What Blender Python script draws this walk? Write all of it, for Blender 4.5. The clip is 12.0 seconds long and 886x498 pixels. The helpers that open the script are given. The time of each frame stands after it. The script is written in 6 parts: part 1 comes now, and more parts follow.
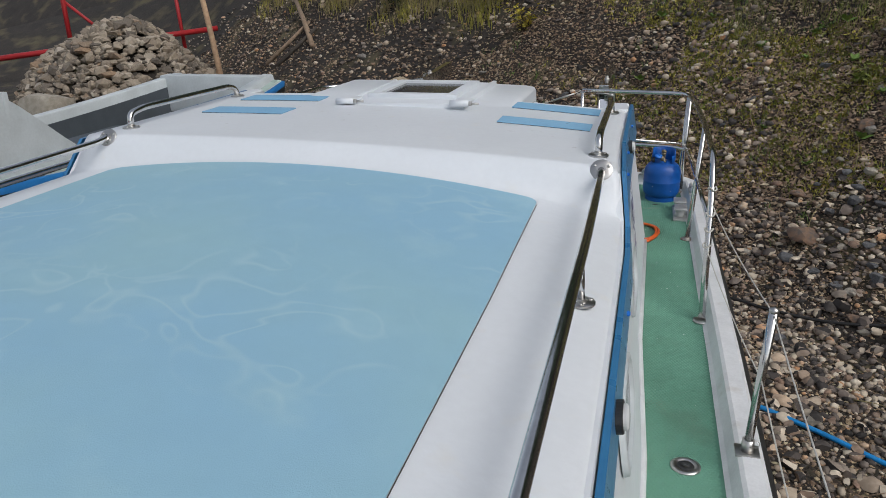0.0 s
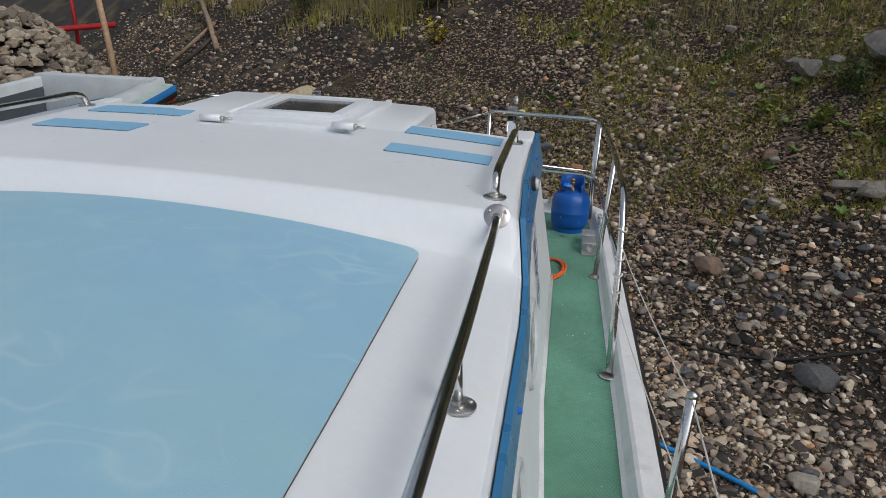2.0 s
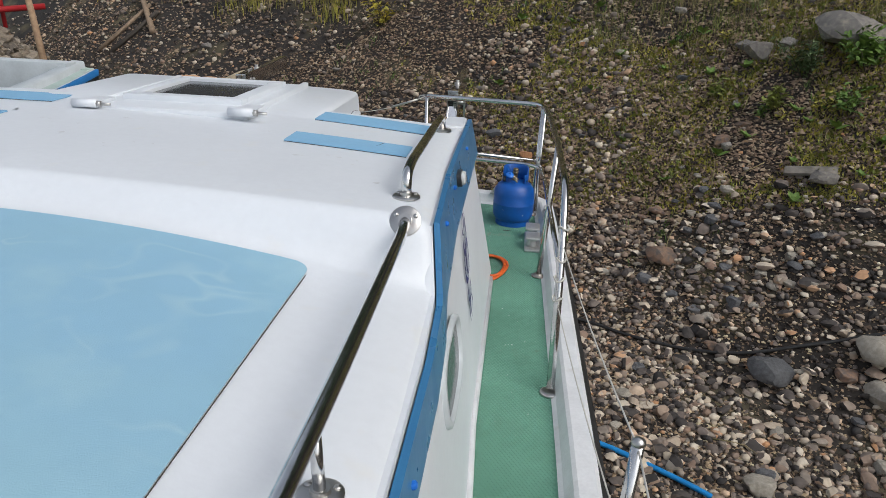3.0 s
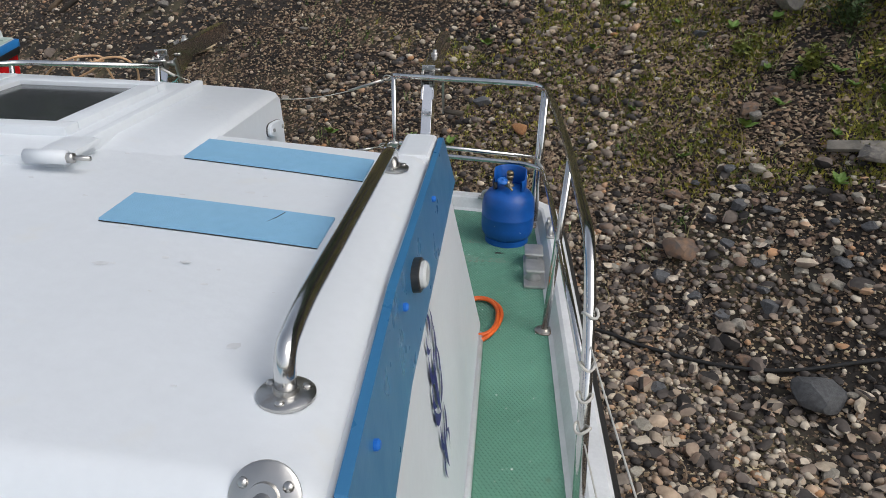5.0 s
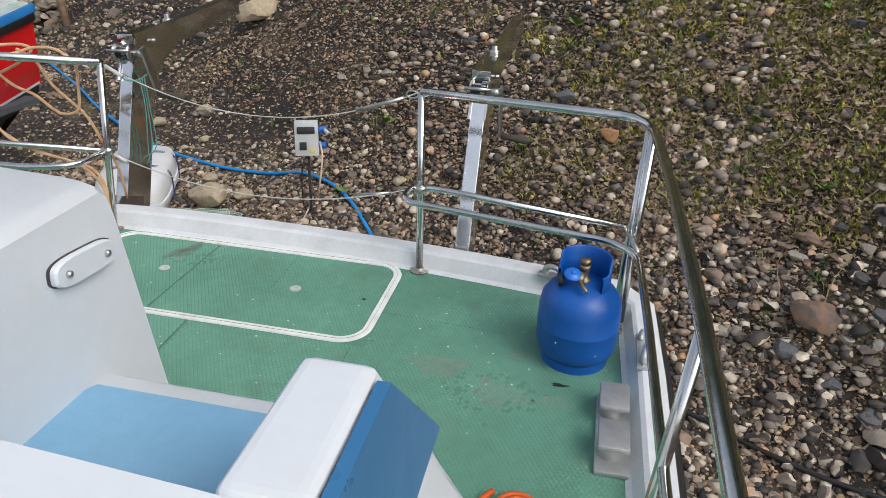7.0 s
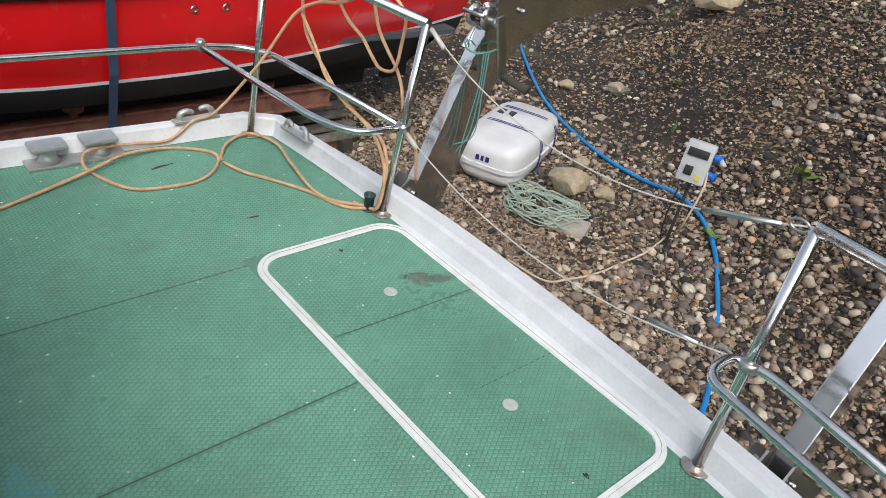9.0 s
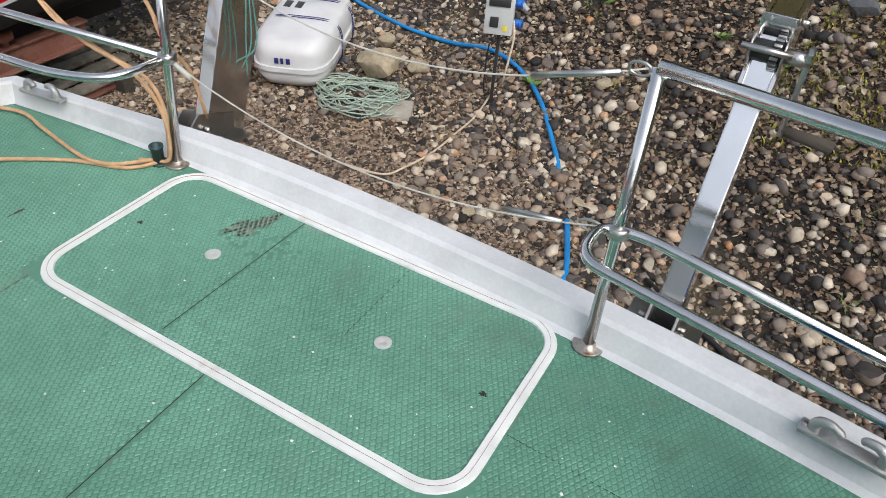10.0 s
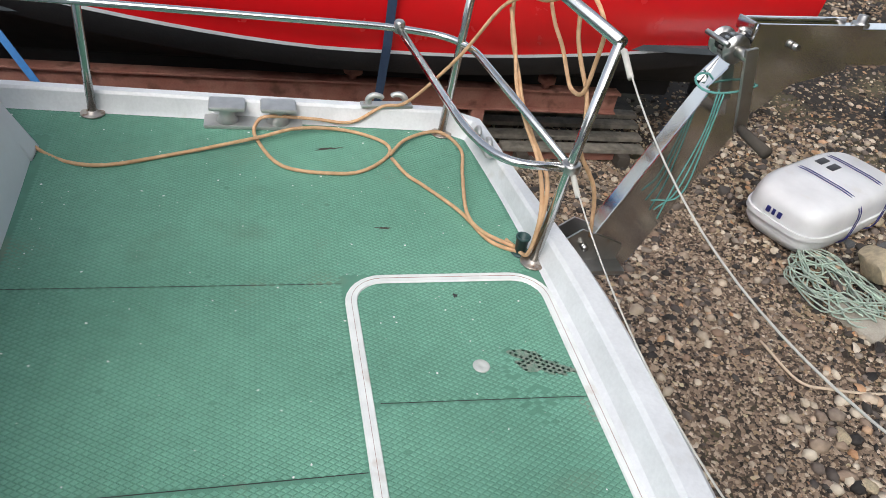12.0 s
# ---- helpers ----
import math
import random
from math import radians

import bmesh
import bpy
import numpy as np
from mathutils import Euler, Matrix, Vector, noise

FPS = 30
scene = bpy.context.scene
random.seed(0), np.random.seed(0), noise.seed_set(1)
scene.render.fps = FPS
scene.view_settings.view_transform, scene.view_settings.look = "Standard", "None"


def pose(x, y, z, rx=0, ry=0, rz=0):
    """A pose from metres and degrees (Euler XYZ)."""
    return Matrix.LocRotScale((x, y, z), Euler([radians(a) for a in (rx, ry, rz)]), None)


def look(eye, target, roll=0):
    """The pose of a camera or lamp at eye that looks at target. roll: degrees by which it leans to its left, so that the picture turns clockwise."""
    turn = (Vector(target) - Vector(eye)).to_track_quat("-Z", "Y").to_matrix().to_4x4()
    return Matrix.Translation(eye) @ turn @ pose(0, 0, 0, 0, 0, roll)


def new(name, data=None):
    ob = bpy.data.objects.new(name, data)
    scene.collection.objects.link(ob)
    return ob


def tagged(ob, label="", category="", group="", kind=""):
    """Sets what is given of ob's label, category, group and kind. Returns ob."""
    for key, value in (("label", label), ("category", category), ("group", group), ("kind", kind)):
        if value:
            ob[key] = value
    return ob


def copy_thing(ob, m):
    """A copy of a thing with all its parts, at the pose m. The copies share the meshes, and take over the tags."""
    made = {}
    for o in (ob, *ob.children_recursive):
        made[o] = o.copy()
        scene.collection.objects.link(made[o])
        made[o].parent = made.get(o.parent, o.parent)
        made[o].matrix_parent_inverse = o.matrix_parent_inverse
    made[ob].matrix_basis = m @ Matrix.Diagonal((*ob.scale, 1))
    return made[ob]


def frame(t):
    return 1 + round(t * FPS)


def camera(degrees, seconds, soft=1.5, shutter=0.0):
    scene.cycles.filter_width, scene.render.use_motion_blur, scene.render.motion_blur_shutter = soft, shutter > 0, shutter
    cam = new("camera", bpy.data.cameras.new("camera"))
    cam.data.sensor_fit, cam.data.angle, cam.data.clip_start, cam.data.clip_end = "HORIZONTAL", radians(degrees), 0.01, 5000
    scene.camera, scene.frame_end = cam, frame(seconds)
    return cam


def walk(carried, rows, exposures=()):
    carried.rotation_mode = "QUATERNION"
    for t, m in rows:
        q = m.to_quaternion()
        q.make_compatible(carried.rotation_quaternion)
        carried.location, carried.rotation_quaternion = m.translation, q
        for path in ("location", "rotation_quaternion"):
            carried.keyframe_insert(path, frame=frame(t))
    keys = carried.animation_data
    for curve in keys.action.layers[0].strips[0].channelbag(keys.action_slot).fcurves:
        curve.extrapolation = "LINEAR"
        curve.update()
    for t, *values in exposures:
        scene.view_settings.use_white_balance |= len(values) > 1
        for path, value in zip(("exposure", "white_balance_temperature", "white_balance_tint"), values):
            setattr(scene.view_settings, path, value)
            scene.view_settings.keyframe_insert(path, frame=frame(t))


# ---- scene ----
# ---- path and lens ----
cam = camera(62.6, 12.0, soft=0.9)
PATH = [
    (0, (1.048, -5.282, 1.414), (0.529, -3.48, 0.717), -1.4),
    (0.5, (1.089, -5.176, 1.392), (0.78, -3.326, 0.698), -1.0),
    (1, (1.106, -5.008, 1.374), (0.684, -3.209, 0.608), -1.9),
    (1.5, (1.034, -4.933, 1.367), (0.423, -3.288, 0.408), -2.1),
    (1.7, (1.035, -4.915, 1.407), (0.431, -3.227, 0.521), -1.7),
    (1.8, (1.049, -4.9, 1.407), (0.537, -3.136, 0.615), -0.2),
    (2, (1.068, -4.847, 1.401), (0.773, -2.986, 0.73), 2.0),
    (2.5, (1.09, -4.738, 1.381), (0.9, -2.859, 0.722), 2.2),
    (3, (1.146, -4.487, 1.343), (0.969, -2.623, 0.642), 2.4),
    (3.2, (1.144, -4.402, 1.338), (0.982, -2.558, 0.582), 2.4),
    (4.8, (1.134, -3.555, 1.334), (1.022, -1.736, 0.51), 0.9),
    (5, (1.12, -3.466, 1.33), (0.971, -1.649, 0.507), 1.2),
    (5.5, (1.128, -3.183, 1.291), (0.873, -1.381, 0.463), 2.4),
    (6, (1.126, -2.874, 1.307), (0.84, -1.085, 0.46), 1.9),
    (6.5, (1.126, -2.531, 1.285), (0.833, -0.746, 0.432), 2.2),
    (6.7, (1.136, -2.405, 1.272), (0.847, -0.631, 0.396), 2.4),
    (8.3, (1.021, -1.58, 1.257), (-0.036, -0.188, 0.286), -0.9),
    (8.5, (1.009, -1.484, 1.259), (-0.046, -0.108, 0.262), 3.0),
    (9, (0.937, -1.335, 1.222), (-0.227, -0.11, 0.151), 11.0),
    (9.2, (0.912, -1.274, 1.217), (-0.321, -0.141, 0.124), 12.9),
    (9.5, (0.871, -1.187, 1.182), (-0.3, -0.058, 0.019), 13.8),
    (10, (0.807, -1.131, 1.153), (0.09, 0.237, -0.118), 4.2),
    (10.5, (0.836, -1.194, 1.153), (0.212, 0.115, -0.225), -5.4),
    (11, (0.83, -1.2, 1.184), (-0.061, 0.133, -0.012), 3.2),
    (11.5, (0.84, -0.954, 1.199), (-0.519, 0.008, 0.091), 9.3),
    (12, (0.757, -0.707, 1.181), (-0.752, -0.208, -0.033), 10.7),
]
walk(cam, [(t, look(eye, target, roll)) for t, eye, target, roll in PATH], [(0.0, 0.06), (0.5, 0.22), (1.0, 0.32), (1.6, 0.22), (2.1, 0.0), (2.5, 0.3), (3.0, 0.3), (5.0, 0.24), (6.0, 0.36), (6.7, 0.48), (8.3, 0.66), (10.5, 0.66), (12.0, 0.72)])


# ---- world and light ----
world = bpy.data.worlds.new("overcast")
scene.world = world
world.use_nodes = True
wn, wl = world.node_tree.nodes, world.node_tree.links
sky = wn.new("ShaderNodeTexSky")
sky.sky_type = "NISHITA"
sky.sun_disc = False
sky.sun_elevation = radians(47)
sky.sun_rotation = radians(119)
sky.dust_density = 3.0
veil = wn.new("ShaderNodeHueSaturation")
veil.inputs["Saturation"].default_value = 0.48
wl.new(sky.outputs[0], veil.inputs["Color"])
wl.new(veil.outputs[0], wn["Background"].inputs[0])
wn["Background"].inputs[1].default_value = 0.14
sun = bpy.data.lights.new("sun", "SUN")
sun.energy, sun.angle, sun.color = 0.85, radians(40), (1.0, 1.0, 0.99)
sun_ob = new("sun", sun)
sun_ob.matrix_world = look((0, 0, 0), (-0.60, 0.33, -0.73))


# ---- materials ----
# low stops darkened: black stones, and shade among the stones put into colour
STONES = {
    "bank": ((0, (0.024, 0.022, 0.021)), (0.22, (0.072, 0.063, 0.058)), (0.4, (0.178, 0.145, 0.124)), (0.52, (0.305, 0.26, 0.213)), (0.64, (0.28, 0.188, 0.135)), (0.76, (0.51, 0.435, 0.335)), (0.93, (0.7, 0.62, 0.5)), (1, (0.52, 0.27, 0.125))),
    "fine": ((0, (0.0192, 0.0153, 0.0117)), (0.3, (0.0602, 0.0441, 0.0324)), (0.55, (0.184, 0.125, 0.0837)), (0.76, (0.314, 0.226, 0.14)), (0.9, (0.449, 0.346, 0.217)), (0.98, (0.576, 0.511, 0.341)), (1, (0.427, 0.201, 0.0927))),
    "scree": ((0, (0.0199, 0.0143, 0.0118)), (0.25, (0.0686, 0.0487, 0.0336)), (0.5, (0.224, 0.153, 0.105)), (0.74, (0.333, 0.237, 0.156)), (0.9, (0.386, 0.305, 0.198)), (0.98, (0.477, 0.399, 0.279)), (1, (0.373, 0.195, 0.0899))),
    "pea": ((0, (0.041, 0.032, 0.025)), (0.2, (0.109, 0.079, 0.058)), (0.5, (0.257, 0.187, 0.135)), (0.8, (0.379, 0.291, 0.211)), (0.95, (0.481, 0.391, 0.294)), (0.99, (0.573, 0.487, 0.392)), (1, (0.413, 0.232, 0.137))),
    "heap": ((0.0, (0.115, 0.099, 0.083)), (0.3, (0.205, 0.175, 0.140)), (0.55, (0.295, 0.247, 0.189)), (0.75, (0.361, 0.310, 0.241)), (0.9, (0.426, 0.382, 0.317)), (0.97, (0.279, 0.191, 0.121)), (1.0, (0.246, 0.207, 0.166))),
}


def mat(name, col, rough=0.5, metal=0.0, col2=None, scale=8.0, bump=0.0, bscale=60.0, fine=0.0, stain=None, stain_at=(0.55, 0.7), sscale=3.0, spec=0.5, island=0.0, coat=0.0, obrand=0.0, palette="bank"):
    m = bpy.data.materials.new(name)
    m.use_nodes = True
    n, l = m.node_tree.nodes, m.node_tree.links
    b = n["Principled BSDF"]
    b.inputs["Roughness"].default_value = rough
    b.inputs["Metallic"].default_value = metal
    b.inputs["Specular IOR Level"].default_value = spec
    b.inputs["Coat Weight"].default_value = coat
    tc = n.new("ShaderNodeTexCoord")
    src = tc.outputs["Object"]

    def noise_tex(s, detail=4.0):
        t = n.new("ShaderNodeTexNoise")
        t.inputs["Scale"].default_value = s
        t.inputs["Detail"].default_value = detail
        l.new(src, t.inputs["Vector"])
        return t.outputs[0]

    def mix(fac, a, c, mode="MIX"):
        x = n.new("ShaderNodeMix")
        x.data_type, x.blend_type = "RGBA", mode
        for sock, v in ((x.inputs[0], fac), (x.inputs[6], a), (x.inputs[7], c)):
            if isinstance(v, (tuple, float, int)):
                sock.default_value = v if not isinstance(v, tuple) else (*v, 1)
            else:
                l.new(v, sock)
        return x.outputs[2]

    def ramp(v, lo, hi):
        r = n.new("ShaderNodeMapRange")
        r.inputs[1].default_value, r.inputs[2].default_value = lo, hi
        r.clamp = True
        l.new(v, r.inputs[0])
        return r.outputs[0]

    c2 = col2 or tuple(v * 0.86 for v in col)
    colour = mix(ramp(noise_tex(scale), 0.35, 0.65), col, c2)
    if fine:
        colour = mix(ramp(noise_tex(scale * 14), 0.3, 0.7), colour, mix(1.0, colour, (1 - fine,) * 3, "MULTIPLY"))
    if stain:
        colour = mix(ramp(noise_tex(sscale, 6.0), *stain_at), colour, stain)
    if island:
        g = n.new("ShaderNodeNewGeometry")
        r = n.new("ShaderNodeValToRGB")
        l.new(g.outputs["Random Per Island"], r.inputs[0])
        stops = STONES[palette]
        while len(r.color_ramp.elements) < len(stops):
            r.color_ramp.elements.new(0.5)
        for e, (p, c) in zip(r.color_ramp.elements, stops):
            e.position, e.color = p, (*c, 1)
        colour = mix(island, colour, mix(1.0, r.outputs[0], mix(ramp(noise_tex(30.0), 0.3, 0.7), (1.0, 1.0, 1.0), (0.72, 0.7, 0.68)), "MULTIPLY"))
    if obrand:
        o = n.new("ShaderNodeObjectInfo")
        h = n.new("ShaderNodeHueSaturation")
        l.new(ramp(o.outputs["Random"], 0.0, 1.0), h.inputs["Value"])
        r = n.new("ShaderNodeMapRange")
        r.inputs[3].default_value, r.inputs[4].default_value = 1 - obrand, 1 + obrand
        l.new(o.outputs["Random"], r.inputs[0])
        l.new(r.outputs[0], h.inputs["Value"])
        l.new(colour, h.inputs["Color"])
        colour = h.outputs[0]
    l.new(colour, b.inputs["Base Color"])
    rr = n.new("ShaderNodeMapRange")
    rr.inputs[3].default_value, rr.inputs[4].default_value = max(0.02, rough - 0.08), min(1.0, rough + 0.12)
    l.new(noise_tex(scale * 2.3), rr.inputs[0])
    l.new(rr.outputs[0], b.inputs["Roughness"])
    if bump:
        bp = n.new("ShaderNodeBump")
        bp.inputs["Strength"].default_value = min(1.0, bump)
        bp.inputs["Distance"].default_value = 0.004
        l.new(noise_tex(bscale, 3.0), bp.inputs["Height"])
        l.new(bp.outputs[0], b.inputs["Normal"])
    return m


M = {
    "white": mat("white_boat_paint", (0.70, 0.735, 0.77), 0.4, bump=0.2, bscale=45, col2=(0.675, 0.71, 0.745), scale=3, fine=0.03, stain=(0.69, 0.69, 0.66), stain_at=(0.62, 0.95), sscale=11),
    "gunwale": mat("white_gunwale_paint", (0.755, 0.77, 0.785), 0.38, bump=0.2, bscale=50, fine=0.08, stain=(0.5, 0.48, 0.44), stain_at=(0.62, 0.85), sscale=9),
    "patch": mat("pale_blue_antislip", (0.295, 0.495, 0.57), 0.75, col2=(0.26, 0.465, 0.61), scale=1.1, bump=0.25, bscale=420, fine=0.03, stain=(0.35, 0.55, 0.63), stain_at=(0.55, 0.9), sscale=5),
    "strip": mat("blue_antislip_strip", (0.20, 0.42, 0.62), 0.8, col2=(0.23, 0.45, 0.64), scale=3, bump=0.3, bscale=500, fine=0.06),
    "band": mat("deep_blue_gloss", (0.035, 0.16, 0.34), 0.28, col2=(0.04, 0.18, 0.36), scale=6, bump=0.15, bscale=30),
    "steel": mat("polished_stainless", (0.70, 0.70, 0.69), 0.15, 1.0, scale=20, bump=0.03, bscale=90),
    "dull_steel": mat("weathered_stainless", (0.55, 0.54, 0.52), 0.3, 1.0, scale=20, bump=0.1, bscale=90, stain=(0.4, 0.33, 0.27), stain_at=(0.6, 0.8), sscale=30),
    "alloy": mat("cast_aluminium", (0.58, 0.58, 0.57), 0.5, 0.85, scale=25, bump=0.3, bscale=200),
    # darker than the studs: groove dirt and the studs' shade put into the colour
    "deck": mat("green_deck_shaded_grooves", (0.115, 0.285, 0.205), 0.75, col2=(0.09, 0.235, 0.165), scale=2.2, bump=0.3, bscale=300, fine=0.15, stain=(0.2, 0.24, 0.17), stain_at=(0.6, 0.78), sscale=4.5),
    "tread": mat("green_tread_studs", (0.165, 0.385, 0.28), 0.6, col2=(0.115, 0.285, 0.205), scale=2.2, bump=0.2, bscale=300, fine=0.12, stain=(0.105, 0.19, 0.135), stain_at=(0.6, 0.8), sscale=3.4),
    "line": mat("white_sealant_line", (0.80, 0.82, 0.80), 0.6, scale=14, bump=0.2, stain=(0.5, 0.42, 0.36), stain_at=(0.6, 0.8), sscale=12),
    "black": mat("black_rubber", (0.02, 0.02, 0.02), 0.6, scale=10, bump=0.3),
    "bottle": mat("blue_bottle_paint", (0.004, 0.085, 0.36), 0.36, col2=(0.006, 0.10, 0.42), scale=6, bump=0.1, bscale=60, fine=0.1),
    "brass": mat("brass", (0.30, 0.25, 0.17), 0.5, 0.8, scale=30, bump=0.2),
    "orange": mat("orange_hose", (0.75, 0.13, 0.02), 0.45, scale=20, bump=0.1),
    "rope": mat("tan_rope", (0.68, 0.43, 0.25), 0.9, col2=(0.55, 0.33, 0.18), scale=40, bump=0.8, bscale=260),
    "green_rope": mat("faded_green_rope", (0.40, 0.52, 0.42), 0.9, col2=(0.36, 0.42, 0.36), scale=20, bump=0.6, bscale=260),
    "teal_rope": mat("teal_twine", (0.10, 0.30, 0.27), 0.8, scale=30, bump=0.5),
    "wire": mat("white_coated_wire", (0.6, 0.58, 0.53), 0.5, scale=30, bump=0.2),
    "red": mat("red_hull_gloss", (0.74, 0.010, 0.014), 0.22, col2=(0.68, 0.008, 0.012), scale=3, bump=0.05, bscale=12, coat=0.4),
    "antifoul": mat("black_antifouling", (0.018, 0.019, 0.022), 0.7, scale=4, bump=0.4, bscale=70, fine=0.2),
    "grey_in": mat("grey_boat_interior", (0.075, 0.09, 0.105), 0.6, scale=5, bump=0.2, fine=0.1),
    "pale": mat("pale_grey_gelcoat", (0.55, 0.60, 0.62), 0.4, scale=4, bump=0.1, fine=0.08),
    "blue_rail": mat("blue_rubbing_strake", (0.02, 0.18, 0.48), 0.4, scale=8, bump=0.2, fine=0.15),
    "green_deck": mat("pale_green_side_deck", (0.42, 0.52, 0.48), 0.7, scale=8, bump=0.3, fine=0.1),
    # red oxide darkened, with the shade under the red hull put into it
    "primer": mat("red_oxide_steel", (0.28, 0.11, 0.08), 0.75, col2=(0.35, 0.17, 0.13), scale=6, bump=0.4, bscale=80, fine=0.15, stain=(0.14, 0.06, 0.04), stain_at=(0.55, 0.7), sscale=9),
    "strap": mat("navy_webbing", (0.03, 0.06, 0.12), 0.85, scale=30, bump=0.6, bscale=300),
    "wood": mat("weathered_timber", (0.30, 0.22, 0.15), 0.85, col2=(0.21, 0.15, 0.1), scale=14, bump=0.6, bscale=60),
    "peeled_wood": mat("peeled_timber", (0.46, 0.32, 0.2), 0.85, col2=(0.34, 0.22, 0.14), scale=14, bump=0.6, bscale=60),
    "orange_rock": mat("ochre_sandstone", (0.46, 0.24, 0.11), 0.9, col2=(0.34, 0.17, 0.08), scale=9, bump=0.7, bscale=40, fine=0.15),
    "dark_wood": mat("dark_wet_timber", (0.06, 0.05, 0.04), 0.85, scale=14, bump=0.6, bscale=60),
    "raft": mat("white_raft_shell", (0.74, 0.75, 0.76), 0.35, scale=4, bump=0.15, bscale=120, stain=(0.6, 0.58, 0.52), stain_at=(0.6, 0.85), sscale=7),
    "navy": mat("navy_marking", (0.02, 0.025, 0.16), 0.5, scale=10),
    "grey_plastic": mat("grey_plastic_box", (0.55, 0.57, 0.57), 0.45, scale=8, fine=0.06),
    "dark_plastic": mat("dark_plastic", (0.03, 0.03, 0.03), 0.35, scale=8),
    "plug": mat("blue_plug_plastic", (0.02, 0.17, 0.62), 0.35, scale=8),
    "hose": mat("blue_water_pipe", (0.01, 0.27, 0.68), 0.45, scale=8, fine=0.08),
    "yellow": mat("yellow_plastic", (0.7, 0.6, 0.05), 0.5, scale=8),
    "lens": mat("clear_lamp_lens", (0.66, 0.68, 0.68), 0.15, scale=8),
    "tint": mat("smoked_acrylic", (0.045, 0.05, 0.055), 0.12, scale=5, bump=0.05, stain=(0.16, 0.16, 0.16), stain_at=(0.5, 0.8), sscale=6),
    "stone": mat("river_stone", (0.2, 0.19, 0.175), 0.85, scale=9, bump=0.6, bscale=45, island=1.0),
    "fine_stone": mat("fine_gravel_stone", (0.15, 0.13, 0.115), 0.9, scale=9, bump=0.3, bscale=120, island=1.0, palette="fine"),
    "heap_stone": mat("pale_heap_stone", (0.3, 0.27, 0.23), 0.9, scale=9, bump=0.5, bscale=30, island=1.0, palette="heap"),
    "rock": mat("boulder_rock", (0.27, 0.25, 0.22), 0.85, col2=(0.19, 0.175, 0.16), scale=7, bump=0.8, bscale=35, fine=0.25, stain=(0.33, 0.3, 0.24), stain_at=(0.55, 0.7), sscale=5, obrand=0.35),
    "pale_rock": mat("pale_sandstone", (0.40, 0.37, 0.31), 0.85, col2=(0.30, 0.27, 0.22), scale=7, bump=0.7, bscale=40, fine=0.2, obrand=0.2),
    "tan_rock": mat("rusty_sandstone", (0.27, 0.165, 0.105), 0.85, col2=(0.14, 0.115, 0.10), scale=3, bump=0.7, bscale=40, fine=0.2, obrand=0.2),
    "grey_rock": mat("blue_grey_rock", (0.13, 0.135, 0.14), 0.8, col2=(0.09, 0.09, 0.095), scale=8, bump=0.9, bscale=30, fine=0.2, obrand=0.2),
    "soil": mat("dark_gravel_soil", (0.045, 0.036, 0.029), 0.95, col2=(0.026, 0.022, 0.018), scale=2.0, bump=1.0, bscale=55, fine=0.5, stain=(0.10, 0.085, 0.045), stain_at=(0.52, 0.68), sscale=1.3),
    "leaf": mat("weed_leaf", (0.13, 0.22, 0.035), 0.6, col2=(0.08, 0.15, 0.03), scale=5),
    "moss": mat("yellow_green_moss", (0.44, 0.39, 0.07), 0.95, col2=(0.22, 0.22, 0.05), scale=9, bump=0.6),
    "pea_stone": mat("brown_pea_gravel", (0.2, 0.16, 0.13), 0.9, scale=9, bump=0.3, bscale=120, island=1.0, palette="pea"),
    "scree": mat("crumbled_brown_stone", (0.15, 0.13, 0.115), 0.9, scale=9, bump=0.4, bscale=90, island=1.0, palette="scree"),
    "grass": mat("olive_grass", (0.21, 0.25, 0.045), 0.7, col2=(0.11, 0.12, 0.03), scale=5),
    "dark_leaf": mat("dark_green_leaf", (0.05, 0.09, 0.025), 0.6, col2=(0.08, 0.11, 0.03), scale=5),
    "grey_wood": mat("silvered_timber", (0.24, 0.215, 0.18), 0.9, col2=(0.13, 0.12, 0.1), scale=14, bump=0.7, bscale=60),
    "plug_cap": mat("pale_plug", (0.55, 0.56, 0.54), 0.5, scale=25, bump=0.2, fine=0.1),
    "mirror_steel": mat("mirror_stainless", (0.82, 0.81, 0.80), 0.07, 1.0, scale=6, bump=0.08, bscale=14),
    "cable_sheath": mat("dirty_cable_sheath", (0.66, 0.54, 0.40), 0.6, scale=20),
    "cream_rock": mat("cream_sandstone", (0.54, 0.44, 0.29), 0.85, col2=(0.36, 0.31, 0.22), scale=6, bump=0.7, bscale=40, fine=0.15, obrand=0.1),
    "rusty_steel": mat("rust_stained_stainless", (0.5, 0.46, 0.41), 0.35, 0.9, scale=60, bump=0.2, bscale=200, stain=(0.22, 0.13, 0.08), stain_at=(0.5, 0.68), sscale=45),
    "dark_brass": mat("tarnished_brass", (0.28, 0.22, 0.13), 0.4, 0.9, scale=40, bump=0.2),
    "flake": mat("weathered_white_flake", (0.69, 0.71, 0.73), 0.6, scale=30),
    "straw": mat("dry_grass", (0.34, 0.27, 0.14), 0.85, col2=(0.22, 0.2, 0.08), scale=3),
    "yellow_leaf": mat("yellow_leaf", (0.55, 0.42, 0.04), 0.6, col2=(0.3, 0.3, 0.04), scale=9),
    "conifer": mat("dark_evergreen", (0.025, 0.05, 0.02), 0.7, col2=(0.045, 0.07, 0.02), scale=6),
    "red_steel": mat("red_painted_steel", (0.42, 0.02, 0.025), 0.5, scale=6, bump=0.2, fine=0.15),
    "worn": mat("worn_tread", (0.24, 0.29, 0.235), 0.8, col2=(0.15, 0.26, 0.19), scale=60, bump=0.4, bscale=300, fine=0.2),
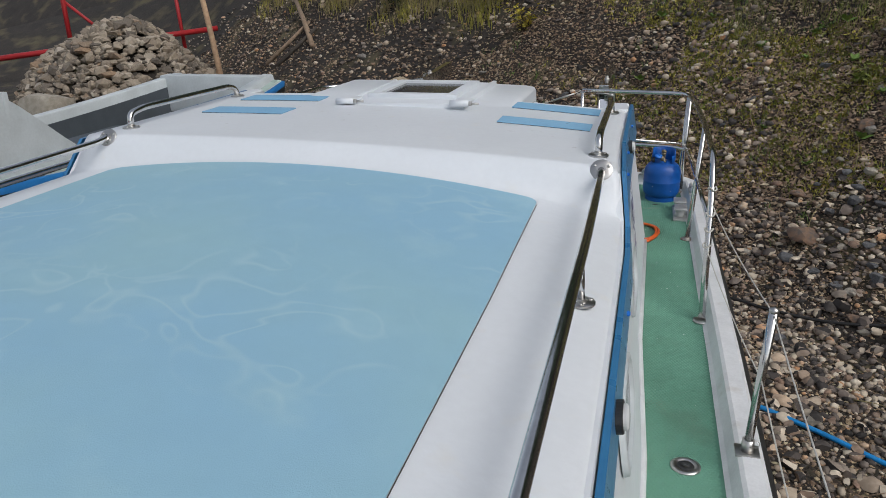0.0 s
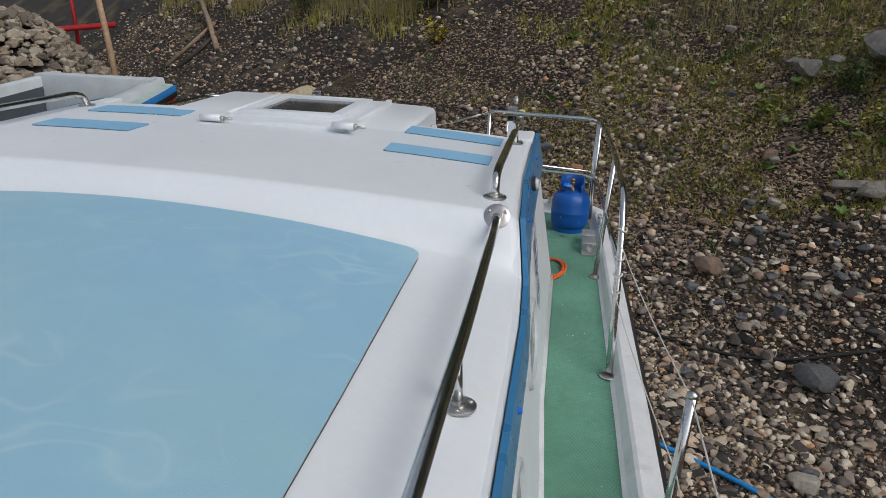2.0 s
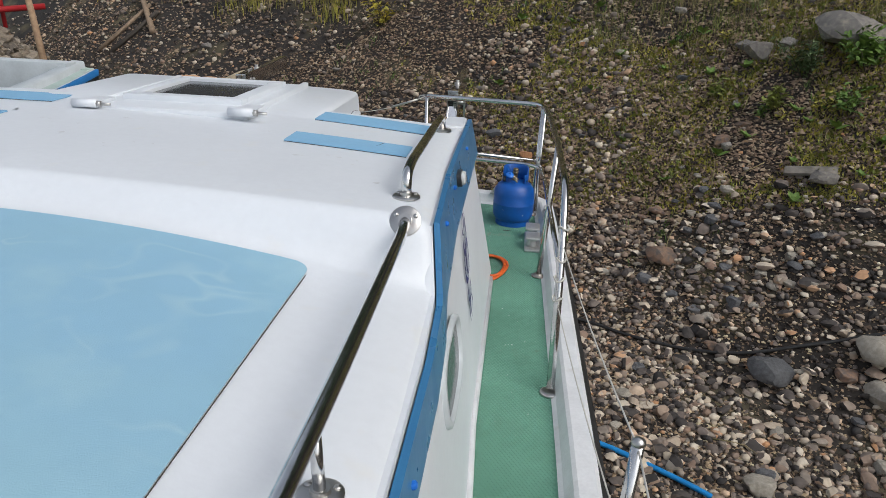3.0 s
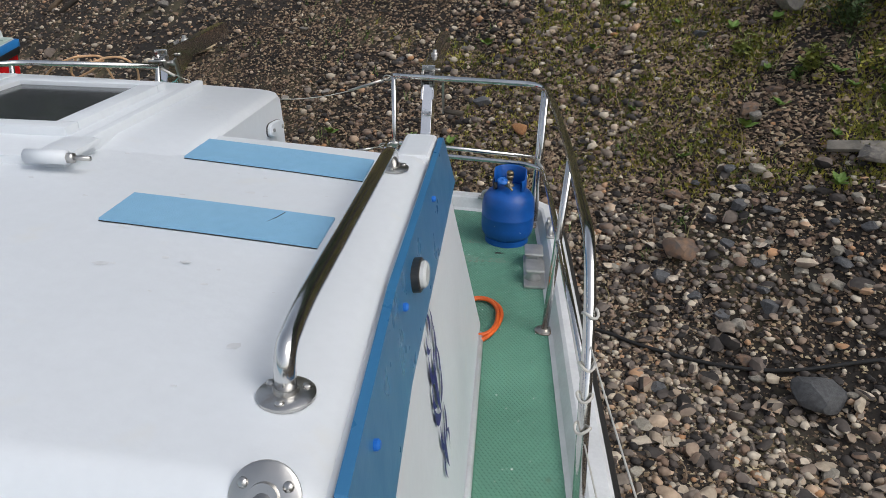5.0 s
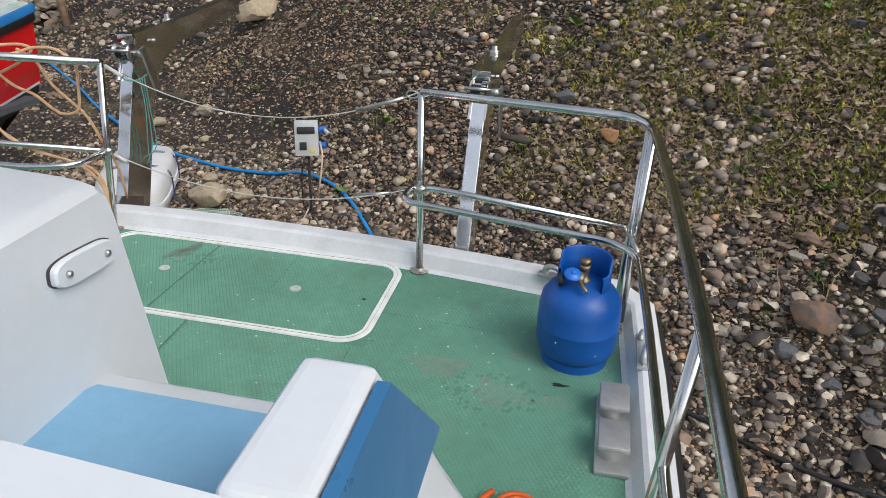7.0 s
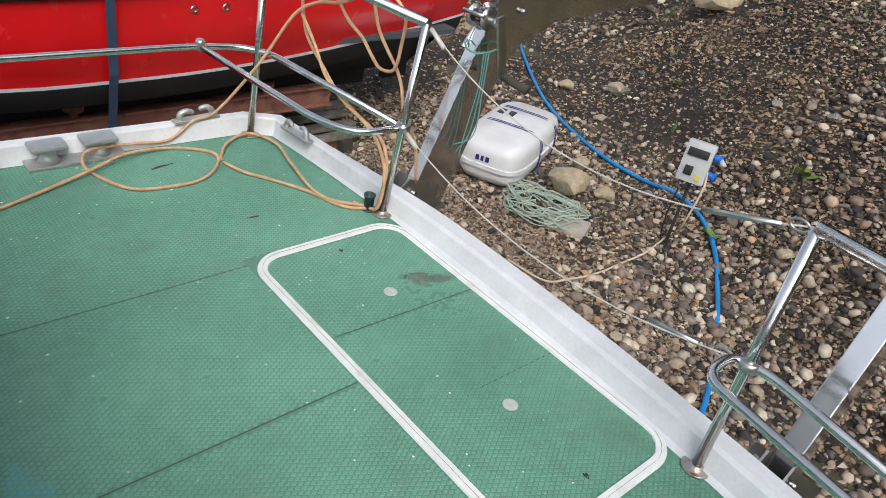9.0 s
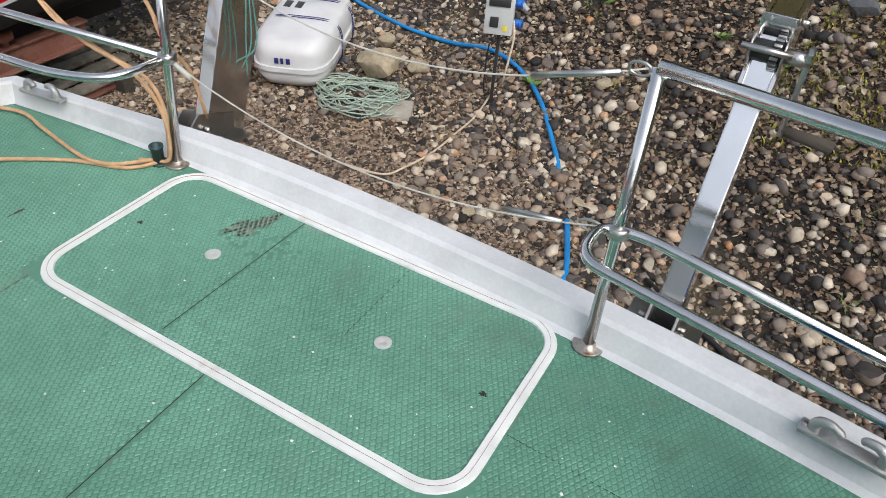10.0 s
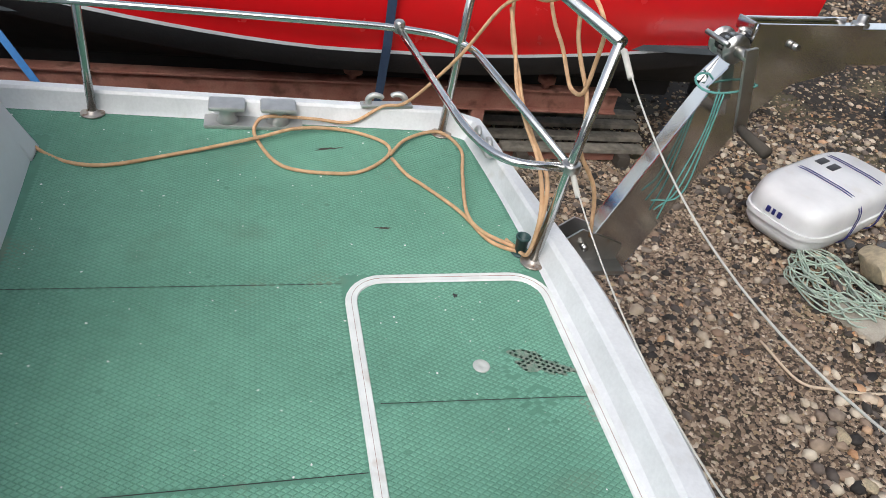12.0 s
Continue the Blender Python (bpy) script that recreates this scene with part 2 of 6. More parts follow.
    "teal_stain": mat("teal_paint_smear", (0.09, 0.33, 0.36), 0.7, col2=(0.12, 0.30, 0.25), scale=40, bump=0.2),
    "cup": mat("dark_green_plastic", (0.02, 0.06, 0.06), 0.4, scale=8),
}


def scrub_marks(m, pale, scale, amount):
    """Thin pale curved scrubbing marks over a worn surface."""
    n, l = m.node_tree.nodes, m.node_tree.links
    b = n["Principled BSDF"]
    old = b.inputs["Base Color"].links[0].from_socket
    tc = n.new("ShaderNodeTexCoord")
    sw = n.new("ShaderNodeTexNoise")
    sw.inputs["Scale"].default_value, sw.inputs["Detail"].default_value, sw.inputs["Distortion"].default_value = scale, 1.0, 1.2
    l.new(tc.outputs["Object"], sw.inputs["Vector"])
    d = n.new("ShaderNodeMath")
    d.operation = "SUBTRACT"
    d.inputs[1].default_value = 0.52
    l.new(sw.outputs[0], d.inputs[0])
    a = n.new("ShaderNodeMath")
    a.operation = "ABSOLUTE"
    l.new(d.outputs[0], a.inputs[0])
    r = n.new("ShaderNodeMapRange")
    r.inputs[1].default_value, r.inputs[2].default_value, r.inputs[3].default_value, r.inputs[4].default_value = 0.0, 0.045, amount, 0.0
    l.new(a.outputs[0], r.inputs[0])
    w = n.new("ShaderNodeTexNoise")
    w.inputs["Scale"].default_value, w.inputs["Detail"].default_value = 2.3, 3.0
    l.new(tc.outputs["Object"], w.inputs["Vector"])
    r2 = n.new("ShaderNodeMapRange")
    r2.inputs[1].default_value, r2.inputs[2].default_value = 0.48, 0.62
    l.new(w.outputs[0], r2.inputs[0])
    k = n.new("ShaderNodeMath")
    k.operation = "MULTIPLY"
    l.new(r.outputs[0], k.inputs[0])
    l.new(r2.outputs[0], k.inputs[1])
    x = n.new("ShaderNodeMix")
    x.data_type = "RGBA"
    x.inputs[7].default_value = (*pale, 1)
    l.new(k.outputs[0], x.inputs[0])
    l.new(old, x.inputs[6])
    l.new(x.outputs[2], b.inputs["Base Color"])


scrub_marks(M["patch"], (0.42, 0.60, 0.65), 4.6, 0.42)


# ---- mesh builders ----
def mesh_of(name, verts, faces, material, smooth=False):
    me = bpy.data.meshes.new(name)
    me.from_pydata([tuple(v) for v in verts], [], faces)
    me.materials.append(M[material] if isinstance(material, str) else material)
    if smooth:
        me.polygons.foreach_set("use_smooth", [True] * len(me.polygons))
    me.update()
    return me


def put(name, data, parent=None, label=""):
    """Link mesh data (verts, faces, material, smooth) as one object, under a thing if given."""
    me = data if isinstance(data, bpy.types.Mesh) else mesh_of(name, *data)
    ob = new(name, me)
    if parent is not None:
        ob.parent = parent
    if label:
        ob["label"] = label
    return ob


def thing(name, label, category, group="", kind="", at=None):
    e = new(name)
    if at is not None:
        e.matrix_basis = at if isinstance(at, Matrix) else Matrix.Translation(at)
    return tagged(e, label, category, group, kind)


def box(x0, x1, y0, y1, z0, z1, material, bevel=0.0, m=None, seg=2):
    bm = bmesh.new()
    bmesh.ops.create_cube(bm, size=1.0)
    for v in bm.verts:
        v.co = Vector(((x0 + x1) / 2 + v.co.x * (x1 - x0), (y0 + y1) / 2 + v.co.y * (y1 - y0), (z0 + z1) / 2 + v.co.z * (z1 - z0)))
    if bevel:
        bmesh.ops.bevel(bm, geom=bm.edges[:], offset=bevel, segments=seg, profile=0.6, affect="EDGES")
    if m is not None:
        bm.transform(m)
    me = bpy.data.meshes.new("box")
    bm.to_mesh(me)
    bm.free()
    me.materials.append(M[material])
    if bevel:
        me.polygons.foreach_set("use_smooth", [True] * len(me.polygons))
        me.set_sharp_from_angle(angle=radians(40))
    return me


def smooth_path(pts, radius=0.05, seg=6):
    """A polyline with its corners rounded."""
    pts = [Vector(p) for p in pts]
    out = [pts[0]]
    for a, b, c in zip(pts, pts[1:], pts[2:]):
        r = min(radius, (b - a).length * 0.48, (c - b).length * 0.48)
        p, q = b + (a - b).normalized() * r, b + (c - b).normalized() * r
        for k in range(seg + 1):
            t = k / seg
            out.append((1 - t) ** 2 * p + 2 * t * (1 - t) * b + t * t * q)
    return out + [pts[-1]]


def spline(pts, step=6):
    """A Catmull-Rom curve through points."""
    P = [Vector(p) for p in pts]
    P = [2 * P[0] - P[1]] + P + [2 * P[-1] - P[-2]]
    out = []
    for a, b, c, d in zip(P, P[1:], P[2:], P[3:]):
        for k in range(step):
            t = k / step
            out.append(0.5 * (2 * b + (c - a) * t + (2 * a - 5 * b + 4 * c - d) * t * t + (3 * b - a - 3 * c + d) * t ** 3))
    return out + [P[-2]]


def tube(pts, r, material, sides=12, cap=True):
    pts = [Vector(p) for p in pts]
    verts, faces = [], []
    up = None
    for i, p in enumerate(pts):
        d = (pts[min(i + 1, len(pts) - 1)] - pts[max(i - 1, 0)]).normalized()
        if up is None:
            up = d.orthogonal().normalized()
        up = (up - d * up.dot(d)).normalized()
        s = d.cross(up)
        rr = r(i / max(1, len(pts) - 1)) if callable(r) else r
        for k in range(sides):
            a = 2 * math.pi * k / sides
            verts.append(p + rr * (math.cos(a) * up + math.sin(a) * s))
    for i in range(len(pts) - 1):
        for k in range(sides):
            a, b = i * sides + k, i * sides + (k + 1) % sides
            faces.append((a, b, b + sides, a + sides))
    if cap:
        faces.append(tuple(range(sides))[::-1])
        faces.append(tuple(range(len(verts) - sides, len(verts))))
    return verts, faces, material, True


def lathe(profile, material, sides=32, at=(0, 0, 0), m=None):
    verts, faces = [], []
    for r, z in profile:
        for k in range(sides):
            a = 2 * math.pi * k / sides
            v = Vector((r * math.cos(a), r * math.sin(a), z))
            verts.append((m @ v if m is not None else v) + Vector(at))
    for i in range(len(profile) - 1):
        for k in range(sides):
            a, b = i * sides + k, i * sides + (k + 1) % sides
            faces.append((a, b, b + sides, a + sides))
    if profile[0][0] > 1e-6:
        faces.append(tuple(range(sides))[::-1])
    if profile[-1][0] > 1e-6:
        faces.append(tuple(range(len(verts) - sides, len(verts))))
    return verts, faces, material, True


def sharp(ob, deg=35):
    ob.data.set_sharp_from_angle(angle=radians(deg))
    return ob


def grid_mesh(rows, material, smooth=True, close=False):
    """A sheet from rows of points."""
    n = len(rows[0])
    verts = [p for r in rows for p in r]
    faces = []
    for i in range(len(rows) - 1):
        for j in range(n - 1 + (1 if close else 0)):
            a, b = i * n + j, i * n + (j + 1) % n
            faces.append((a, b, b + n, a + n))
    return verts, faces, material, smooth


def prism(poly, depth, material, m=None, bevel=0.0):
    """A flat outline (x, z) given thickness along y."""
    bm = bmesh.new()
    vs = [bm.verts.new((x, 0, z)) for x, z in poly]
    f = bm.faces.new(vs)
    r = bmesh.ops.extrude_face_region(bm, geom=[f])
    bmesh.ops.translate(bm, verts=[v for v in r["geom"] if isinstance(v, bmesh.types.BMVert)], vec=(0, depth, 0))
    bmesh.ops.recalc_face_normals(bm, faces=bm.faces[:])
    if bevel:
        bmesh.ops.bevel(bm, geom=bm.edges[:], offset=bevel, segments=2, profile=0.6, affect="EDGES")
    if m is not None:
        bm.transform(m)
    me = bpy.data.meshes.new("prism")
    bm.to_mesh(me)
    bm.free()
    me.materials.append(M[material])
    return me


# ---- ground ----
FLAT = -1.45


def ground_z(x, y):
    h = -3.32 + 0.554 * x + 0.702 * y - FLAT
    s = 0.14
    h = s * np.logaddexp(0, h / s)
    # out of view the bank is steepened, so that the steel reflects dark ground
    h = h + 0.9 * np.maximum(0, h - 6)
    h = h / (1 + (h / 45.0) ** 3) ** (1 / 3)
    bumps = 0.05 * np.sin(1.7 * x + 0.6 * y) * np.sin(1.3 * y - 0.5 * x + 1) + 0.025 * np.sin(4.1 * x + 1.3) * np.sin(3.7 * y)
    return FLAT + h + bumps * np.minimum(1, 0.3 + h)


def axis(lo, hi, step, far):
    mid = np.arange(lo, hi + 1e-6, step)
    out = [np.array([hi + (far - hi) * (k / 14) ** 2 for k in range(1, 15)])]
    inn = [np.array([lo - (far + lo) * (k / 14) ** 2 for k in range(14, 0, -1)])]
    return np.concatenate(inn + [mid] + out)


gx, gy = axis(-12, 10, 0.15, 400.0), axis(-8, 14, 0.15, 400.0)
GX, GY = np.meshgrid(gx, gy)
GZ = ground_z(GX, GY)
co = np.stack([GX, GY, GZ], -1).reshape(-1, 3)
nx, ny = len(gx), len(gy)
idx = np.arange(nx * ny).reshape(ny, nx)
quads = np.stack([idx[:-1, :-1], idx[:-1, 1:], idx[1:, 1:], idx[1:, :-1]], -1).reshape(-1, 4)
ground = put("ground", (co.tolist(), quads.tolist(), "soil", True))
tagged(ground, "dark stony soil ground rising into a mossy bank", "ground", kind="structure")

# ---- own boat: hull, deck, gunwale ----
XC = -0.06


def bow_y(x):
    return 0.040 - 0.055 * (x + 0.22) ** 2


EDGE = [(-1.456, -8.0), (-1.451, -4.0), (-1.408, -1.4), (-1.363, -0.5), (-1.347, -0.11)]
EDGE += [(x, bow_y(x)) for x in np.linspace(-1.29, 1.24, 22)]
EDGE += [(1.298, -0.15), (1.313, -0.5), (1.33, -1.4), (1.348, -2.6), (1.356, -4.0), (1.356, -8.0)]


def sweep_edge(profile, material, smooth=True):
    """A profile of (outward, z) carried round the edge of the deck."""
    P = [Vector((x, y)) for x, y in EDGE]
    rows = []
    for i, p in enumerate(P):
        d0 = (p - P[max(i - 1, 0)]).normalized() if i else (P[1] - P[0]).normalized()
        d1 = (P[min(i + 1, len(P) - 1)] - p).normalized() if i < len(P) - 1 else d0
        n0, n1 = Vector((-d0.y, d0.x)), Vector((-d1.y, d1.x))
        nn = (n0 + n1).normalized()
        k = 1 / max(0.6, nn.dot(n0))
        k *= 0.55 + 0.45 * min(1, max(0, (p.x + 1.0) / 0.5))  # the gunwale is narrower to port
        rows.append([(p.x + nn.x * o * k, p.y + nn.y * o * k, z) for o, z in profile])
    return grid_mesh(rows, material, smooth)


deck = put("deck", ([(x, y, 0) for x, y in EDGE], [tuple(range(len(EDGE)))[::-1]], "deck", False))
tagged(deck, "worn green diamond-tread boat deck", "floor", kind="structure")
gunwale = sharp(put("gunwale", sweep_edge([(-0.012, 0.001), (0.002, 0.012), (0.022, 0.058), (0.034, 0.066), (0.085, 0.066), (0.098, 0.055), (0.1, -0.06)], "gunwale")), 22)
tagged(gunwale, "raised white painted gunwale round the deck", "trim", kind="structure")
rub = put("rubbing_strake", sweep_edge([(0.101, 0.03), (0.125, 0.015), (0.13, -0.03), (0.12, -0.055), (0.101, -0.06)], "black"))
tagged(rub, "black rubber rubbing strake along the hull", "trim", kind="structure")
hull = put("boat_hull", sweep_edge([(0.1, -0.06), (0.07, -0.4), (0.0, -0.8), (-0.25, -1.2), (-0.6, -1.42)], "white"))
tagged(hull, "white painted hull of the boat", "boat hull", kind="structure")


# ---- cabin ----
def taper(y):
    return 0.031 * np.clip((y + 3.3) / 0.8, 0, 1)


def side_x(z, y=-3.0):
    return 1.168 - 0.145 * z - taper(y)


def roof_z(u, y):
    lo = 0.696 + 0.108 * (1 - u * u)
    hi = 0.835 + 0.03 * (1 - u * u)
    t = min(1, max(0, (y + 3.035) / 0.105))
    t = 0.25 * t + 0.75 * t * t * (3 - 2 * t)
    return lo + (hi - lo) * t - 0.02 * (XC + 1.05 * u - 0.7)


def half_w(y):
    t = min(1, max(0, (y + 3.035) / 0.105))
    return 1.07 - 0.026 * t - taper(y)


ys = [-8.0, -7, -6, -5, -4, -3.5, -3.1] + list(np.linspace(-3.05, -2.91, 14)) + [-2.7, -2.4, -2.1, -1.862]
us = list(np.linspace(-0.97, 0.97, 25))
rows = []
for y in ys:
    w = half_w(y)
    row = [(XC - w * 0.999, y, roof_z(1, y) - 0.03), (XC - w * 0.992, y, roof_z(1, y) - 0.01)]
    row += [(XC + w * u, y, roof_z(u, y)) for u in us]
    row += [(XC + w * 0.992, y, roof_z(1, y) - 0.01), (XC + w * 0.999, y, roof_z(1, y) - 0.03)]
    rows.append(row)
roof = put("cabin_roof", grid_mesh(rows, "white"))
tagged(roof, "white painted cabin roof with a step between two levels", "roof", kind="structure")


def side_wall(sign, name):
    up, foot = (0.0, -1.17) if sign > 0 else (0.034, -1.29)
    line = [(-8.0, 0.685), (-5.0, 0.685), (-3.3, 0.685), (-3.035, 0.685), (-2.93, 0.81), (-2.5, 0.81), (-1.864, 0.81), (-1.86, 0.835), (-1.67, 0.835)]
    line = [(y, z + up) for y, z in line] + [(foot, 0.004)]
    bm = bmesh.new()
    cols = []
    for y, z in line:
        cols.append([bm.verts.new((XC + sign * (side_x(h, y) - d), y, h)) for h, d in ((0.0, 0.004), (z, 0.004), (z, 0.085), (0.0, 0.085))])
    for a, b in zip(cols, cols[1:]):
        for k in range(4):
            bm.faces.new((a[k], a[(k + 1) % 4], b[(k + 1) % 4], b[k]))
    bm.faces.new(cols[0])
    bm.faces.new(cols[-1][::-1])
    bmesh.ops.recalc_face_normals(bm, faces=bm.faces[:])
    lip = [e for e in bm.edges if all(v.co.y > -1.865 and v.co.z > 0.003 for v in e.verts)]
    bmesh.ops.bevel(bm, geom=lip, offset=0.014, segments=3, profile=0.6, affect="EDGES")
    me = bpy.data.meshes.new(name)
    bm.to_mesh(me)
    bm.free()
    me.materials.append(M["white"])
    ob = new(name, me)
    return tagged(ob, "white painted cabin side wall sloping to the bow", "wall", kind="structure")


side_wall(1, "wall_starboard")
side_wall(-1, "wall_port")


def band(sign):
    """The blue stripe board along the top of the cabin side."""
    up = 0.0 if sign > 0 else 0.034
    top = [(-8.0, 0.675), (-3.3, 0.675), (-3.06, 0.675), (-3.03, 0.69), (-2.93, 0.82), (-2.5, 0.824), (-1.69, 0.832), (-1.565, 0.68)]
    bot = [(-8.0, 0.57), (-3.3, 0.588), (-3.06, 0.59), (-3.03, 0.615), (-2.93, 0.645), (-2.5, 0.653), (-1.60, 0.672), (-1.558, 0.672)]
    verts = []
    for out in (0.0, 0.014):
        for (y, z) in top + bot[::-1]:
            verts.append((XC + sign * (side_x(z, y) + out), y, z + up))
    n = len(top) * 2
    m = len(top)
    faces = [(n + i, n + i + 1, 2 * n - 2 - i, 2 * n - 1 - i) for i in range(m - 1)] + [(i, (i + 1) % n, n + (i + 1) % n, n + i) for i in range(n)]
    ob = put("side_stripe", (verts, faces, "band", False))
    return tagged(ob, "glossy deep blue stripe board along the cabin side", "trim", kind="structure")


band(1)
band(-1)

# front of the cabin: wall under the roof edge, ledge, sloping face, and the hatch box
front = [(-1.862, 0.83), (-1.855, 0.61), (-1.84, 0.6), (-1.47, 0.585), (-1.45, 0.57), (-1.27, 0.0)]
rows = [[(XC + (1.12 - 0.14 * z) * u, y - 0.03 * u * u * (u < 0) + 0.04 * max(0, u) * (z < 0.1), z) for u in np.linspace(-0.97, 0.97, 15)] for y, z in front]
cab_front = sharp(put("wall_cabin_front", grid_mesh(rows, "white")), 40)
tagged(cab_front, "white painted cabin front with a ledge", "wall", kind="structure")
rows = []
for k, y in enumerate(np.linspace(-1.80, -1.50, 9)):
    w = 0.19 + 0.03 * math.sqrt(max(0.0, 1 - ((y + 1.65) / 0.15) ** 2))
    rows.append([(0.66 + w * u, y, 0.6 - 0.04 * (y + 1.84) + 0.005) for u in (-1, -0.5, 0, 0.5, 1)])
ledge_patch = put("ledge_antislip_patch", grid_mesh(rows, "strip"))
tagged(ledge_patch, "blue anti-slip patch on the cabin ledge", "deck paint", kind="structure")
BX0, BX1 = -0.58, 0.462
rows = []
for u in [-1.0, -0.985, -0.95] + list(np.linspace(-0.9, 0.9, 9)) + [0.95, 0.985, 1.0]:
    x = (BX0 + BX1) / 2 + u * (BX1 - BX0) / 2
    d = 0.0 if abs(u) < 0.94 else (0.002 if abs(u) < 0.97 else (0.006 if abs(u) < 0.99 else 0.016))
    zt = 0.884 - 0.02 * x + 0.006 * (1 - u * u) - d
    rows.append([(x, -2.15, zt - 0.03), (x, -1.95, zt), (x, -1.41, zt - 0.003), (x, -1.394, zt - 0.014), (x, -1.385, zt - 0.05), (x, -1.255, 0.0)])
b_top = put("hatch_box", grid_mesh(rows, "white"))
tagged(b_top, "white painted box over the forward companionway", "wall", kind="structure")
for sx in (BX0, BX1):
    e = 0.868 - 0.02 * sx
    o = put("hatch_box_side", ([(sx, -1.95, e), (sx, -1.41, e - 0.003), (sx, -1.394, e - 0.014), (sx, -1.385, e - 0.05), (sx, -1.255, 0.0), (sx, -1.95, 0.0)], [(0, 1, 2, 3, 4, 5)], "white", False))
    tagged(o, "white painted side of the companionway box", "wall", kind="structure")
# ---- roof fittings ----
def over_roof(x, y):
    return roof_z((x - XC) / half_w(y), y)


def patch_front(x):
    """The forward edge of the patch, with rounded corners."""
    y = -3.052 - 0.012 * abs(x + 0.05) ** 2
    edge = min(x + 0.86, 0.728 - x)
    if edge < 0.045:
        y -= 0.045 - math.sqrt(max(0.0, 0.045 ** 2 - (0.045 - edge) ** 2))
    return y


rows = []
cols = [-0.86, -0.858, -0.85, -0.84, -0.825] + list(np.linspace(-0.80, 0.65, 30)) + [0.693, 0.708, 0.718, 0.726, 0.728]
for s_ in np.linspace(0, 1, 26):
    row = []
    for x in cols:
        y = patch_front(x) + (-7.8 - patch_front(x)) * s_
        xs = x + 0.01 * max(0.0, x / 0.728) * min(1.0, 6 * s_)
        row.append((xs, y, over_roof(xs, y) + 0.005))
    rows.append(row)
patch = put("roof_antislip_patch", grid_mesh(rows, "patch"))
put("edge_bead", tube([(0.7295 + 0.01 * min(1.0, (-3.06 - y) / 0.79), y, over_roof(0.735, y) + 0.0035) for y in np.linspace(-7.7, -3.12, 40)], 0.001, "dark_wood", 5), patch, "thin dark edge bead")
tagged(patch, "large faded pale blue anti-slip patch on the roof", "deck paint", kind="structure")


def strip(x0, x1, y0, y1, skew=0.0, crack=False):
    rows = [[(x, y + skew * (x - x0), over_roof(x, y) + dz) for x, dz in [(x0, 0.001), (x0, 0.006)] + [(xx, 0.006) for xx in np.linspace(x0 + 0.001, x1 - 0.001, 6)] + [(x1, 0.006), (x1, 0.001)]] for y in (y0, y0 + 0.001, y1 - 0.001, y1)]
    for j in (0, 3):
        rows[j] = [(x, y, z - 0.005 if 0 < i < len(rows[j]) - 1 else z) for i, (x, y, z) in enumerate(rows[j])]
    t = thing("antislip_strip", "blue anti-slip strip stuck on the white roof", "grip strip", "anti-slip strips on the roof")
    put("sheet", grid_mesh(rows, "strip", False), t)
    if crack:
        xc = x0 + 0.74 * (x1 - x0)
        pts = [(xc - 0.03 + 0.04 * q + 0.001 * math.sin(11 * q), y0 + 0.02 + q * (y1 - y0 - 0.03) + skew * (xc - x0), over_roof(xc, y0 + 0.02 + q * (y1 - y0 - 0.03)) + 0.0061) for q in np.linspace(0, 1, 9)]
        put("crack", tube(pts, 0.0006, "black", 5), t, "thin dark crack")
    # thin beads: black along the aft edge, white along the forward edge
    for yy in (y0, y1):
        put("edge_bead", tube([(x, yy + skew * (x - x0), over_roof(x, yy) + 0.0015) for x in np.linspace(x0, x1, 6)], 0.001, "black" if yy == y0 else "white", 5), t, "thin edge bead")
    return t


strip(0.456, 0.829, -2.396, -2.268, -0.04, True)
strip(0.454, 0.838, -2.045, -1.908, -0.07)
strip(-0.865, -0.468, -2.45, -2.31, -0.04)
strip(-0.876, -0.455, -2.10, -1.955, -0.04)


def flange(parent, at, normal=(0, 0, 1), r=0.036, name="flange"):
    q = Vector((0, 0, 1)).rotation_difference(Vector(normal)).to_matrix().to_4x4()
    m = Matrix.Translation(at) @ q
    f = sharp(put(name, lathe([(r, 0), (r, 0.004), (r - 0.003, 0.006), (r * 0.45, 0.007), (r * 0.42, 0.013)], "dull_steel", 28, m=m), parent))
    for k in range(3):
        a = 2.1 * k + 0.5
        put("screw", lathe([(0.006, 0.006), (0.005, 0.009), (0.0, 0.0095)], "dull_steel", 10, m=m @ Matrix.Translation((r * 0.72 * math.cos(a), r * 0.72 * math.sin(a), 0))), parent)
    return f


def grab_rail_forward(x):
    t = thing("grab_rail", "short polished stainless grab rail on round flanges", "hand rail", "grab rails on the roof")
    z = over_roof(x, -2.4) + 0.001
    pts = smooth_path([(x + 0.011, -2.80, z), (x + 0.01, -2.795, z + 0.055), (x + 0.009, -2.71, z + 0.068), (x + 0.008, -2.05, z + 0.060), (x + 0.006, -1.985, z + 0.042), (x + 0.005, -1.966, z)], 0.05, 8)
    put("tube", tube(pts, 0.0128, "steel", 16), t)
    flange(t, (x + 0.011, -2.80, z), r=0.034)
    flange(t, (x + 0.005, -1.968, z), r=0.034)


def grab_rail_aft(x):
    t = thing("long_grab_rail", "long polished stainless grab rail along the roof edge", "hand rail", "grab rails on the roof")
    zf = over_roof(x, -2.95) + 0.008
    zr = over_roof(x, -4.0) + 0.1
    put("tube", tube(smooth_path([(x, -2.93, zf), (x + 0.001, -3.01, zr), (x + 0.01, -3.6, zr), (x + 0.03, -7.7, zr)], 0.1), 0.0128, "steel", 16), t)
    flange(t, (x, -2.945, zf - 0.004), (0, -0.82, 0.57), 0.036)
    for y in (-3.74, -4.62, -5.5, -6.4, -7.3):
        z = over_roof(x, y)
        put("post", tube([(x + 0.018, y, z), (x + 0.012, y, zr)], 0.0085, "steel", 12), t)
        flange(t, (x + 0.018, y, z), r=0.032)


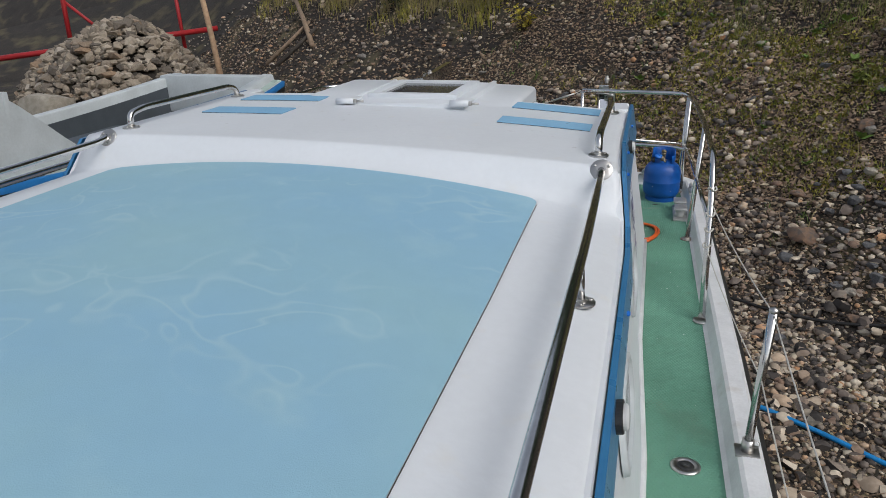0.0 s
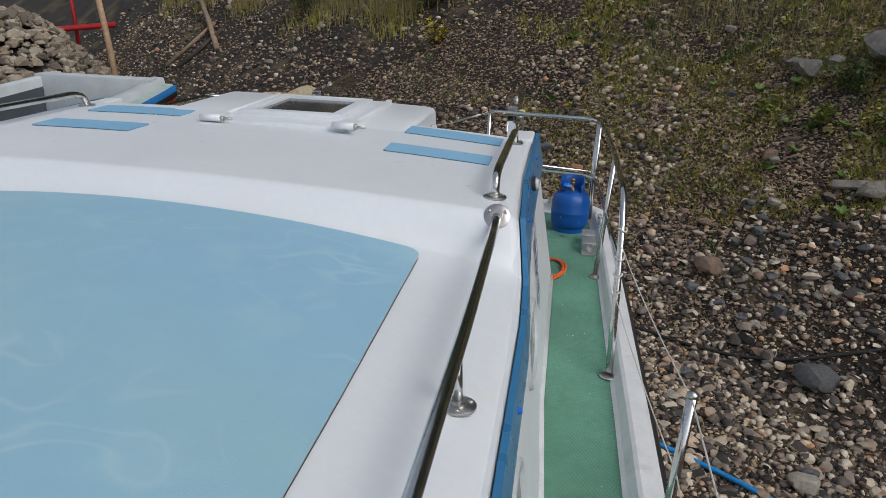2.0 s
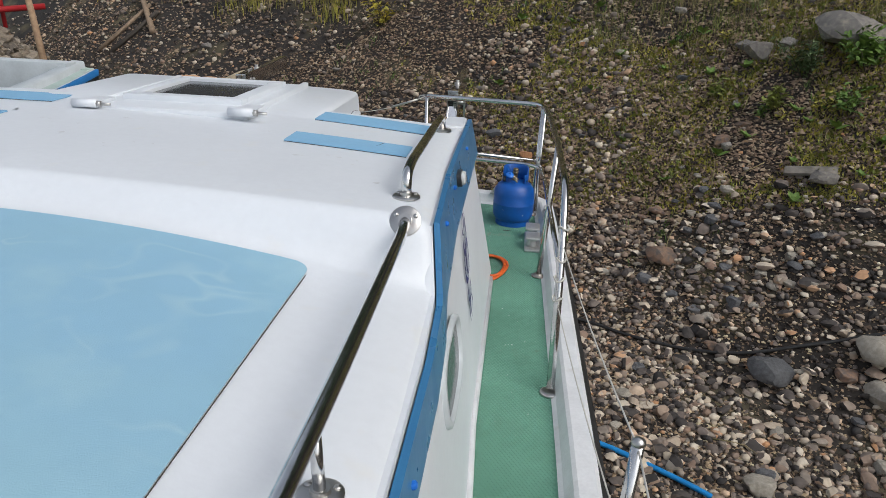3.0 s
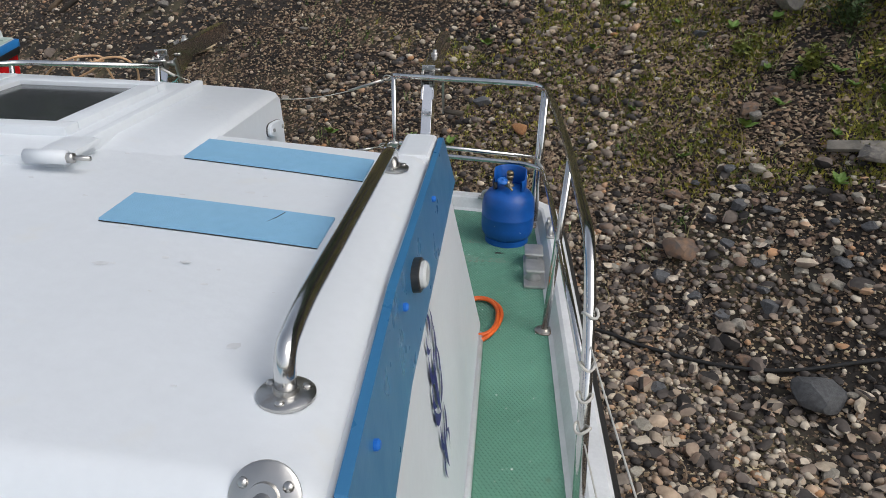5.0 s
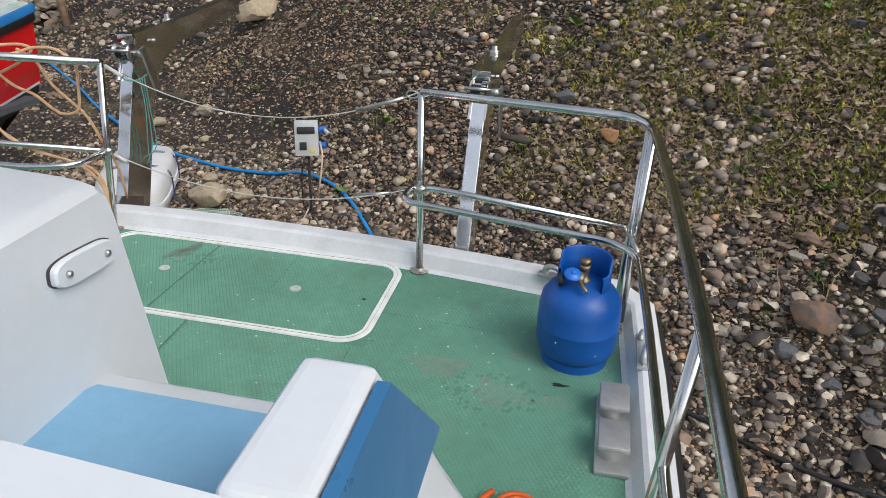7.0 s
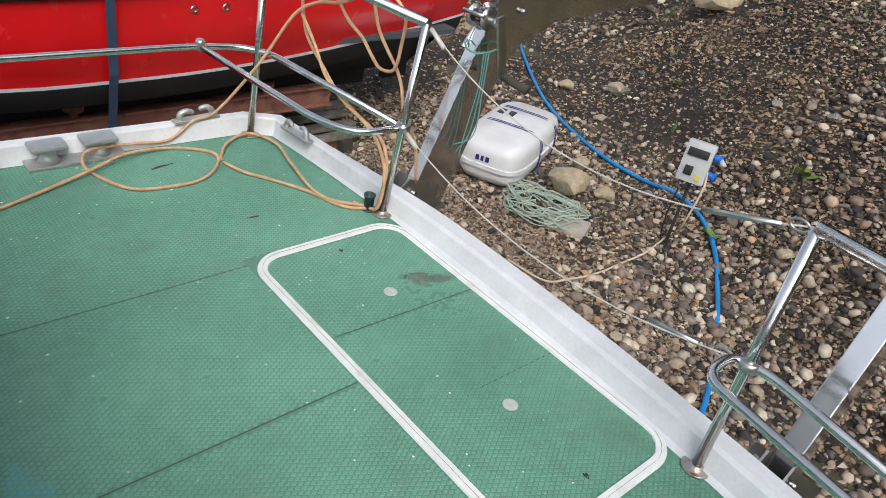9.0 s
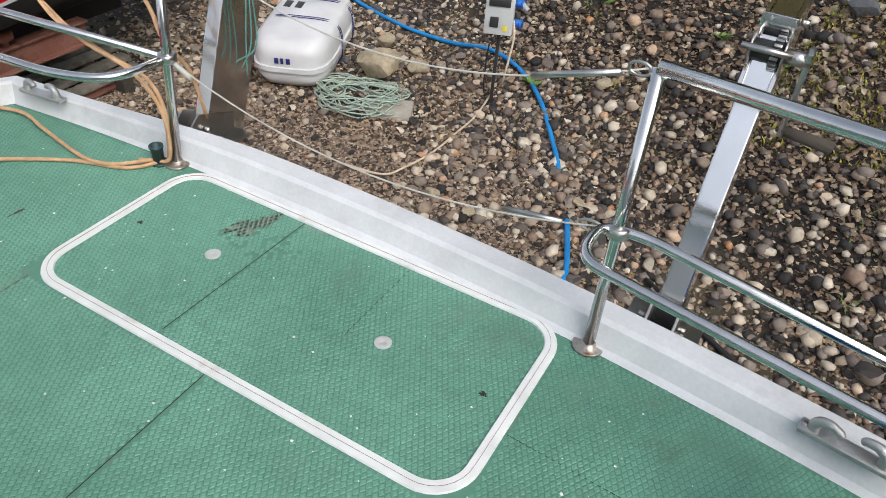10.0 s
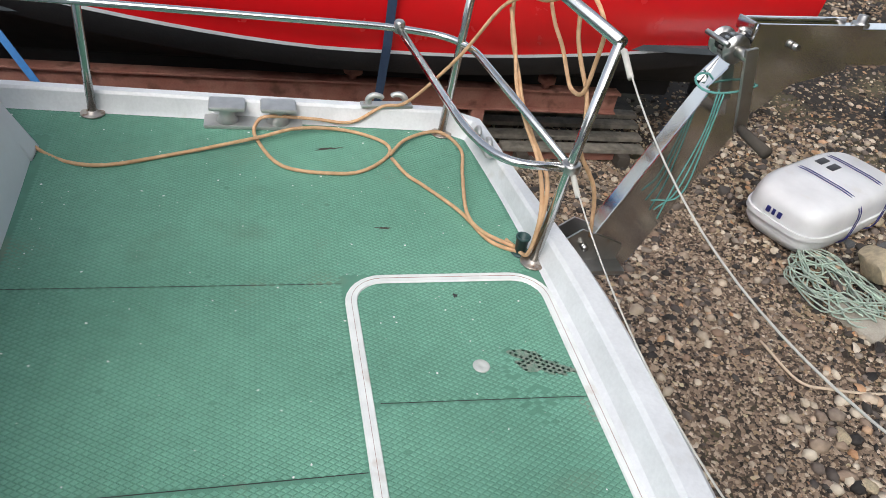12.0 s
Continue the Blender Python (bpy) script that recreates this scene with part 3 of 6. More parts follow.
for gx_ in (0.880, -0.975):
    grab_rail_forward(gx_)
    grab_rail_aft(gx_ + 0.032 if gx_ > 0 else gx_ + 0.015)

# ---- forward hatch lid ----
lid = thing("hatch_lid", "white painted hatch lid with a smoked window", "hatch")
LX0, LX1, LY0, LY1 = -0.30, 0.25, -2.165, -1.455
lz = 0.889
put("panel", box(LX0, LX1, LY0, LY1, lz - 0.02, lz + 0.004, "white", 0.006, Matrix.Translation((0, 0, 0))), lid)
wx0, wx1, wy0, wy1 = -0.195, 0.14, -1.975, -1.585
for (a, b, c, d) in ((wx0 - 0.05, wx1 + 0.05, wy0 - 0.05, wy0), (wx0 - 0.05, wx1 + 0.05, wy1, wy1 + 0.05), (wx0 - 0.05, wx0, wy0, wy1), (wx1, wx1 + 0.05, wy0, wy1)):
    put("window_frame", box(a, b, c, d, lz + 0.0, lz + 0.024, "white", 0.004), lid)
put("pane", box(wx0 - 0.004, wx1 + 0.004, wy0 - 0.004, wy1 + 0.004, lz + 0.002, lz + 0.012, "tint"), lid, "smoked acrylic pane")
put("rim", box(LX0 - 0.012, LX0 + 0.01, LY0, LY1, lz - 0.02, lz + 0.014, "white", 0.004), lid)
put("rim", box(LX1 - 0.01, LX1 + 0.012, LY0, LY1, lz - 0.02, lz + 0.014, "white", 0.004), lid)
for hx in (0.25, -0.285):
    h = put("hinge", tube([(hx - 0.045, -2.19, lz + 0.012), (hx + 0.04, -2.19, lz + 0.012)], 0.014, "white", 14), lid)
    put("hinge_pin", tube([(hx + 0.04, -2.19, lz + 0.012), (hx + 0.085, -2.19, lz + 0.012)], 0.005, "dull_steel", 10), h)
    put("hinge_nut", tube([(hx + 0.04, -2.19, lz + 0.012), (hx + 0.052, -2.19, lz + 0.012)], 0.011, "dull_steel", 6), h)
    put("hinge_leaf", box(hx - 0.04, hx + 0.035, -2.185, -2.06, lz + 0.002, lz + 0.016, "white", 0.004), lid)


# ---- rails round the bow ----
def post(parent, a, b, r=0.0127, base=True):
    put("post", tube([a, b], r, "steel", 14), parent)
    if base:
        put("base_plate", lathe([(0.035, 0), (0.035, 0.003), (0.032, 0.0045), (0.017, 0.005), (0.0155, 0.012)], "rusty_steel", 24, at=(a[0], a[1], a[2] - 0.002)), parent)


R = 0.0127
pul = thing("bow_rail", "polished stainless bow rail with upright posts", "guard rail", "bow rails")
put("top_rail", tube(smooth_path([(0.58, 0.012, 0.648), (1.245, -0.045, 0.644), (1.302, -0.14, 0.644), (1.325, -0.6, 0.646), (1.338, -1.15, 0.648), (1.338, -1.86, 0.648), (1.338, -2.0, 0.50), (1.328, -2.262, 0.02)], 0.1, 10), 0.0145, "steel", 16), pul)
post(pul, (0.586, 0.0, 0.006), (0.582, 0.012, 0.648))
post(pul, (1.272, -0.212, 0.006), (1.292, -0.125, 0.642))
post(pul, (1.29, -0.185, 0.02), (1.302, -0.16, 0.64), base=False)
post(pul, (1.302, -1.195, 0.006), (1.336, -1.21, 0.645))
put("base_plate", lathe([(0.036, 0), (0.036, 0.005), (0.03, 0.008), (0.017, 0.009)], "dull_steel", 24, at=(1.328, -2.262, 0.004)), pul)
put("mid_rail", tube(smooth_path([(1.285, -0.115, 0.315), (0.64, 0.01, 0.32), (0.55, 0.0, 0.32), (0.55, -0.115, 0.318), (0.66, -0.135, 0.318), (1.23, -0.235, 0.318), (1.302, -0.31, 0.318), (1.316, -0.7, 0.335), (1.325, -1.4, 0.365), (1.335, -2.06, 0.38)], 0.07, 8), 0.011, "steel", 14), pul)
put("clamp", tube([(1.27, -0.12, 0.318), (1.30, -0.29, 0.318)], 0.008, "dull_steel", 10), pul)
put("clamp", lathe([(0.02, -0.012), (0.024, -0.01), (0.024, 0.01), (0.02, 0.012)], "dull_steel", 16, at=(0.585, 0.006, 0.318)), pul)

pup = thing("bow_rail", "polished stainless bow rail with rope hung on it", "guard rail", "bow rails")
put("top_rail", tube(smooth_path([(-0.595, 0.045, 0.645), (-1.25, -0.06, 0.658), (-1.345, -0.16, 0.66), (-1.385, -0.8, 0.665), (-1.42, -2.2, 0.675), (-1.45, -4.5, 0.69), (-1.45, -7.6, 0.69)], 0.16, 10), 0.0145, "steel", 16), pup)
post(pup, (-0.645, 0.012, 0.006), (-0.60, 0.044, 0.645))
post(pup, (-1.322, -0.102, 0.006), (-1.272, -0.085, 0.655))
for y in (-1.18, -2.6, -4.0, -5.4, -6.8):
    post(pup, (-1.382 + 0.012 * (y + 1.18), y, 0.006), (-1.392 + 0.014 * (y + 1.18), y, 0.668))
put("mid_rail", tube(smooth_path([(-1.44, -7.6, 0.36), (-1.41, -2.2, 0.355), (-1.355, -0.3, 0.345), (-1.335, -0.13, 0.335), (-1.26, -0.06, 0.33), (-0.62, 0.026, 0.32)], 0.12, 8), 0.011, "steel", 14), pup)
put("mid_rail", tube(smooth_path([(-1.348, -0.278, 0.345), (-0.78, -0.19, 0.315), (-0.64, -0.13, 0.315), (-0.62, 0.026, 0.318)], 0.1, 8), 0.011, "steel", 14), pup)
put("clamp", lathe([(0.012, -0.02), (0.017, -0.014), (0.017, 0.014), (0.012, 0.02)], "dull_steel", 14, at=(-1.35, -0.278, 0.35)), pup)
put("clamp", lathe([(0.02, -0.012), (0.024, -0.01), (0.024, 0.01), (0.02, 0.012)], "dull_steel", 16, at=(-0.622, 0.028, 0.32)), pup)

stn = thing("stanchion", "stainless lifeline stanchion on a hinged base", "stanchion", "lifeline stanchions")
put("post", tube([(0, 0, 0.01), (0.014, -0.02, 0.47)], R, "steel", 14), stn)
put("cap", lathe([(0.014, 0), (0.014, 0.008), (0.006, 0.014), (0, 0.015)], "dull_steel", 14, at=(0.014, -0.02, 0.47)), stn)
put("base_plate", box(-0.035, 0.035, -0.03, 0.03, -0.004, 0.004, "dull_steel", 0.002), stn)
put("socket", lathe([(0.019, 0), (0.018, 0.04)], "dull_steel", 16, at=(0, 0, 0.002)), stn)
put("pin_ring", tube([(0.02 + 0.012 * math.cos(a), -0.004, 0.03 + 0.012 * math.sin(a)) for a in np.linspace(0, 6.28, 14)], 0.0015, "dull_steel", 6), stn)
stn.matrix_basis = Matrix.Translation((1.402, -3.28, 0.066))
for y in (-5.0, -6.7):
    copy_thing(stn, Matrix.Translation((1.40, y, 0.066)))


def sag(a, b, drop, n=14):
    a, b = Vector(a), Vector(b)
    return [a.lerp(b, t) - Vector((0, 0, drop * 4 * t * (1 - t))) for t in np.linspace(0, 1, n)]


def lifeline(pts_list, label):
    t = thing("lifeline", label, "wire", "lifelines")
    for p in pts_list:
        put("wire", tube(p, 0.0021, "wire", 8), t)
    return t


lifeline([sag((1.416, -3.30, 0.53), (1.338, -1.98, 0.46), 0.02), sag((1.416, -3.30, 0.53), (1.415, -5.02, 0.53), 0.02), sag((1.41, -3.29, 0.32), (1.335, -2.1, 0.27), 0.02), sag((1.41, -3.29, 0.32), (1.41, -5.02, 0.32), 0.02), sag((1.415, -5.02, 0.53), (1.415, -6.72, 0.53), 0.02)], "thin white lifeline wire along the side deck")
lash = thing("lashing", "pale cord lashing knotted round the rail", "cord")
for k, zz in enumerate((0.52, 0.42, 0.36, 0.30)):
    c = Vector((1.338 - 0.035 * (0.5 - zz), -2.0 - 0.60 * (0.5 - zz), zz))
    put("turn", tube([c + Vector((0.018 * math.cos(a), 0.018 * math.sin(a), 0.006 * math.sin(2 * a + k))) for a in np.linspace(0, 9, 22)], 0.0035, "wire", 6), lash)
gate = thing("gate_lifeline", "slack white lifeline wire across the bow opening", "wire", "lifelines")
put("wire", tube(sag((-0.59, 0.05, 0.635), (0.565, 0.012, 0.642), 0.13, 20), 0.002, "wire", 8), gate)
put("swage", tube(sag((0.36, 0.019, 0.566), (0.52, 0.0135, 0.622), 0.0, 3), 0.0065, "dull_steel", 10), gate)
put("shackle", tube([(0.55 + 0.02 * math.cos(a), 0.012, 0.637 + 0.012 * math.sin(a)) for a in np.linspace(0, 6.28, 12)], 0.003, "dull_steel", 8), gate)
put("swage", tube([(-0.585, 0.05, 0.632), (-0.52, 0.048, 0.60)], 0.007, "wire", 10), gate)
gate2 = thing("gate_lifeline", "slack white lifeline wire across the bow opening", "wire", "lifelines")
put("wire", tube(sag((-0.61, 0.03, 0.31), (0.56, 0.005, 0.315), 0.10, 20), 0.002, "wire", 8), gate2)
put("swage", tube([(0.34, 0.02, 0.258), (0.47, 0.015, 0.283)], 0.0065, "dull_steel", 10), gate2)
put("shackle", tube([(0.53 + 0.025 * math.cos(a), 0.012, 0.30 + 0.013 * math.sin(a)) for a in np.linspace(0, 6.28, 12)], 0.0035, "dull_steel", 8), gate2)
put("swage", tube([(-0.605, 0.03, 0.308), (-0.55, 0.03, 0.283)], 0.007, "wire", 10), gate2)


# ---- deck fittings ----
def bollard():
    t = thing("mooring_cleat", "cast aluminium double bollard cleat bolted to the deck", "cleat", "deck cleats")
    put("base_plate", box(-0.04, 0.045, -0.15, 0.15, 0.0, 0.014, "alloy", 0.006), t)
    for y in (-0.075, 0.08):
        put("horn", box(-0.038, 0.04, y - 0.055, y + 0.055, 0.058, 0.074, "alloy", 0.009), t)
        put("stem", lathe([(0.036, 0.012), (0.024, 0.03), (0.022, 0.05), (0.034, 0.066)], "alloy", 20, at=(-0.003, y, 0)), t)
    return t


b1 = bollard()
b1.matrix_basis = Matrix.Translation((1.272, -0.722, 0.001))
copy_thing(b1, Matrix.Translation((-1.352, -0.707, 0.001)) @ Matrix.Rotation(math.pi, 4, "Z"))


def fairlead():
    t = thing("fairlead", "cast aluminium open fairlead on the gunwale", "fairlead", "bow fairleads")
    put("foot", box(-0.105, 0.105, -0.022, 0.022, 0, 0.014, "alloy", 0.006), t)
    for s in (1, -1):
        pts = spline([(s * 0.074, 0, 0.006), (s * 0.074, 0, 0.034), (s * 0.055, 0.004 * s, 0.05), (s * 0.03, 0.008 * s, 0.048), (s * 0.02, 0.01 * s, 0.04)], 5)
        put("hook", tube(pts, lambda q: 0.015 - 0.006 * q, "alloy", 12), t)
    for s in (1, -1):
        put("bolt", lathe([(0.009, 0.012), (0.008, 0.017), (0, 0.018)], "dull_steel", 10, at=(s * 0.092, 0, 0)), t)
    return t


fl = fairlead()
fl.matrix_basis = pose(1.095, -0.045, 0.066, 0, 0, -9) @ Matrix.Scale(0.82, 4)
copy_thing(fl, pose(-1.145, -0.015, 0.066, 0, 0, 6) @ Matrix.Scale(0.92, 4))
copy_thing(fl, pose(1.348, -0.42, 0.066, 0, 0, 90))
copy_thing(fl, pose(-1.38, -0.285, 0.066, 0, 0, 93))


def disc(name, label, cat, at, r, material, group=""):
    ob = put(name, lathe([(r, -0.005), (r, -0.003), (r * 0.9, -0.002), (r * 0.3, -0.002), (r * 0.25, -0.003), (0, -0.003)], material, 24, at=at))
    return tagged(ob, label, cat, group)


disc("deck_plate", "small round alloy inspection plug in the deck hatch", "deck plug", (-0.29, -0.221, 0.006), 0.0195, "plug_cap", "deck plugs")
disc("deck_plate", "small round alloy inspection plug in the deck hatch", "deck plug", (0.21, -0.236, 0.006), 0.0195, "plug_cap", "deck plugs")
fil = thing("deck_filler", "round stainless deck filler cap with dark centre", "filler cap", at=(1.232, -3.309, 0.001))
put("flange", lathe([(0.045, 0), (0.045, 0.004), (0.03, 0.007), (0.028, 0.004)], "dull_steel", 28), fil)
put("cap", lathe([(0.026, 0.003), (0.024, 0.006), (0.008, 0.006), (0.006, 0.003), (0, 0.003)], "dark_plastic", 20), fil)


# white sealant line round the deck hatch
def ring_line(x0, x1, y0, y1, r, w, z):
    pts = []
    for cx, cy, a0 in ((x1 - r, y1 - r, 0), (x0 + r, y1 - r, 90), (x0 + r, y0 + r, 180), (x1 - r, y0 + r, 270)):
        for k in range(9):
            a = radians(a0 + k * 90 / 8)
            pts.append((cx, cy, math.cos(a), math.sin(a)))
    verts, faces = [], []
    n = len(pts)
    for off, zz in ((-w, 0.0005), (-w + 0.002, z), (w - 0.002, z), (w, 0.0005)):
        for cx, cy, ca, sa in pts:
            verts.append((cx + (r + off) * ca, cy + (r + off) * sa, zz))
    for j in range(3):
        for i in range(n):
            a, b = j * n + i, j * n + (i + 1) % n
            faces.append((a, a + n, b + n, b))
    return verts, faces, "line", False


HX0, HX1, HY0, HY1 = -0.592, 0.522, -0.488, 0.013
hl = thing("deck_hatch", "flush green deck hatch with a white sealed outline", "deck hatch", kind="structure")
put("outline", ring_line(HX0, HX1, HY0, HY1, 0.085, 0.0145, 0.005), hl, "white sealant line")
put("joint", ring_line(HX0, HX1, HY0, HY1, 0.085, 0.0016, 0.0062)[:2] + ("primer", False), hl, "thin rusty joint line")


def seam(a, b, w=0.0011):
    a, b = Vector((*a, 0.0016)), Vector((*b, 0.0016))
    d = (b - a).normalized()
    s = Vector((-d.y, d.x, 0)) * w
    ob = put("deck_seam", ([a - s, b - s, b + s, a + s], [(0, 1, 2, 3)], "black", False))
    return tagged(ob, "dark joint between deck tread sheets", "seam", kind="structure")


seam((-0.203, -0.46), (-0.187, 0.0))
seam((-0.036, -1.25), (-0.041, -0.505))
seam((-0.585, -1.25), (-0.578, -0.505))
seam((0.128, -0.26), (0.131, -0.005), 0.0008)
seam((0.515, -1.2), (0.501, -0.505), 0.0008)
seam((0.54, -0.304), (0.965, -0.325), 0.0007)

# ---- gas bottle ----
bot = thing("gas_bottle", "small blue gas bottle standing on the deck", "gas bottle", at=pose(1.158, -0.388, 0.0, 0, 0, 75) @ Matrix.Diagonal((0.97, 0.97, 0.9, 1)))
put("body", lathe([(0.0, 0.022), (0.085, 0.024), (0.105, 0.036), (0.118, 0.06), (0.121, 0.09), (0.1212, 0.138), (0.1225, 0.141), (0.1225, 0.147), (0.1212, 0.15), (0.121, 0.2), (0.115, 0.235), (0.098, 0.262), (0.07, 0.281), (0.04, 0.288), (0.0, 0.29)], "bottle", 48), bot)
sharp(put("foot_ring", lathe([(0.098, 0.0), (0.101, 0.0), (0.101, 0.03), (0.095, 0.034), (0.095, 0.002)], "bottle", 40), bot))
rows = []
for a in np.linspace(radians(-120), radians(120), 30):
    top = 0.372 if abs(a) < radians(95) else 0.33
    rows.append([(rr * math.cos(a), rr * math.sin(a), z) for rr, z in ((0.074, 0.272), (0.078, 0.30), (0.076, top), (0.073, top + 0.004), (0.07, top), (0.072, 0.30), (0.07, 0.274))])
put("collar", grid_mesh(rows, "bottle"), bot, "blue steel collar guard")
vv = put("valve", lathe([(0.022, 0.285), (0.02, 0.297), (0.012, 0.302), (0.012, 0.33), (0.016, 0.332), (0.016, 0.345), (0, 0.347)], "brass", 18), bot, "brass valve")
put("valve_outlet", tube([(0, 0, 0.315), (-0.052, 0.0, 0.318)], 0.011, "brass", 12), vv)
reg = put("regulator", lathe([(0.0, 0.012), (0.014, 0.012), (0.034, 0.002), (0.036, -0.004), (0.03, -0.01), (0.012, -0.016), (0.0, -0.016)], "plug", 24, m=pose(-0.047, 0.02, 0.33, 14, -18, 0) @ Matrix.Scale(0.72, 4)), bot, "bright blue gas regulator")
put("vent_nub", lathe([(0.012, 0.008), (0.011, 0.02), (0.0, 0.021)], "plug", 14, m=pose(-0.047, 0.02, 0.33, 14, -18, 0) @ Matrix.Scale(0.72, 4)), reg)
put("hose_tail", tube([(-0.05, 0.0, 0.315), (-0.07, -0.022, 0.305), (-0.078, -0.034, 0.298)], lambda q: 0.0075 - 0.002 * q, "brass", 10), reg, "brass hose tail")
put("valve_wheel", lathe([(0.009, 0.345), (0.016, 0.348), (0.017, 0.36), (0.012, 0.366), (0.0, 0.367)], "dark_brass", 14), vv, "dull brass valve wheel")
put("bracket", box(-0.05, 0.012, -0.012, 0.012, 0.318, 0.324, "dull_steel", 0.002, pose(0, 0, 0, 0, 8, 20)), bot)
put("dust_cap", tube([(-0.045, 0.045, 0.30), (-0.05, 0.062, 0.30)], 0.017, "dark_plastic", 14), bot, "black dust cap")
for a, zz, w_ in ((2.9, 0.12, 0.003), (3.9, 0.09, 0.003)):
    put("paint_chip", tube([(0.1212 * math.cos(a), 0.1212 * math.sin(a), zz), (0.1212 * math.cos(a + w_ * 8), 0.1212 * math.sin(a + w_ * 8), zz - 0.004)], 0.0012, "line", 5), bot)

# ---- orange hose coil ----
oh = []
for k in range(44):
    a = 0.33 * k
    q = k / 43
    rx, ry = 0.086 - 0.024 * q + 0.008 * math.sin(a * 1.7), 0.17 - 0.05 * q + 0.01 * math.sin(a * 0.6)
    oh.append((1.058 + 0.02 * q + rx * math.cos(a + 2.2), -1.125 - 0.02 * q + ry * math.sin(a + 2.2), 0.008 + 0.011 * q + 0.004 * math.sin(2.1 * a)))
oh.append((1.02, -1.16, 0.012))
hose = tagged(put("coiled_hose", tube(spline(oh, 4), 0.0075, "orange", 10)), "orange gas hose coiled beside the cabin", "hose")
cup = thing("socket_cup", "small dark green plastic cup beside the rail foot", "cup", at=(-0.69, -0.012, 0.0))
put("wall", lathe([(0.015, 0.0), (0.017, 0.05), (0.02, 0.052), (0.02, 0.058), (0.016, 0.058), (0.014, 0.01), (0.0, 0.01)], "cup", 20), cup)
put("foot", lathe([(0.024, 0), (0.024, 0.005), (0.017, 0.007)], "cup", 20), cup)


def worn_spot(x, y, rx, ry, seed, material, label, z=0.0007, turn=0.0):
    """An irregular scuffed or stained patch, lying on the deck."""
    r = random.Random(seed)
    ph = [r.uniform(0, 6.28) for _ in range(4)]
    ring = []
    for k in range(40):
        a = 2 * math.pi * k / 40
        q = 1 + 0.22 * math.sin(3 * a + ph[0]) + 0.15 * math.sin(5 * a + ph[1]) + 0.12 * math.sin(9 * a + ph[2]) + 0.1 * r.uniform(-1, 1)
        u, v = rx * q * math.cos(a), ry * q * math.sin(a)
        ring.append((x + u * math.cos(turn) - v * math.sin(turn), y + u * math.sin(turn) + v * math.cos(turn), z))
    ob = put("deck_scuff", ([(x, y, z)] + ring, [(0, k + 1, (k + 1) % 40 + 1) for k in range(40)], material, False))
    return tagged(ob, label, "stain", kind="structure")


SCUFF = "grey worn scuff on the green deck"
worn_spot(-0.29, -0.083, 0.075, 0.028, 1, "worn", SCUFF, 0.0017, 1.1)
worn_spot(-0.15, 0.0, 0.04, 0.02, 8, "worn", SCUFF)
worn_spot(0.775, -0.535, 0.085, 0.045, 2, "worn", SCUFF, 0.0016)
worn_spot(0.97, -0.62, 0.08, 0.05, 3, "worn", SCUFF)
worn_spot(1.0, -0.43, 0.04, 0.02, 9, "worn", SCUFF)
worn_spot(1.12, -0.62, 0.05, 0.025, 10, "worn", SCUFF)
worn_spot(1.128, -0.543, 0.022, 0.008, 4, "black", "small dark stain on the green deck", 0.0021)
worn_spot(-0.10, -1.20, 0.07, 0.04, 5, "teal_stain", "blue paint smear on the green deck", 0.0012)
worn_spot(-0.802, -0.37, 0.02, 0.004, 6, "dark_wood", "small brown stain on the green deck", 0.0022, 1.5)
worn_spot(-1.21, -0.486, 0.04, 0.006, 7, "dark_wood", "small brown stain on the green deck", 0.0022, 1.75)
worn_spot(0.456, -0.242, 0.008, 0.006, 11, "black", "small dark hole in the deck hatch", 0.0021)
worn_spot(-0.525, -0.23, 0.007, 0.006, 12, "black", "small dark hole in the deck hatch", 0.0021)

# loose flakes where the roof paint peels
rf = random.Random(12)
fv, ff = [], []
for k in range(70):
    x = rf.uniform(-0.9, 0.82)
    y = rf.choice((rf.gauss(-2.2, 0.12), rf.gauss(-2.55, 0.15), rf.uniform(-2.9, -1.9)))
    if y > -1.9 or (LX0 - 0.03 < x < LX1 + 0.03 and y > LY0 - 0.05):
        continue
    r0, a0, n0 = 0.002 + 0.007 * rf.random() ** 3, rf.random() * 6, len(fv)
    for i in range(6):
        q = r0 * rf.uniform(0.5, 1.3)
        xx, yy = x + 1.6 * q * math.cos(a0 + i * 1.047), y + q * math.sin(a0 + i * 1.047)
        fv.append((xx, yy, over_roof(xx, yy) + 0.0012 + 0.0012 * rf.random()))
    ff.append(tuple(range(n0, n0 + 6)))
tagged(put("paint_flakes", (fv, ff, "flake", False)), "curling flakes of white paint on the roof", "paint flakes", kind="stuff")


# ---- cabin side fittings ----
def on_side(y, z, out=0.0):
    return Vector((XC + side_x(z, y) + out, y, z))


def side_frame(y, z, out=0.0):
    """A pose on the starboard cabin side: x aft to fore, y up the side, z outward."""
    n = Vector((1, 0, 0.145)).normalized()
    u = Vector((0, 1, 0))
    v = n.cross(u)
    p = on_side(y, z, out)
    return Matrix(((u.x, v.x, n.x, p.x), (u.y, v.y, n.y, p.y), (u.z, v.z, n.z, p.z), (0, 0, 0, 1)))


def oval(rx, ry, n=36, power=2.6):
    out = []
    for k in range(n):
        a = 2 * math.pi * k / n
        c, s = math.cos(a), math.sin(a)
        out.append((rx * math.copysign(abs(c) ** (2 / power), c), ry * math.copysign(abs(s) ** (2 / power), s)))
    return out


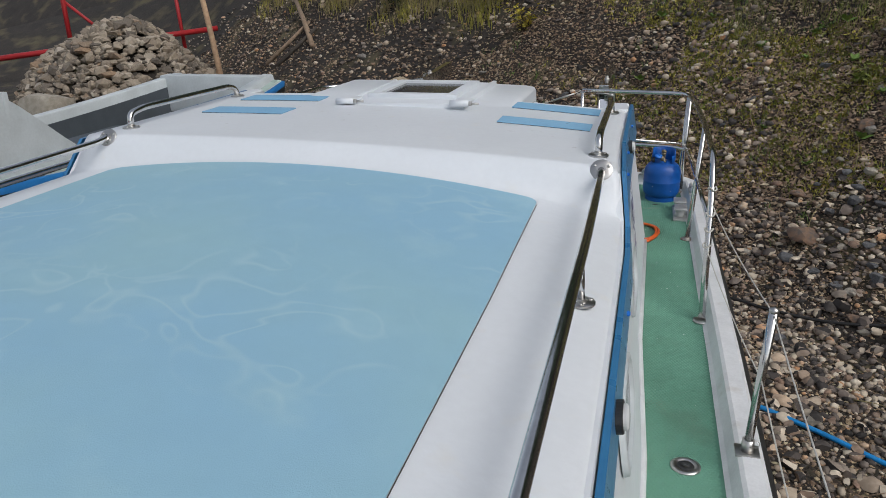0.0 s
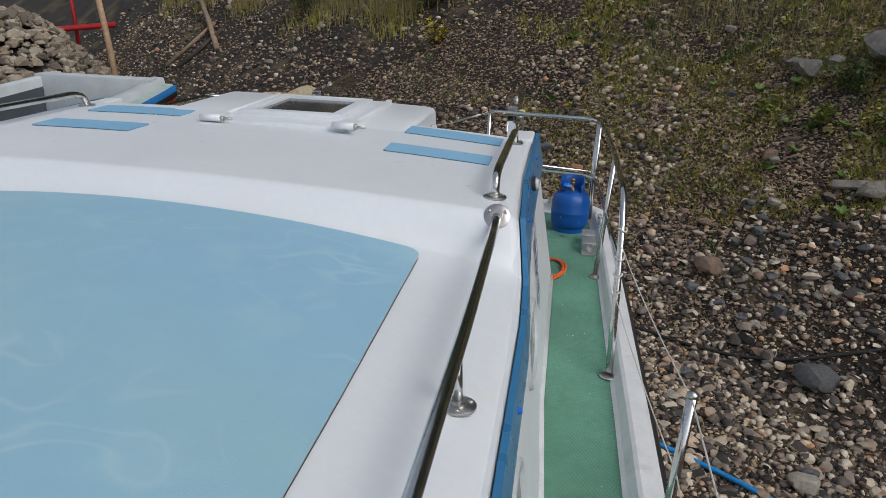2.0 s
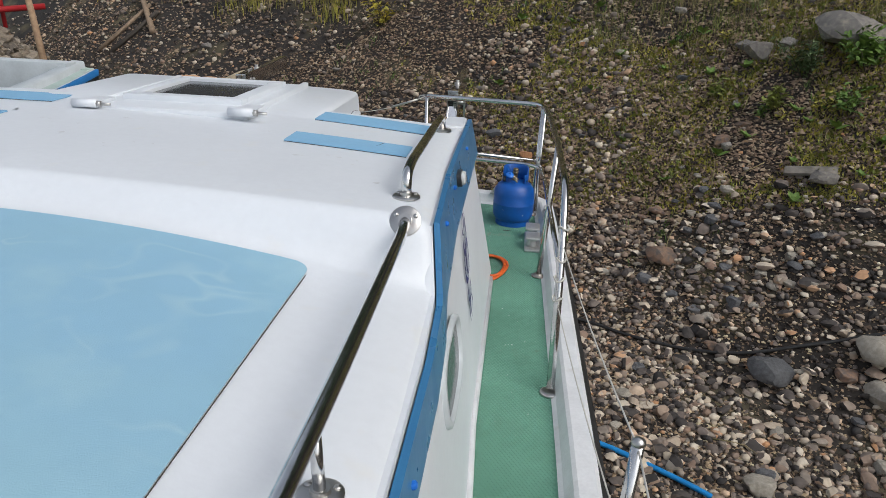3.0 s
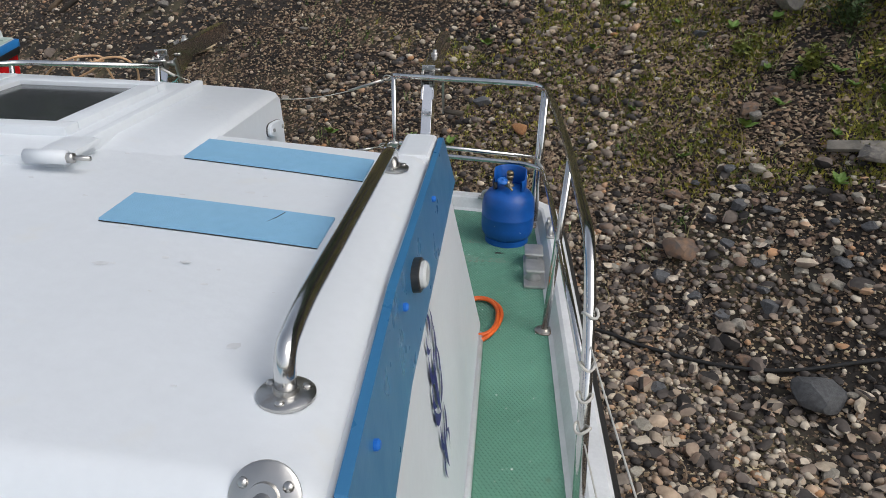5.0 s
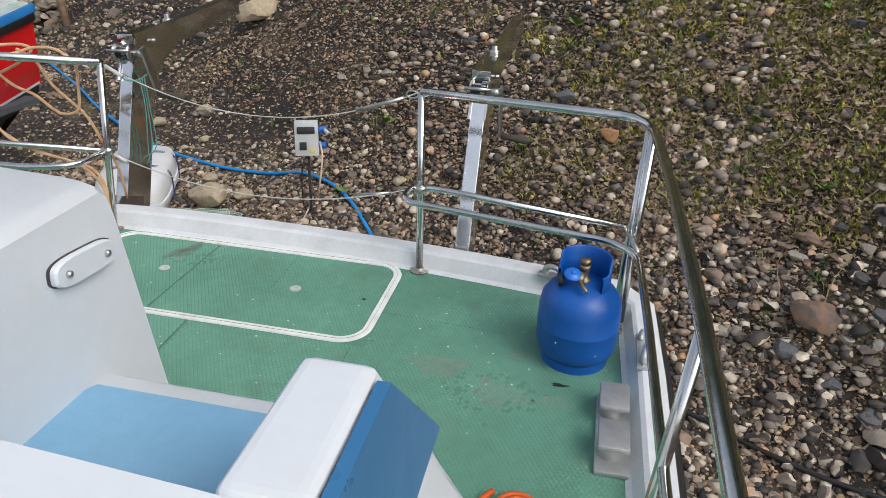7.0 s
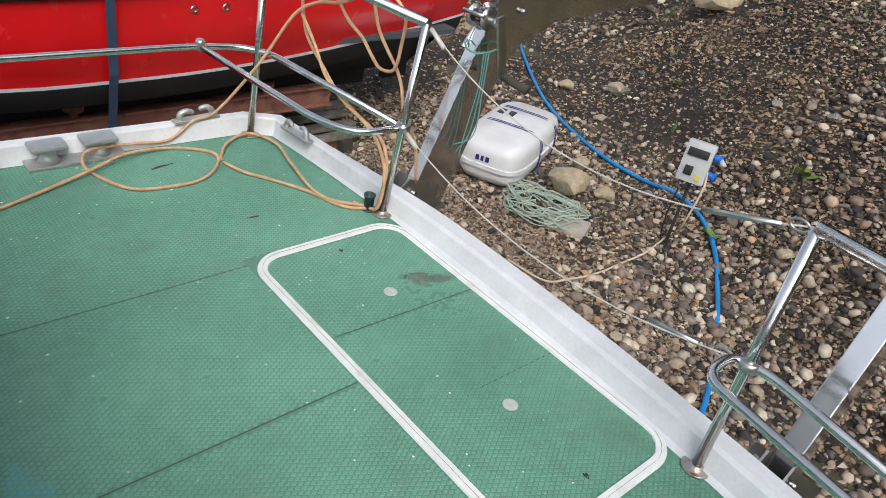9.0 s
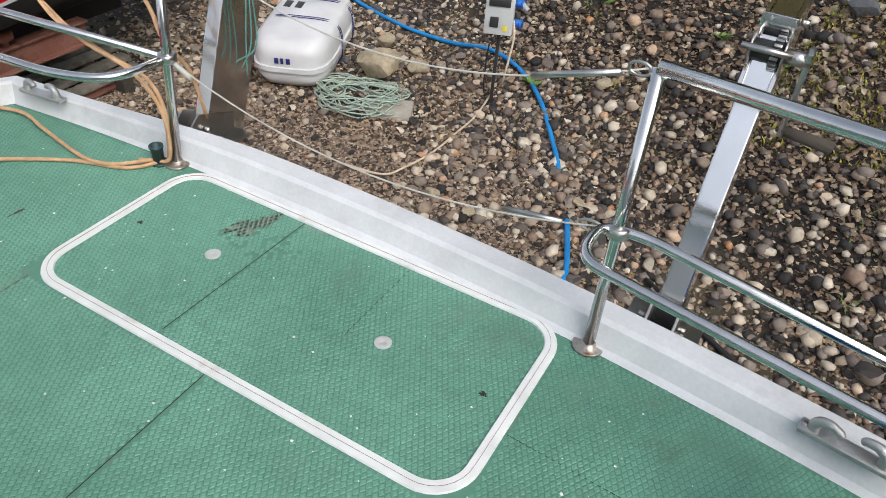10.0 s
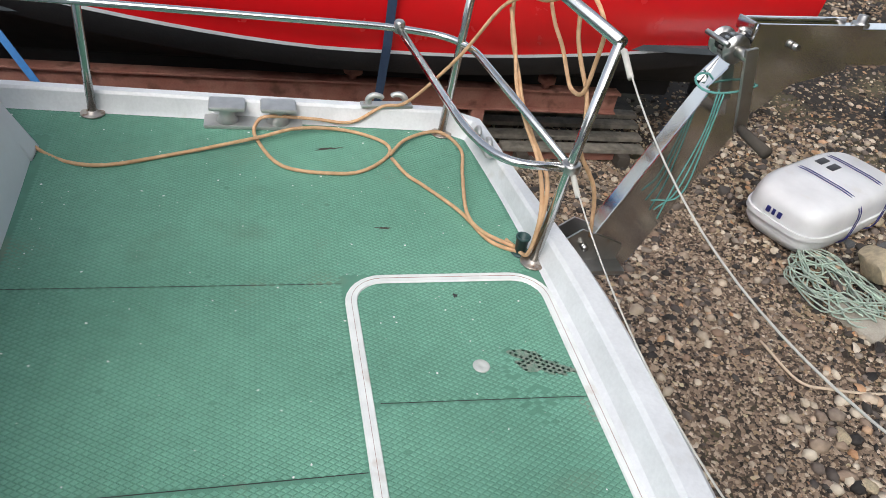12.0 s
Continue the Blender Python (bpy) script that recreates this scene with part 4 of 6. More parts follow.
def slab(outline, heights, material, m):
    """A plate stacked from (scale, height) rings of one outline."""
    verts, faces, n = [], [], len(outline)
    for s, h in heights:
        verts += [m @ Vector((x * s, y * s, h)) for x, y in outline]
    for j in range(len(heights) - 1):
        faces += [(j * n + i, j * n + (i + 1) % n, (j + 1) * n + (i + 1) % n, (j + 1) * n + i) for i in range(n)]
    faces.append(tuple(range(len(verts) - n, len(verts))))
    return verts, faces, material, False


def porthole(y, z):
    t = thing("porthole", "oval cabin porthole with a white frame and dark glass", "window", "cabin portholes")
    m = side_frame(y, z)
    ring = oval(0.17, 0.085, 40, 3.0)
    verts, faces, n = [], [], len(ring)
    prof = [(1.12, 0.0), (1.1, 0.012), (1.0, 0.014), (0.97, 0.006), (0.95, 0.001)]
    for s, h in prof:
        verts += [m @ Vector((px * s, py * s, h)) for px, py in ring]
    for j in range(len(prof) - 1):
        faces += [(j * n + i, j * n + (i + 1) % n, (j + 1) * n + (i + 1) % n, (j + 1) * n + i) for i in range(n)]
    put("frame", (verts, faces, "pale", True), t)
    put("pane", slab(ring, [(0.955, 0.0), (0.955, 0.003)], "tint", m), t, "dark glass pane")


for y in (-2.93, -3.75, -4.7):
    porthole(y, 0.45)


def marker_lamp(y, z):
    t = thing("marker_lamp", "small oval clear marker lamp on a black base", "lamp", "marker lamps")
    m = side_frame(y, z, 0.014)
    o = oval(0.036, 0.021, 28)
    put("base", slab(o, [(1.16, 0.0), (1.16, 0.012), (1.1, 0.014)], "dark_plastic", m), t)
    put("lens", slab(o, [(0.92, 0.013), (0.9, 0.02), (0.72, 0.024), (0.3, 0.025)], "lens", m), t, "clear ribbed lens")


marker_lamp(-2.345, 0.77)
marker_lamp(-4.07, 0.635)
for y, z in ((-2.02, 0.79), (-2.47, 0.775), (-2.80, 0.775), (-3.6, 0.63)):
    ob = put("screw_cap", slab(oval(0.008, 0.006, 14), [(1, 0), (1, 0.005), (0.6, 0.008)], "plug", side_frame(y, z, 0.014)))
    tagged(ob, "small blue plastic screw cap on the stripe", "screw cap", "screw caps on the stripe")

# tribal decal as plain curved strokes
decal = thing("side_decal", "dark blue curved stroke decal on the cabin side", "decal")
for k, (dy, dz, ln, a, w) in enumerate(((0.0, 0.0, 0.13, 85, 0.011), (0.03, 0.05, 0.09, 60, 0.008), (-0.03, 0.04, 0.08, 120, 0.008), (0.035, -0.03, 0.08, 40, 0.007), (-0.035, -0.04, 0.09, 140, 0.008), (0.0, 0.11, 0.06, 95, 0.006), (0.0, -0.13, 0.1, 80, 0.009), (0.025, -0.1, 0.07, 60, 0.007), (-0.025, -0.1, 0.07, 110, 0.006), (0.045, 0.01, 0.07, 75, 0.006), (-0.045, 0.0, 0.06, 100, 0.006), (0.03, 0.1, 0.05, 70, 0.005), (-0.028, 0.09, 0.05, 115, 0.005), (0.035, -0.14, 0.05, 100, 0.005), (-0.03, -0.15, 0.06, 75, 0.005))):
    m = side_frame(-2.22 + 1.2 * dy, 0.465 + 1.2 * dz, 0.0) @ Matrix.Rotation(radians(a), 4, "Z")
    verts = []
    for t in np.linspace(-1, 1, 13):
        ww = 1.5 * w * (1 - t * t) + 0.0005
        verts += [m @ Vector((0.6 * ln * t, 0.024 * (t * t - 0.5) * (1 if k % 2 else -1) + s * ww, 0.0015)) for s in (-1, 1)]
    put("stroke", (verts, [(2 * i, 2 * i + 1, 2 * i + 3, 2 * i + 2) for i in range(12)], "navy", False), decal)

# oval plate with two bolts on the companionway box
vent = thing("vent_plate", "white oval vent plate with two bolts on the box side", "vent plate")
vm = Matrix(((0, 0, 1, BX1), (1, 0, 0, -1.472), (0, 1, 0, 0.778), (0, 0, 0, 1)))
vm = vm @ Matrix.Rotation(radians(-6), 4, "Z")
put("gasket", slab(oval(0.062, 0.020, 40, 3.4), [(1.05, -0.004), (1.05, 0.003)], "dark_plastic", vm), vent)
put("plate", slab(oval(0.062, 0.020, 40, 3.4), [(1.0, 0.002), (1.0, 0.010), (0.95, 0.013)], "white", vm), vent)
for s in (-1, 1):
    put("bolt", slab(oval(0.005, 0.005, 14, 2.0), [(1, 0.011), (1, 0.017), (0.6, 0.019)], "dull_steel", vm @ Matrix.Translation((s * 0.04, 0, 0))), vent)
# skirting bead where the cabin meets the deck
for x0, sgn in ((1, 1), (-1, -1)):
    b_ = put("baseboard", tube([(XC + sgn * side_x(0.01, -7.9), -7.9, 0.006), (XC + sgn * side_x(0.01, -3.3), -3.3, 0.006), (XC + sgn * side_x(0.01, -2.5), -2.5, 0.006), (XC + sgn * side_x(0.01, -1.4), -1.25 if sgn > 0 else -1.33, 0.006)], 0.012, "gunwale", 8))
    tagged(b_, "white bead of sealant at the cabin foot", "trim", kind="structure")


# ---- bow davits ----
def davit(x, reach, label):
    t = thing("bow_davit", label, "davit", "bow davits", at=(x, 0, 0))
    a, b = Vector((0, 0.20, -0.03)), Vector((-0.03 * 0, 0.50, 0.62))
    d = (b - a).normalized()
    nrm = Vector((0, d.z, -d.y))
    w = 0.028

    def bar(p, q, depth, nm, mtl="mirror_steel", ww=w):
        dd = (q - p).normalized()
        n2 = Vector((0, dd.z, -dd.y))
        verts = []
        for c in (p, q):
            for sx, k in ((-1, 0), (1, 0), (1, 1), (-1, 1)):
                verts.append(c + Vector((sx * ww, 0, 0)) + n2 * depth * k)
        bm = bmesh.new()
        vs = [bm.verts.new(v) for v in verts]
        for f in ((0, 1, 2, 3), (7, 6, 5, 4), (0, 4, 5, 1), (1, 5, 6, 2), (2, 6, 7, 3), (3, 7, 4, 0)):
            bm.faces.new([vs[i] for i in f])
        bmesh.ops.recalc_face_normals(bm, faces=bm.faces[:])
        bmesh.ops.bevel(bm, geom=bm.edges[:], offset=0.004, segments=2, profile=0.6, affect="EDGES")
        me = bpy.data.meshes.new(nm)
        bm.to_mesh(me)
        bm.free()
        me.materials.append(M[mtl])
        return put(nm, me, t)

    bar(a, b, 0.155, "leg")
    bar(Vector((0, 0.50, 0.655)), Vector((0, reach, 0.70)), 0.095, "arm")
    for sx in (-1, 1):
        put("knee_plate", prism([(0.425, 0.50), (0.585, 0.44), (0.66, 0.52), (0.80, 0.565), (0.80, 0.68), (0.51, 0.665), (0.50, 0.60)], 0.007, "mirror_steel", Matrix(((0, 1, 0, sx * (w + 0.003) - 0.0035), (1, 0, 0, 0), (0, 0, 1, 0), (0, 0, 0, 1)))), t)
    put("foot_plate", box(-0.09, 0.09, 0.09, 0.33, -0.035, -0.02, "dull_steel", 0.003), t)
    for sx in (-1, 1):
        put("cheek", prism([(0.16, -0.03), (0.32, -0.03), (0.33, 0.03), (0.2, 0.08), (0.16, 0.05)], 0.006, "dull_steel", Matrix(((0, 1, 0, sx * (w + 0.004) - 0.003), (1, 0, 0, 0), (0, 0, 1, 0), (0, 0, 0, 1)))), t)
        put("bolt", tube([(sx * 0.036, 0.21, 0.03), (sx * 0.056, 0.21, 0.03)], 0.011, "dull_steel", 6), t)
    # winch drum between two cheek discs, under the open end of the arm
    wn_ = put("winch_drum", tube([(-0.03, 0.468, 0.60), (0.03, 0.468, 0.60)], 0.022, "dark_plastic", 18), t, "wound winch drum")
    for sx in (-1, 1):
        put("winch_cheek", tube([(sx * 0.033 - 0.002, 0.468, 0.60), (sx * 0.033 + 0.002, 0.468, 0.60)], 0.036, "dull_steel", 28), wn_)
    gear = put("gear_wheel", tube([(0.008, 0.468, 0.60), (0.026, 0.468, 0.60)], 0.03, "dark_plastic", 24), wn_)
    for k in range(16):
        a_ = k * math.pi / 8
        put("tooth", box(-0.008, 0.008, -0.003, 0.003, 0.0, 0.006, "dull_steel", 0.001, Matrix.Translation((0.017, 0.468 + 0.03 * math.cos(a_), 0.60 + 0.03 * math.sin(a_))) @ Matrix.Rotation(a_ - math.pi / 2, 4, "X")), gear)
    put("end_plate", box(-0.036, 0.036, 0.492, 0.50, 0.635, 0.668, "steel", 0.003), t)
    put("cross_pin", tube([(-0.05, 0.43, 0.615), (0.05, 0.43, 0.615)], 0.007, "dull_steel", 10), t)
    put("crank_shaft", tube([(0.03, 0.48, 0.595), (0.085, 0.48, 0.595)], 0.016, "dull_steel", 12), t)
    put("crank", box(-0.006, 0.006, -0.016, 0.016, -0.2, 0.02, "dull_steel", 0.003, pose(0.08, 0.48, 0.60, 14, 0, 0)), t)
    put("crank_grip", tube([(0.082, 0.525, 0.415), (0.19, 0.54, 0.40)], lambda q: 0.012 + 0.004 * q, "dark_wood", 12), t, "brown worn crank grip")
    put("side_stud", tube([(0.036, 0.62, 0.62), (0.052, 0.62, 0.62)], 0.009, "dull_steel", 8), t)
    put("top_bolt", lathe([(0.022, 0), (0.022, 0.012), (0.013, 0.014), (0.013, 0.03), (0, 0.031)], "dull_steel", 8, at=(0, 0.82, 0.667)), t)
    return t


stb_davit = davit(0.70, 1.58, "polished stainless folding davit with a hand winch")
stb_davit.matrix_basis = Matrix.Translation((0.70, -0.03, -0.045))
port_davit = davit(-0.70, 1.44, "polished stainless folding davit with teal twine tied on")
port_davit.matrix_basis = Matrix.Translation((-0.727, -0.04, -0.01)) @ Matrix.Rotation(radians(-4), 4, "Y")
tw = thing("tied_twine", "teal twine knotted round the davit leg", "twine")
put("knot", tube([(-0.738 + 0.045 * math.cos(q), 0.44 + 0.085 * math.sin(q), 0.50 + 0.01 * math.sin(2 * q)) for q in np.linspace(0, 12.6, 30)], 0.0028, "teal_rope", 6), tw)
for k in range(3):
    put("strand", tube(spline([(-0.70 + 0.012 * k, 0.40, 0.50), (-0.692 + 0.01 * k, 0.40, 0.38), (-0.695 + 0.02 * k, 0.38, 0.22), (-0.685, 0.36 - 0.02 * k, 0.12 + 0.03 * k)], 5), 0.0022, "teal_rope", 6), tw)

# ---- tan mooring rope ----
rope = thing("mooring_rope", "tan mooring rope looped over the rail and deck", "rope")
RR = 0.0056


def lay(pts, z=0.0085):
    return [(x, y, z) for x, y in pts]


deck_run = lay([(-1.20, -1.40), (-1.174, -1.298), (-1.083, -1.141), (-1.144, -0.942), (-1.235, -0.698), (-1.30, -0.56), (-1.315, -0.42), (-1.25, -0.31), (-1.175, -0.30), (-1.085, -0.38), (-1.06, -0.47), (-1.095, -0.627), (-1.25, -0.70)])
deck_run[0] = (-1.22, -1.42, 0.16)
deck_run[4], deck_run[5] = (-1.235, -0.698, 0.02), (-1.29, -0.57, 0.026)
deck_run += [(-1.305, -0.70, 0.03), (-1.325, -0.66, 0.045), (-1.345, -0.52, 0.03), (-1.35, -0.40, 0.02), (-1.362, -0.30, 0.075), (-1.355, -0.22, 0.10), (-1.27, -0.10, 0.30), (-1.18, -0.03, 0.49), (-1.105, 0.01, 0.552), (-1.01, 0.03, 0.58), (-0.925, 0.045, 0.625), (-0.885, 0.06, 0.665), (-0.90, 0.04, 0.685), (-0.945, 0.025, 0.686), (-1.005, 0.005, 0.68)]
put("run", tube(spline(deck_run, 5), RR, "rope", 8), rope)
put("run", tube(spline(lay([(-1.16, -0.30), (-1.25, -0.24), (-1.305, -0.155), (-1.30, -0.10), (-1.197, -0.063), (-1.06, -0.09), (-0.857, -0.124), (-0.765, -0.10), (-0.70, -0.03)], 0.016), 5), RR, "rope", 8), rope)
put("run", tube(spline(lay([(-1.15, -0.295), (-1.059, -0.263), (-0.999, -0.221), (-0.87, -0.14), (-0.735, -0.088), (-0.685, -0.02), (-0.668, 0.0)]) + [(-0.645, 0.0, 0.10), (-0.64, 0.0, 0.186), (-0.69, 0.005, 0.251), (-0.835, 0.005, 0.281), (-0.965, 0.01, 0.312), (-1.05, 0.015, 0.353), (-1.14, 0.01, 0.415), (-1.17, 0.005, 0.478), (-1.175, 0.0, 0.564), (-1.105, -0.005, 0.636), (-1.005, 0.0, 0.68), (-0.945, 0.04, 0.684)], 5), RR, "rope", 8), rope)
put("loop", tube(spline([(-0.992, 0.027, 0.688), (-1.053, 0.052, 0.621), (-1.056, 0.057, 0.579), (-0.999, 0.062, 0.527), (-0.914, 0.062, 0.496), (-0.857, 0.067, 0.45), (-0.81, 0.067, 0.431), (-0.745, 0.067, 0.453), (-0.726, 0.067, 0.538), (-0.719, 0.062, 0.626), (-0.77, 0.042, 0.678), (-0.842, 0.027, 0.682), (-0.887, 0.002, 0.668), (-0.933, -0.008, 0.656)], 5), RR, "rope", 8), rope)
put("loop", tube(spline([(-0.904, 0.012, 0.676), (-0.876, 0.057, 0.628), (-0.839, 0.062, 0.554), (-0.798, 0.067, 0.507), (-0.745, 0.077, 0.453), (-0.703, 0.072, 0.406), (-0.664, 0.062, 0.34), (-0.68, 0.142, 0.216), (-0.69, 0.182, 0.056)], 5), RR, "rope", 8), rope)
put("loop", tube(spline([(-1.172, -0.003, 0.496), (-1.093, 0.002, 0.42), (-1.014, 0.002, 0.337), (-0.885, -0.003, 0.295), (-0.733, -0.008, 0.268), (-0.655, -0.008, 0.206), (-0.633, -0.008, 0.126), (-0.651, -0.008, 0.026), (-0.7, -0.023, 0.012), (-0.739, -0.038, 0.008)], 5), RR, "rope", 8), rope)

# ---- white raft canister ----
raft = thing("liferaft_canister", "white liferaft canister with straps on the gravel", "liferaft", at=pose(-2.76, 3.12, float(ground_z(-2.76, 3.12)) + 0.02, 0, 0, 23.5))


def pill(sx, sy, z0, z1, grow, material):
    rows = []
    ring = oval(1, 1, 44, 4.2)
    for s, z in ((0.0, z0), (grow[0], z0), (grow[1], z0 + (z1 - z0) * 0.12), (1.0, z0 + (z1 - z0) * 0.55), (grow[2], z0 + (z1 - z0) * 0.85), (grow[3], z1), (0.0, z1)):
        rows.append([(px * sx * s, py * sy * s, z) for px, py in ring])
    return grid_mesh(rows, material, True, close=True)


sharp(put("lower_shell", pill(0.285, 0.575, 0.0, 0.17, (0.8, 0.9, 0.98, 0.98), "raft"), raft), 60)
sharp(put("upper_shell", pill(0.29, 0.58, 0.165, 0.37, (1.0, 1.0, 0.95, 0.82), "raft"), raft), 60)
sharp(put("rim", pill(0.305, 0.595, 0.15, 0.185, (1.0, 1.0, 1.0, 1.0), "raft"), raft), 50)
for yy in (-0.12, -0.09, 0.26, 0.29):
    ring = [(0.307 * math.copysign(abs(math.cos(q)) ** 0.5, math.cos(q)), yy, 0.19 + 0.19 * math.copysign(abs(math.sin(q)) ** 0.55, math.sin(q))) for q in np.linspace(0, 2 * math.pi, 40)]
    put("strap", tube(ring, 0.0035, "navy", 6), raft, "navy strap")
for k, (dx, ww) in enumerate(((-0.08, 0.03), (-0.035, 0.022), (0.005, 0.03))):
    put("marking", box(dx, dx + ww, -0.5895, -0.5845, 0.215, 0.258, "navy", 0.002, Matrix.Rotation(0, 4, "X")), raft)
for dx in (-0.2, -0.11):
    put("label_panel", box(dx, dx + 0.055, 0.08, 0.2, 0.368, 0.3745, "dark_plastic", 0.001), raft)

# tangled green rope on the gravel
gr = thing("rope_heap", "faded green rope lying in a tangled heap", "rope")
rnd = random.Random(5)
for k in range(5):
    pts, a0 = [], rnd.random() * 6
    for i in range(26):
        a = a0 + i * 0.75
        r = 0.06 + 0.26 * rnd.random()
        x, y = -2.03 + r * 1.25 * math.cos(a), 2.81 + r * math.sin(a)
        pts.append((x, y, float(ground_z(x, y)) + 0.02 + 0.05 * rnd.random()))
    put("strand", tube(spline(pts, 4), 0.0055, "green_rope", 6), gr)

# ---- power post ----
pz = float(ground_z(-1.2, 3.25))
pp = thing("power_post", "grey outdoor socket box on a short post", "power socket", at=pose(-1.2, 3.25, pz, -12, 0, 20))
put("post", box(-0.005, 0.02, 0.05, 0.07, -0.1, 0.66, "dark_plastic", 0.004), pp)
put("case", box(-0.10, 0.10, -0.04, 0.05, 0.53, 0.83, "grey_plastic", 0.012), pp)
put("window_cover", box(-0.078, 0.072, -0.052, -0.036, 0.72, 0.78, "dark_plastic", 0.006), pp, "dark breaker window")
put("display", box(-0.06, 0.0, -0.05, -0.036, 0.58, 0.65, "dark_plastic", 0.005), pp)
put("sticker", box(0.03, 0.065, -0.045, -0.038, 0.56, 0.595, "yellow", 0.001), pp)
for zz in (0.75, 0.62):
    s = put("socket", tube([(0.10, 0.0, zz), (0.15, -0.02, zz)], 0.028, "plug", 14), pp, "blue round socket")
    put("socket_lid", tube([(0.15, -0.02, zz), (0.158, -0.023, zz)], 0.033, "plug", 14), s)
put("plug_body", tube([(0.15, -0.02, 0.75), (0.19, -0.045, 0.72)], 0.018, "grey_plastic", 12), pp)


def on_ground(pts, lift=0.012):
    return [(x, y, float(ground_z(x, y)) + lift) for x, y in pts]


tagged(put("power_cable", tube(spline([(-1.03, 3.13, -0.69), (-0.99, 3.07, -0.80), (-1.03, 3.06, -1.1)] + on_ground([(-1.24, 3.49), (-1.25, 3.38), (-1.21, 3.05), (-1.21, 2.77), (-1.21, 2.47), (-1.26, 2.2), (-1.33, 2.05), (-1.62, 2.0)], 0.02), 6), 0.0075, "cable_sheath", 8)), "dirty cream power cable lying on the gravel", "cable")
tagged(put("supply_cable", tube(spline([(-1.23, 3.22, -0.93), (-1.27, 3.28, -1.1)] + on_ground([(-1.32, 3.40), (-1.15, 3.2), (-1.04, 3.05), (-0.9, 2.9), (-0.75, 2.84)], 0.02), 6), 0.006, "dark_plastic", 8)), "black supply cable hanging from the socket box", "cable")
tagged(put("water_pipe", tube(spline(on_ground([(-7.21, 7.52), (-5.74, 6.3), (-4.86, 5.51), (-3.56, 4.52), (-2.61, 4.14), (-1.97, 4), (-1.55, 3.91), (-1.17, 3.68), (-0.86, 3.38), (-0.61, 3.03), (-0.43, 2.75), (-0.38, 2.67)], 0.028)[:-1] + [(-0.36, 2.62, -1.52)], 6), 0.017, "hose", 10)), "bright blue water pipe half buried in gravel", "pipe", "blue water pipes")
tagged(put("water_pipe", tube(spline([(-0.2, 2.36, -1.52)] + on_ground([(-0.16, 2.26), (-0, 1.87), (0.08, 1.54), (0.4, 0.9), (1.1, 0.1), (1.6, -0.3), (1.95, -0.52), (2.3, -0.78), (2.63, -1.05), (3.4, -1.6), (4.6, -2.6)], 0.028), 6), 0.017, "hose", 10)), "bright blue water pipe lying on the gravel", "pipe", "blue water pipes")
tagged(put("black_pipe", tube(spline(on_ground([(0.4, 2.01), (1.2, 1.5), (1.88, 1.17), (2.13, 0.99), (2.55, 0.75), (2.94, 0.58), (3.32, 0.5), (3.69, 0.45), (4.6, 0.3), (6, 0.4)], 0.03), 6), 0.014, "black", 8)), "thin black pipe running over the stones", "pipe")


# ---- red boat alongside ----
rb = thing("red_boat", "red workboat with black bottom and grey open cockpit", "boat")
RBX = -4.12


def rb_half(y):
    return 1.02 - 0.055 * max(0, y - 0.5) ** 1.5 - 0.05 * max(0, -1.5 - y) ** 1.6


def rb_sheer(y):
    return 0.105 + 0.026 * max(0, y) ** 1.8 + 0.075 * max(0, -y - 0.5) ** 1.2


def rb_water(y):
    return -0.528 + 0.038 * max(0, y - 0.3) ** 1.6 + 0.09 * max(0, -y - 0.2) ** 1.6


rys = list(np.linspace(-5.0, 2.9, 40))


def rb_strip(levels, material, sgn):
    rows = []
    for y in rys:
        h, sh, wl = rb_half(y), rb_sheer(y), rb_water(y)
        pts = {"sheer": (h, sh), "rub0": (h + 0.03, sh - 0.01), "rub1": (h + 0.032, sh - 0.06), "rub2": (h + 0.03, sh - 0.12), "rub3": (h, sh - 0.13), "mid": (h - 0.01, (sh + wl) / 2), "step0": (h - 0.03, wl + 0.12), "step1": (h - 0.045, wl + 0.10), "wl1": (h - 0.06, wl + 0.022), "wl0": (h - 0.065, wl), "b1": (h - 0.12, wl - 0.14), "b2": (h - 0.42, wl - 0.27), "b3": (0.1, -1.0)}
        rows.append([(RBX + sgn * pts[k][0], y, pts[k][1]) for k in levels])
    return grid_mesh(rows, material)


for sgn in (1, -1):
    put("topside", rb_strip(["rub3", "mid", "step0", "step1", "wl1"], "red", sgn), rb, "glossy red hull side")
    put("waterline", rb_strip(["wl1", "wl0"], "white", sgn), rb, "white boot line")
    put("bottom", rb_strip(["wl0", "b1", "b2", "b3"], "antifoul", sgn), rb, "black antifouled bottom")
    put("rubbing_strake", rb_strip(["sheer", "rub0", "rub1"], "blue_rail", sgn), rb, "blue rubbing strake")
    put("fender_strip", rb_strip(["rub1", "rub2", "rub3"], "black", sgn), rb, "black fender strip")
    rows = [[(RBX + sgn * (rb_half(y) - o), y, rb_sheer(y) + dz) for o, dz in ((0.0, 0.0), (0.10, 0.012), (0.11, 0.07), (0.125, 0.08), (0.24, 0.085), (0.25, 0.07), (0.255, -0.35))] for y in rys if y > -1.2]
    put("coaming", grid_mesh(rows, "pale"), rb, "pale grey cockpit coaming")
    rows = [[(RBX + sgn * (rb_half(y) - o), y, rb_sheer(y) + 0.004 + 0.012 * (o / 0.1)) for o in (0.01, 0.1)] for y in rys]
    put("side_deck", grid_mesh(rows, "green_deck"), rb, "pale green side deck")
    rows = [[(RBX + sgn * (rb_half(y) - 0.258), y, z) for z in (rb_sheer(y) - 0.02, -0.42)] for y in rys if y > -1.2]
    put("cockpit_side", grid_mesh(rows, "grey_in"), rb, "grey cockpit side")
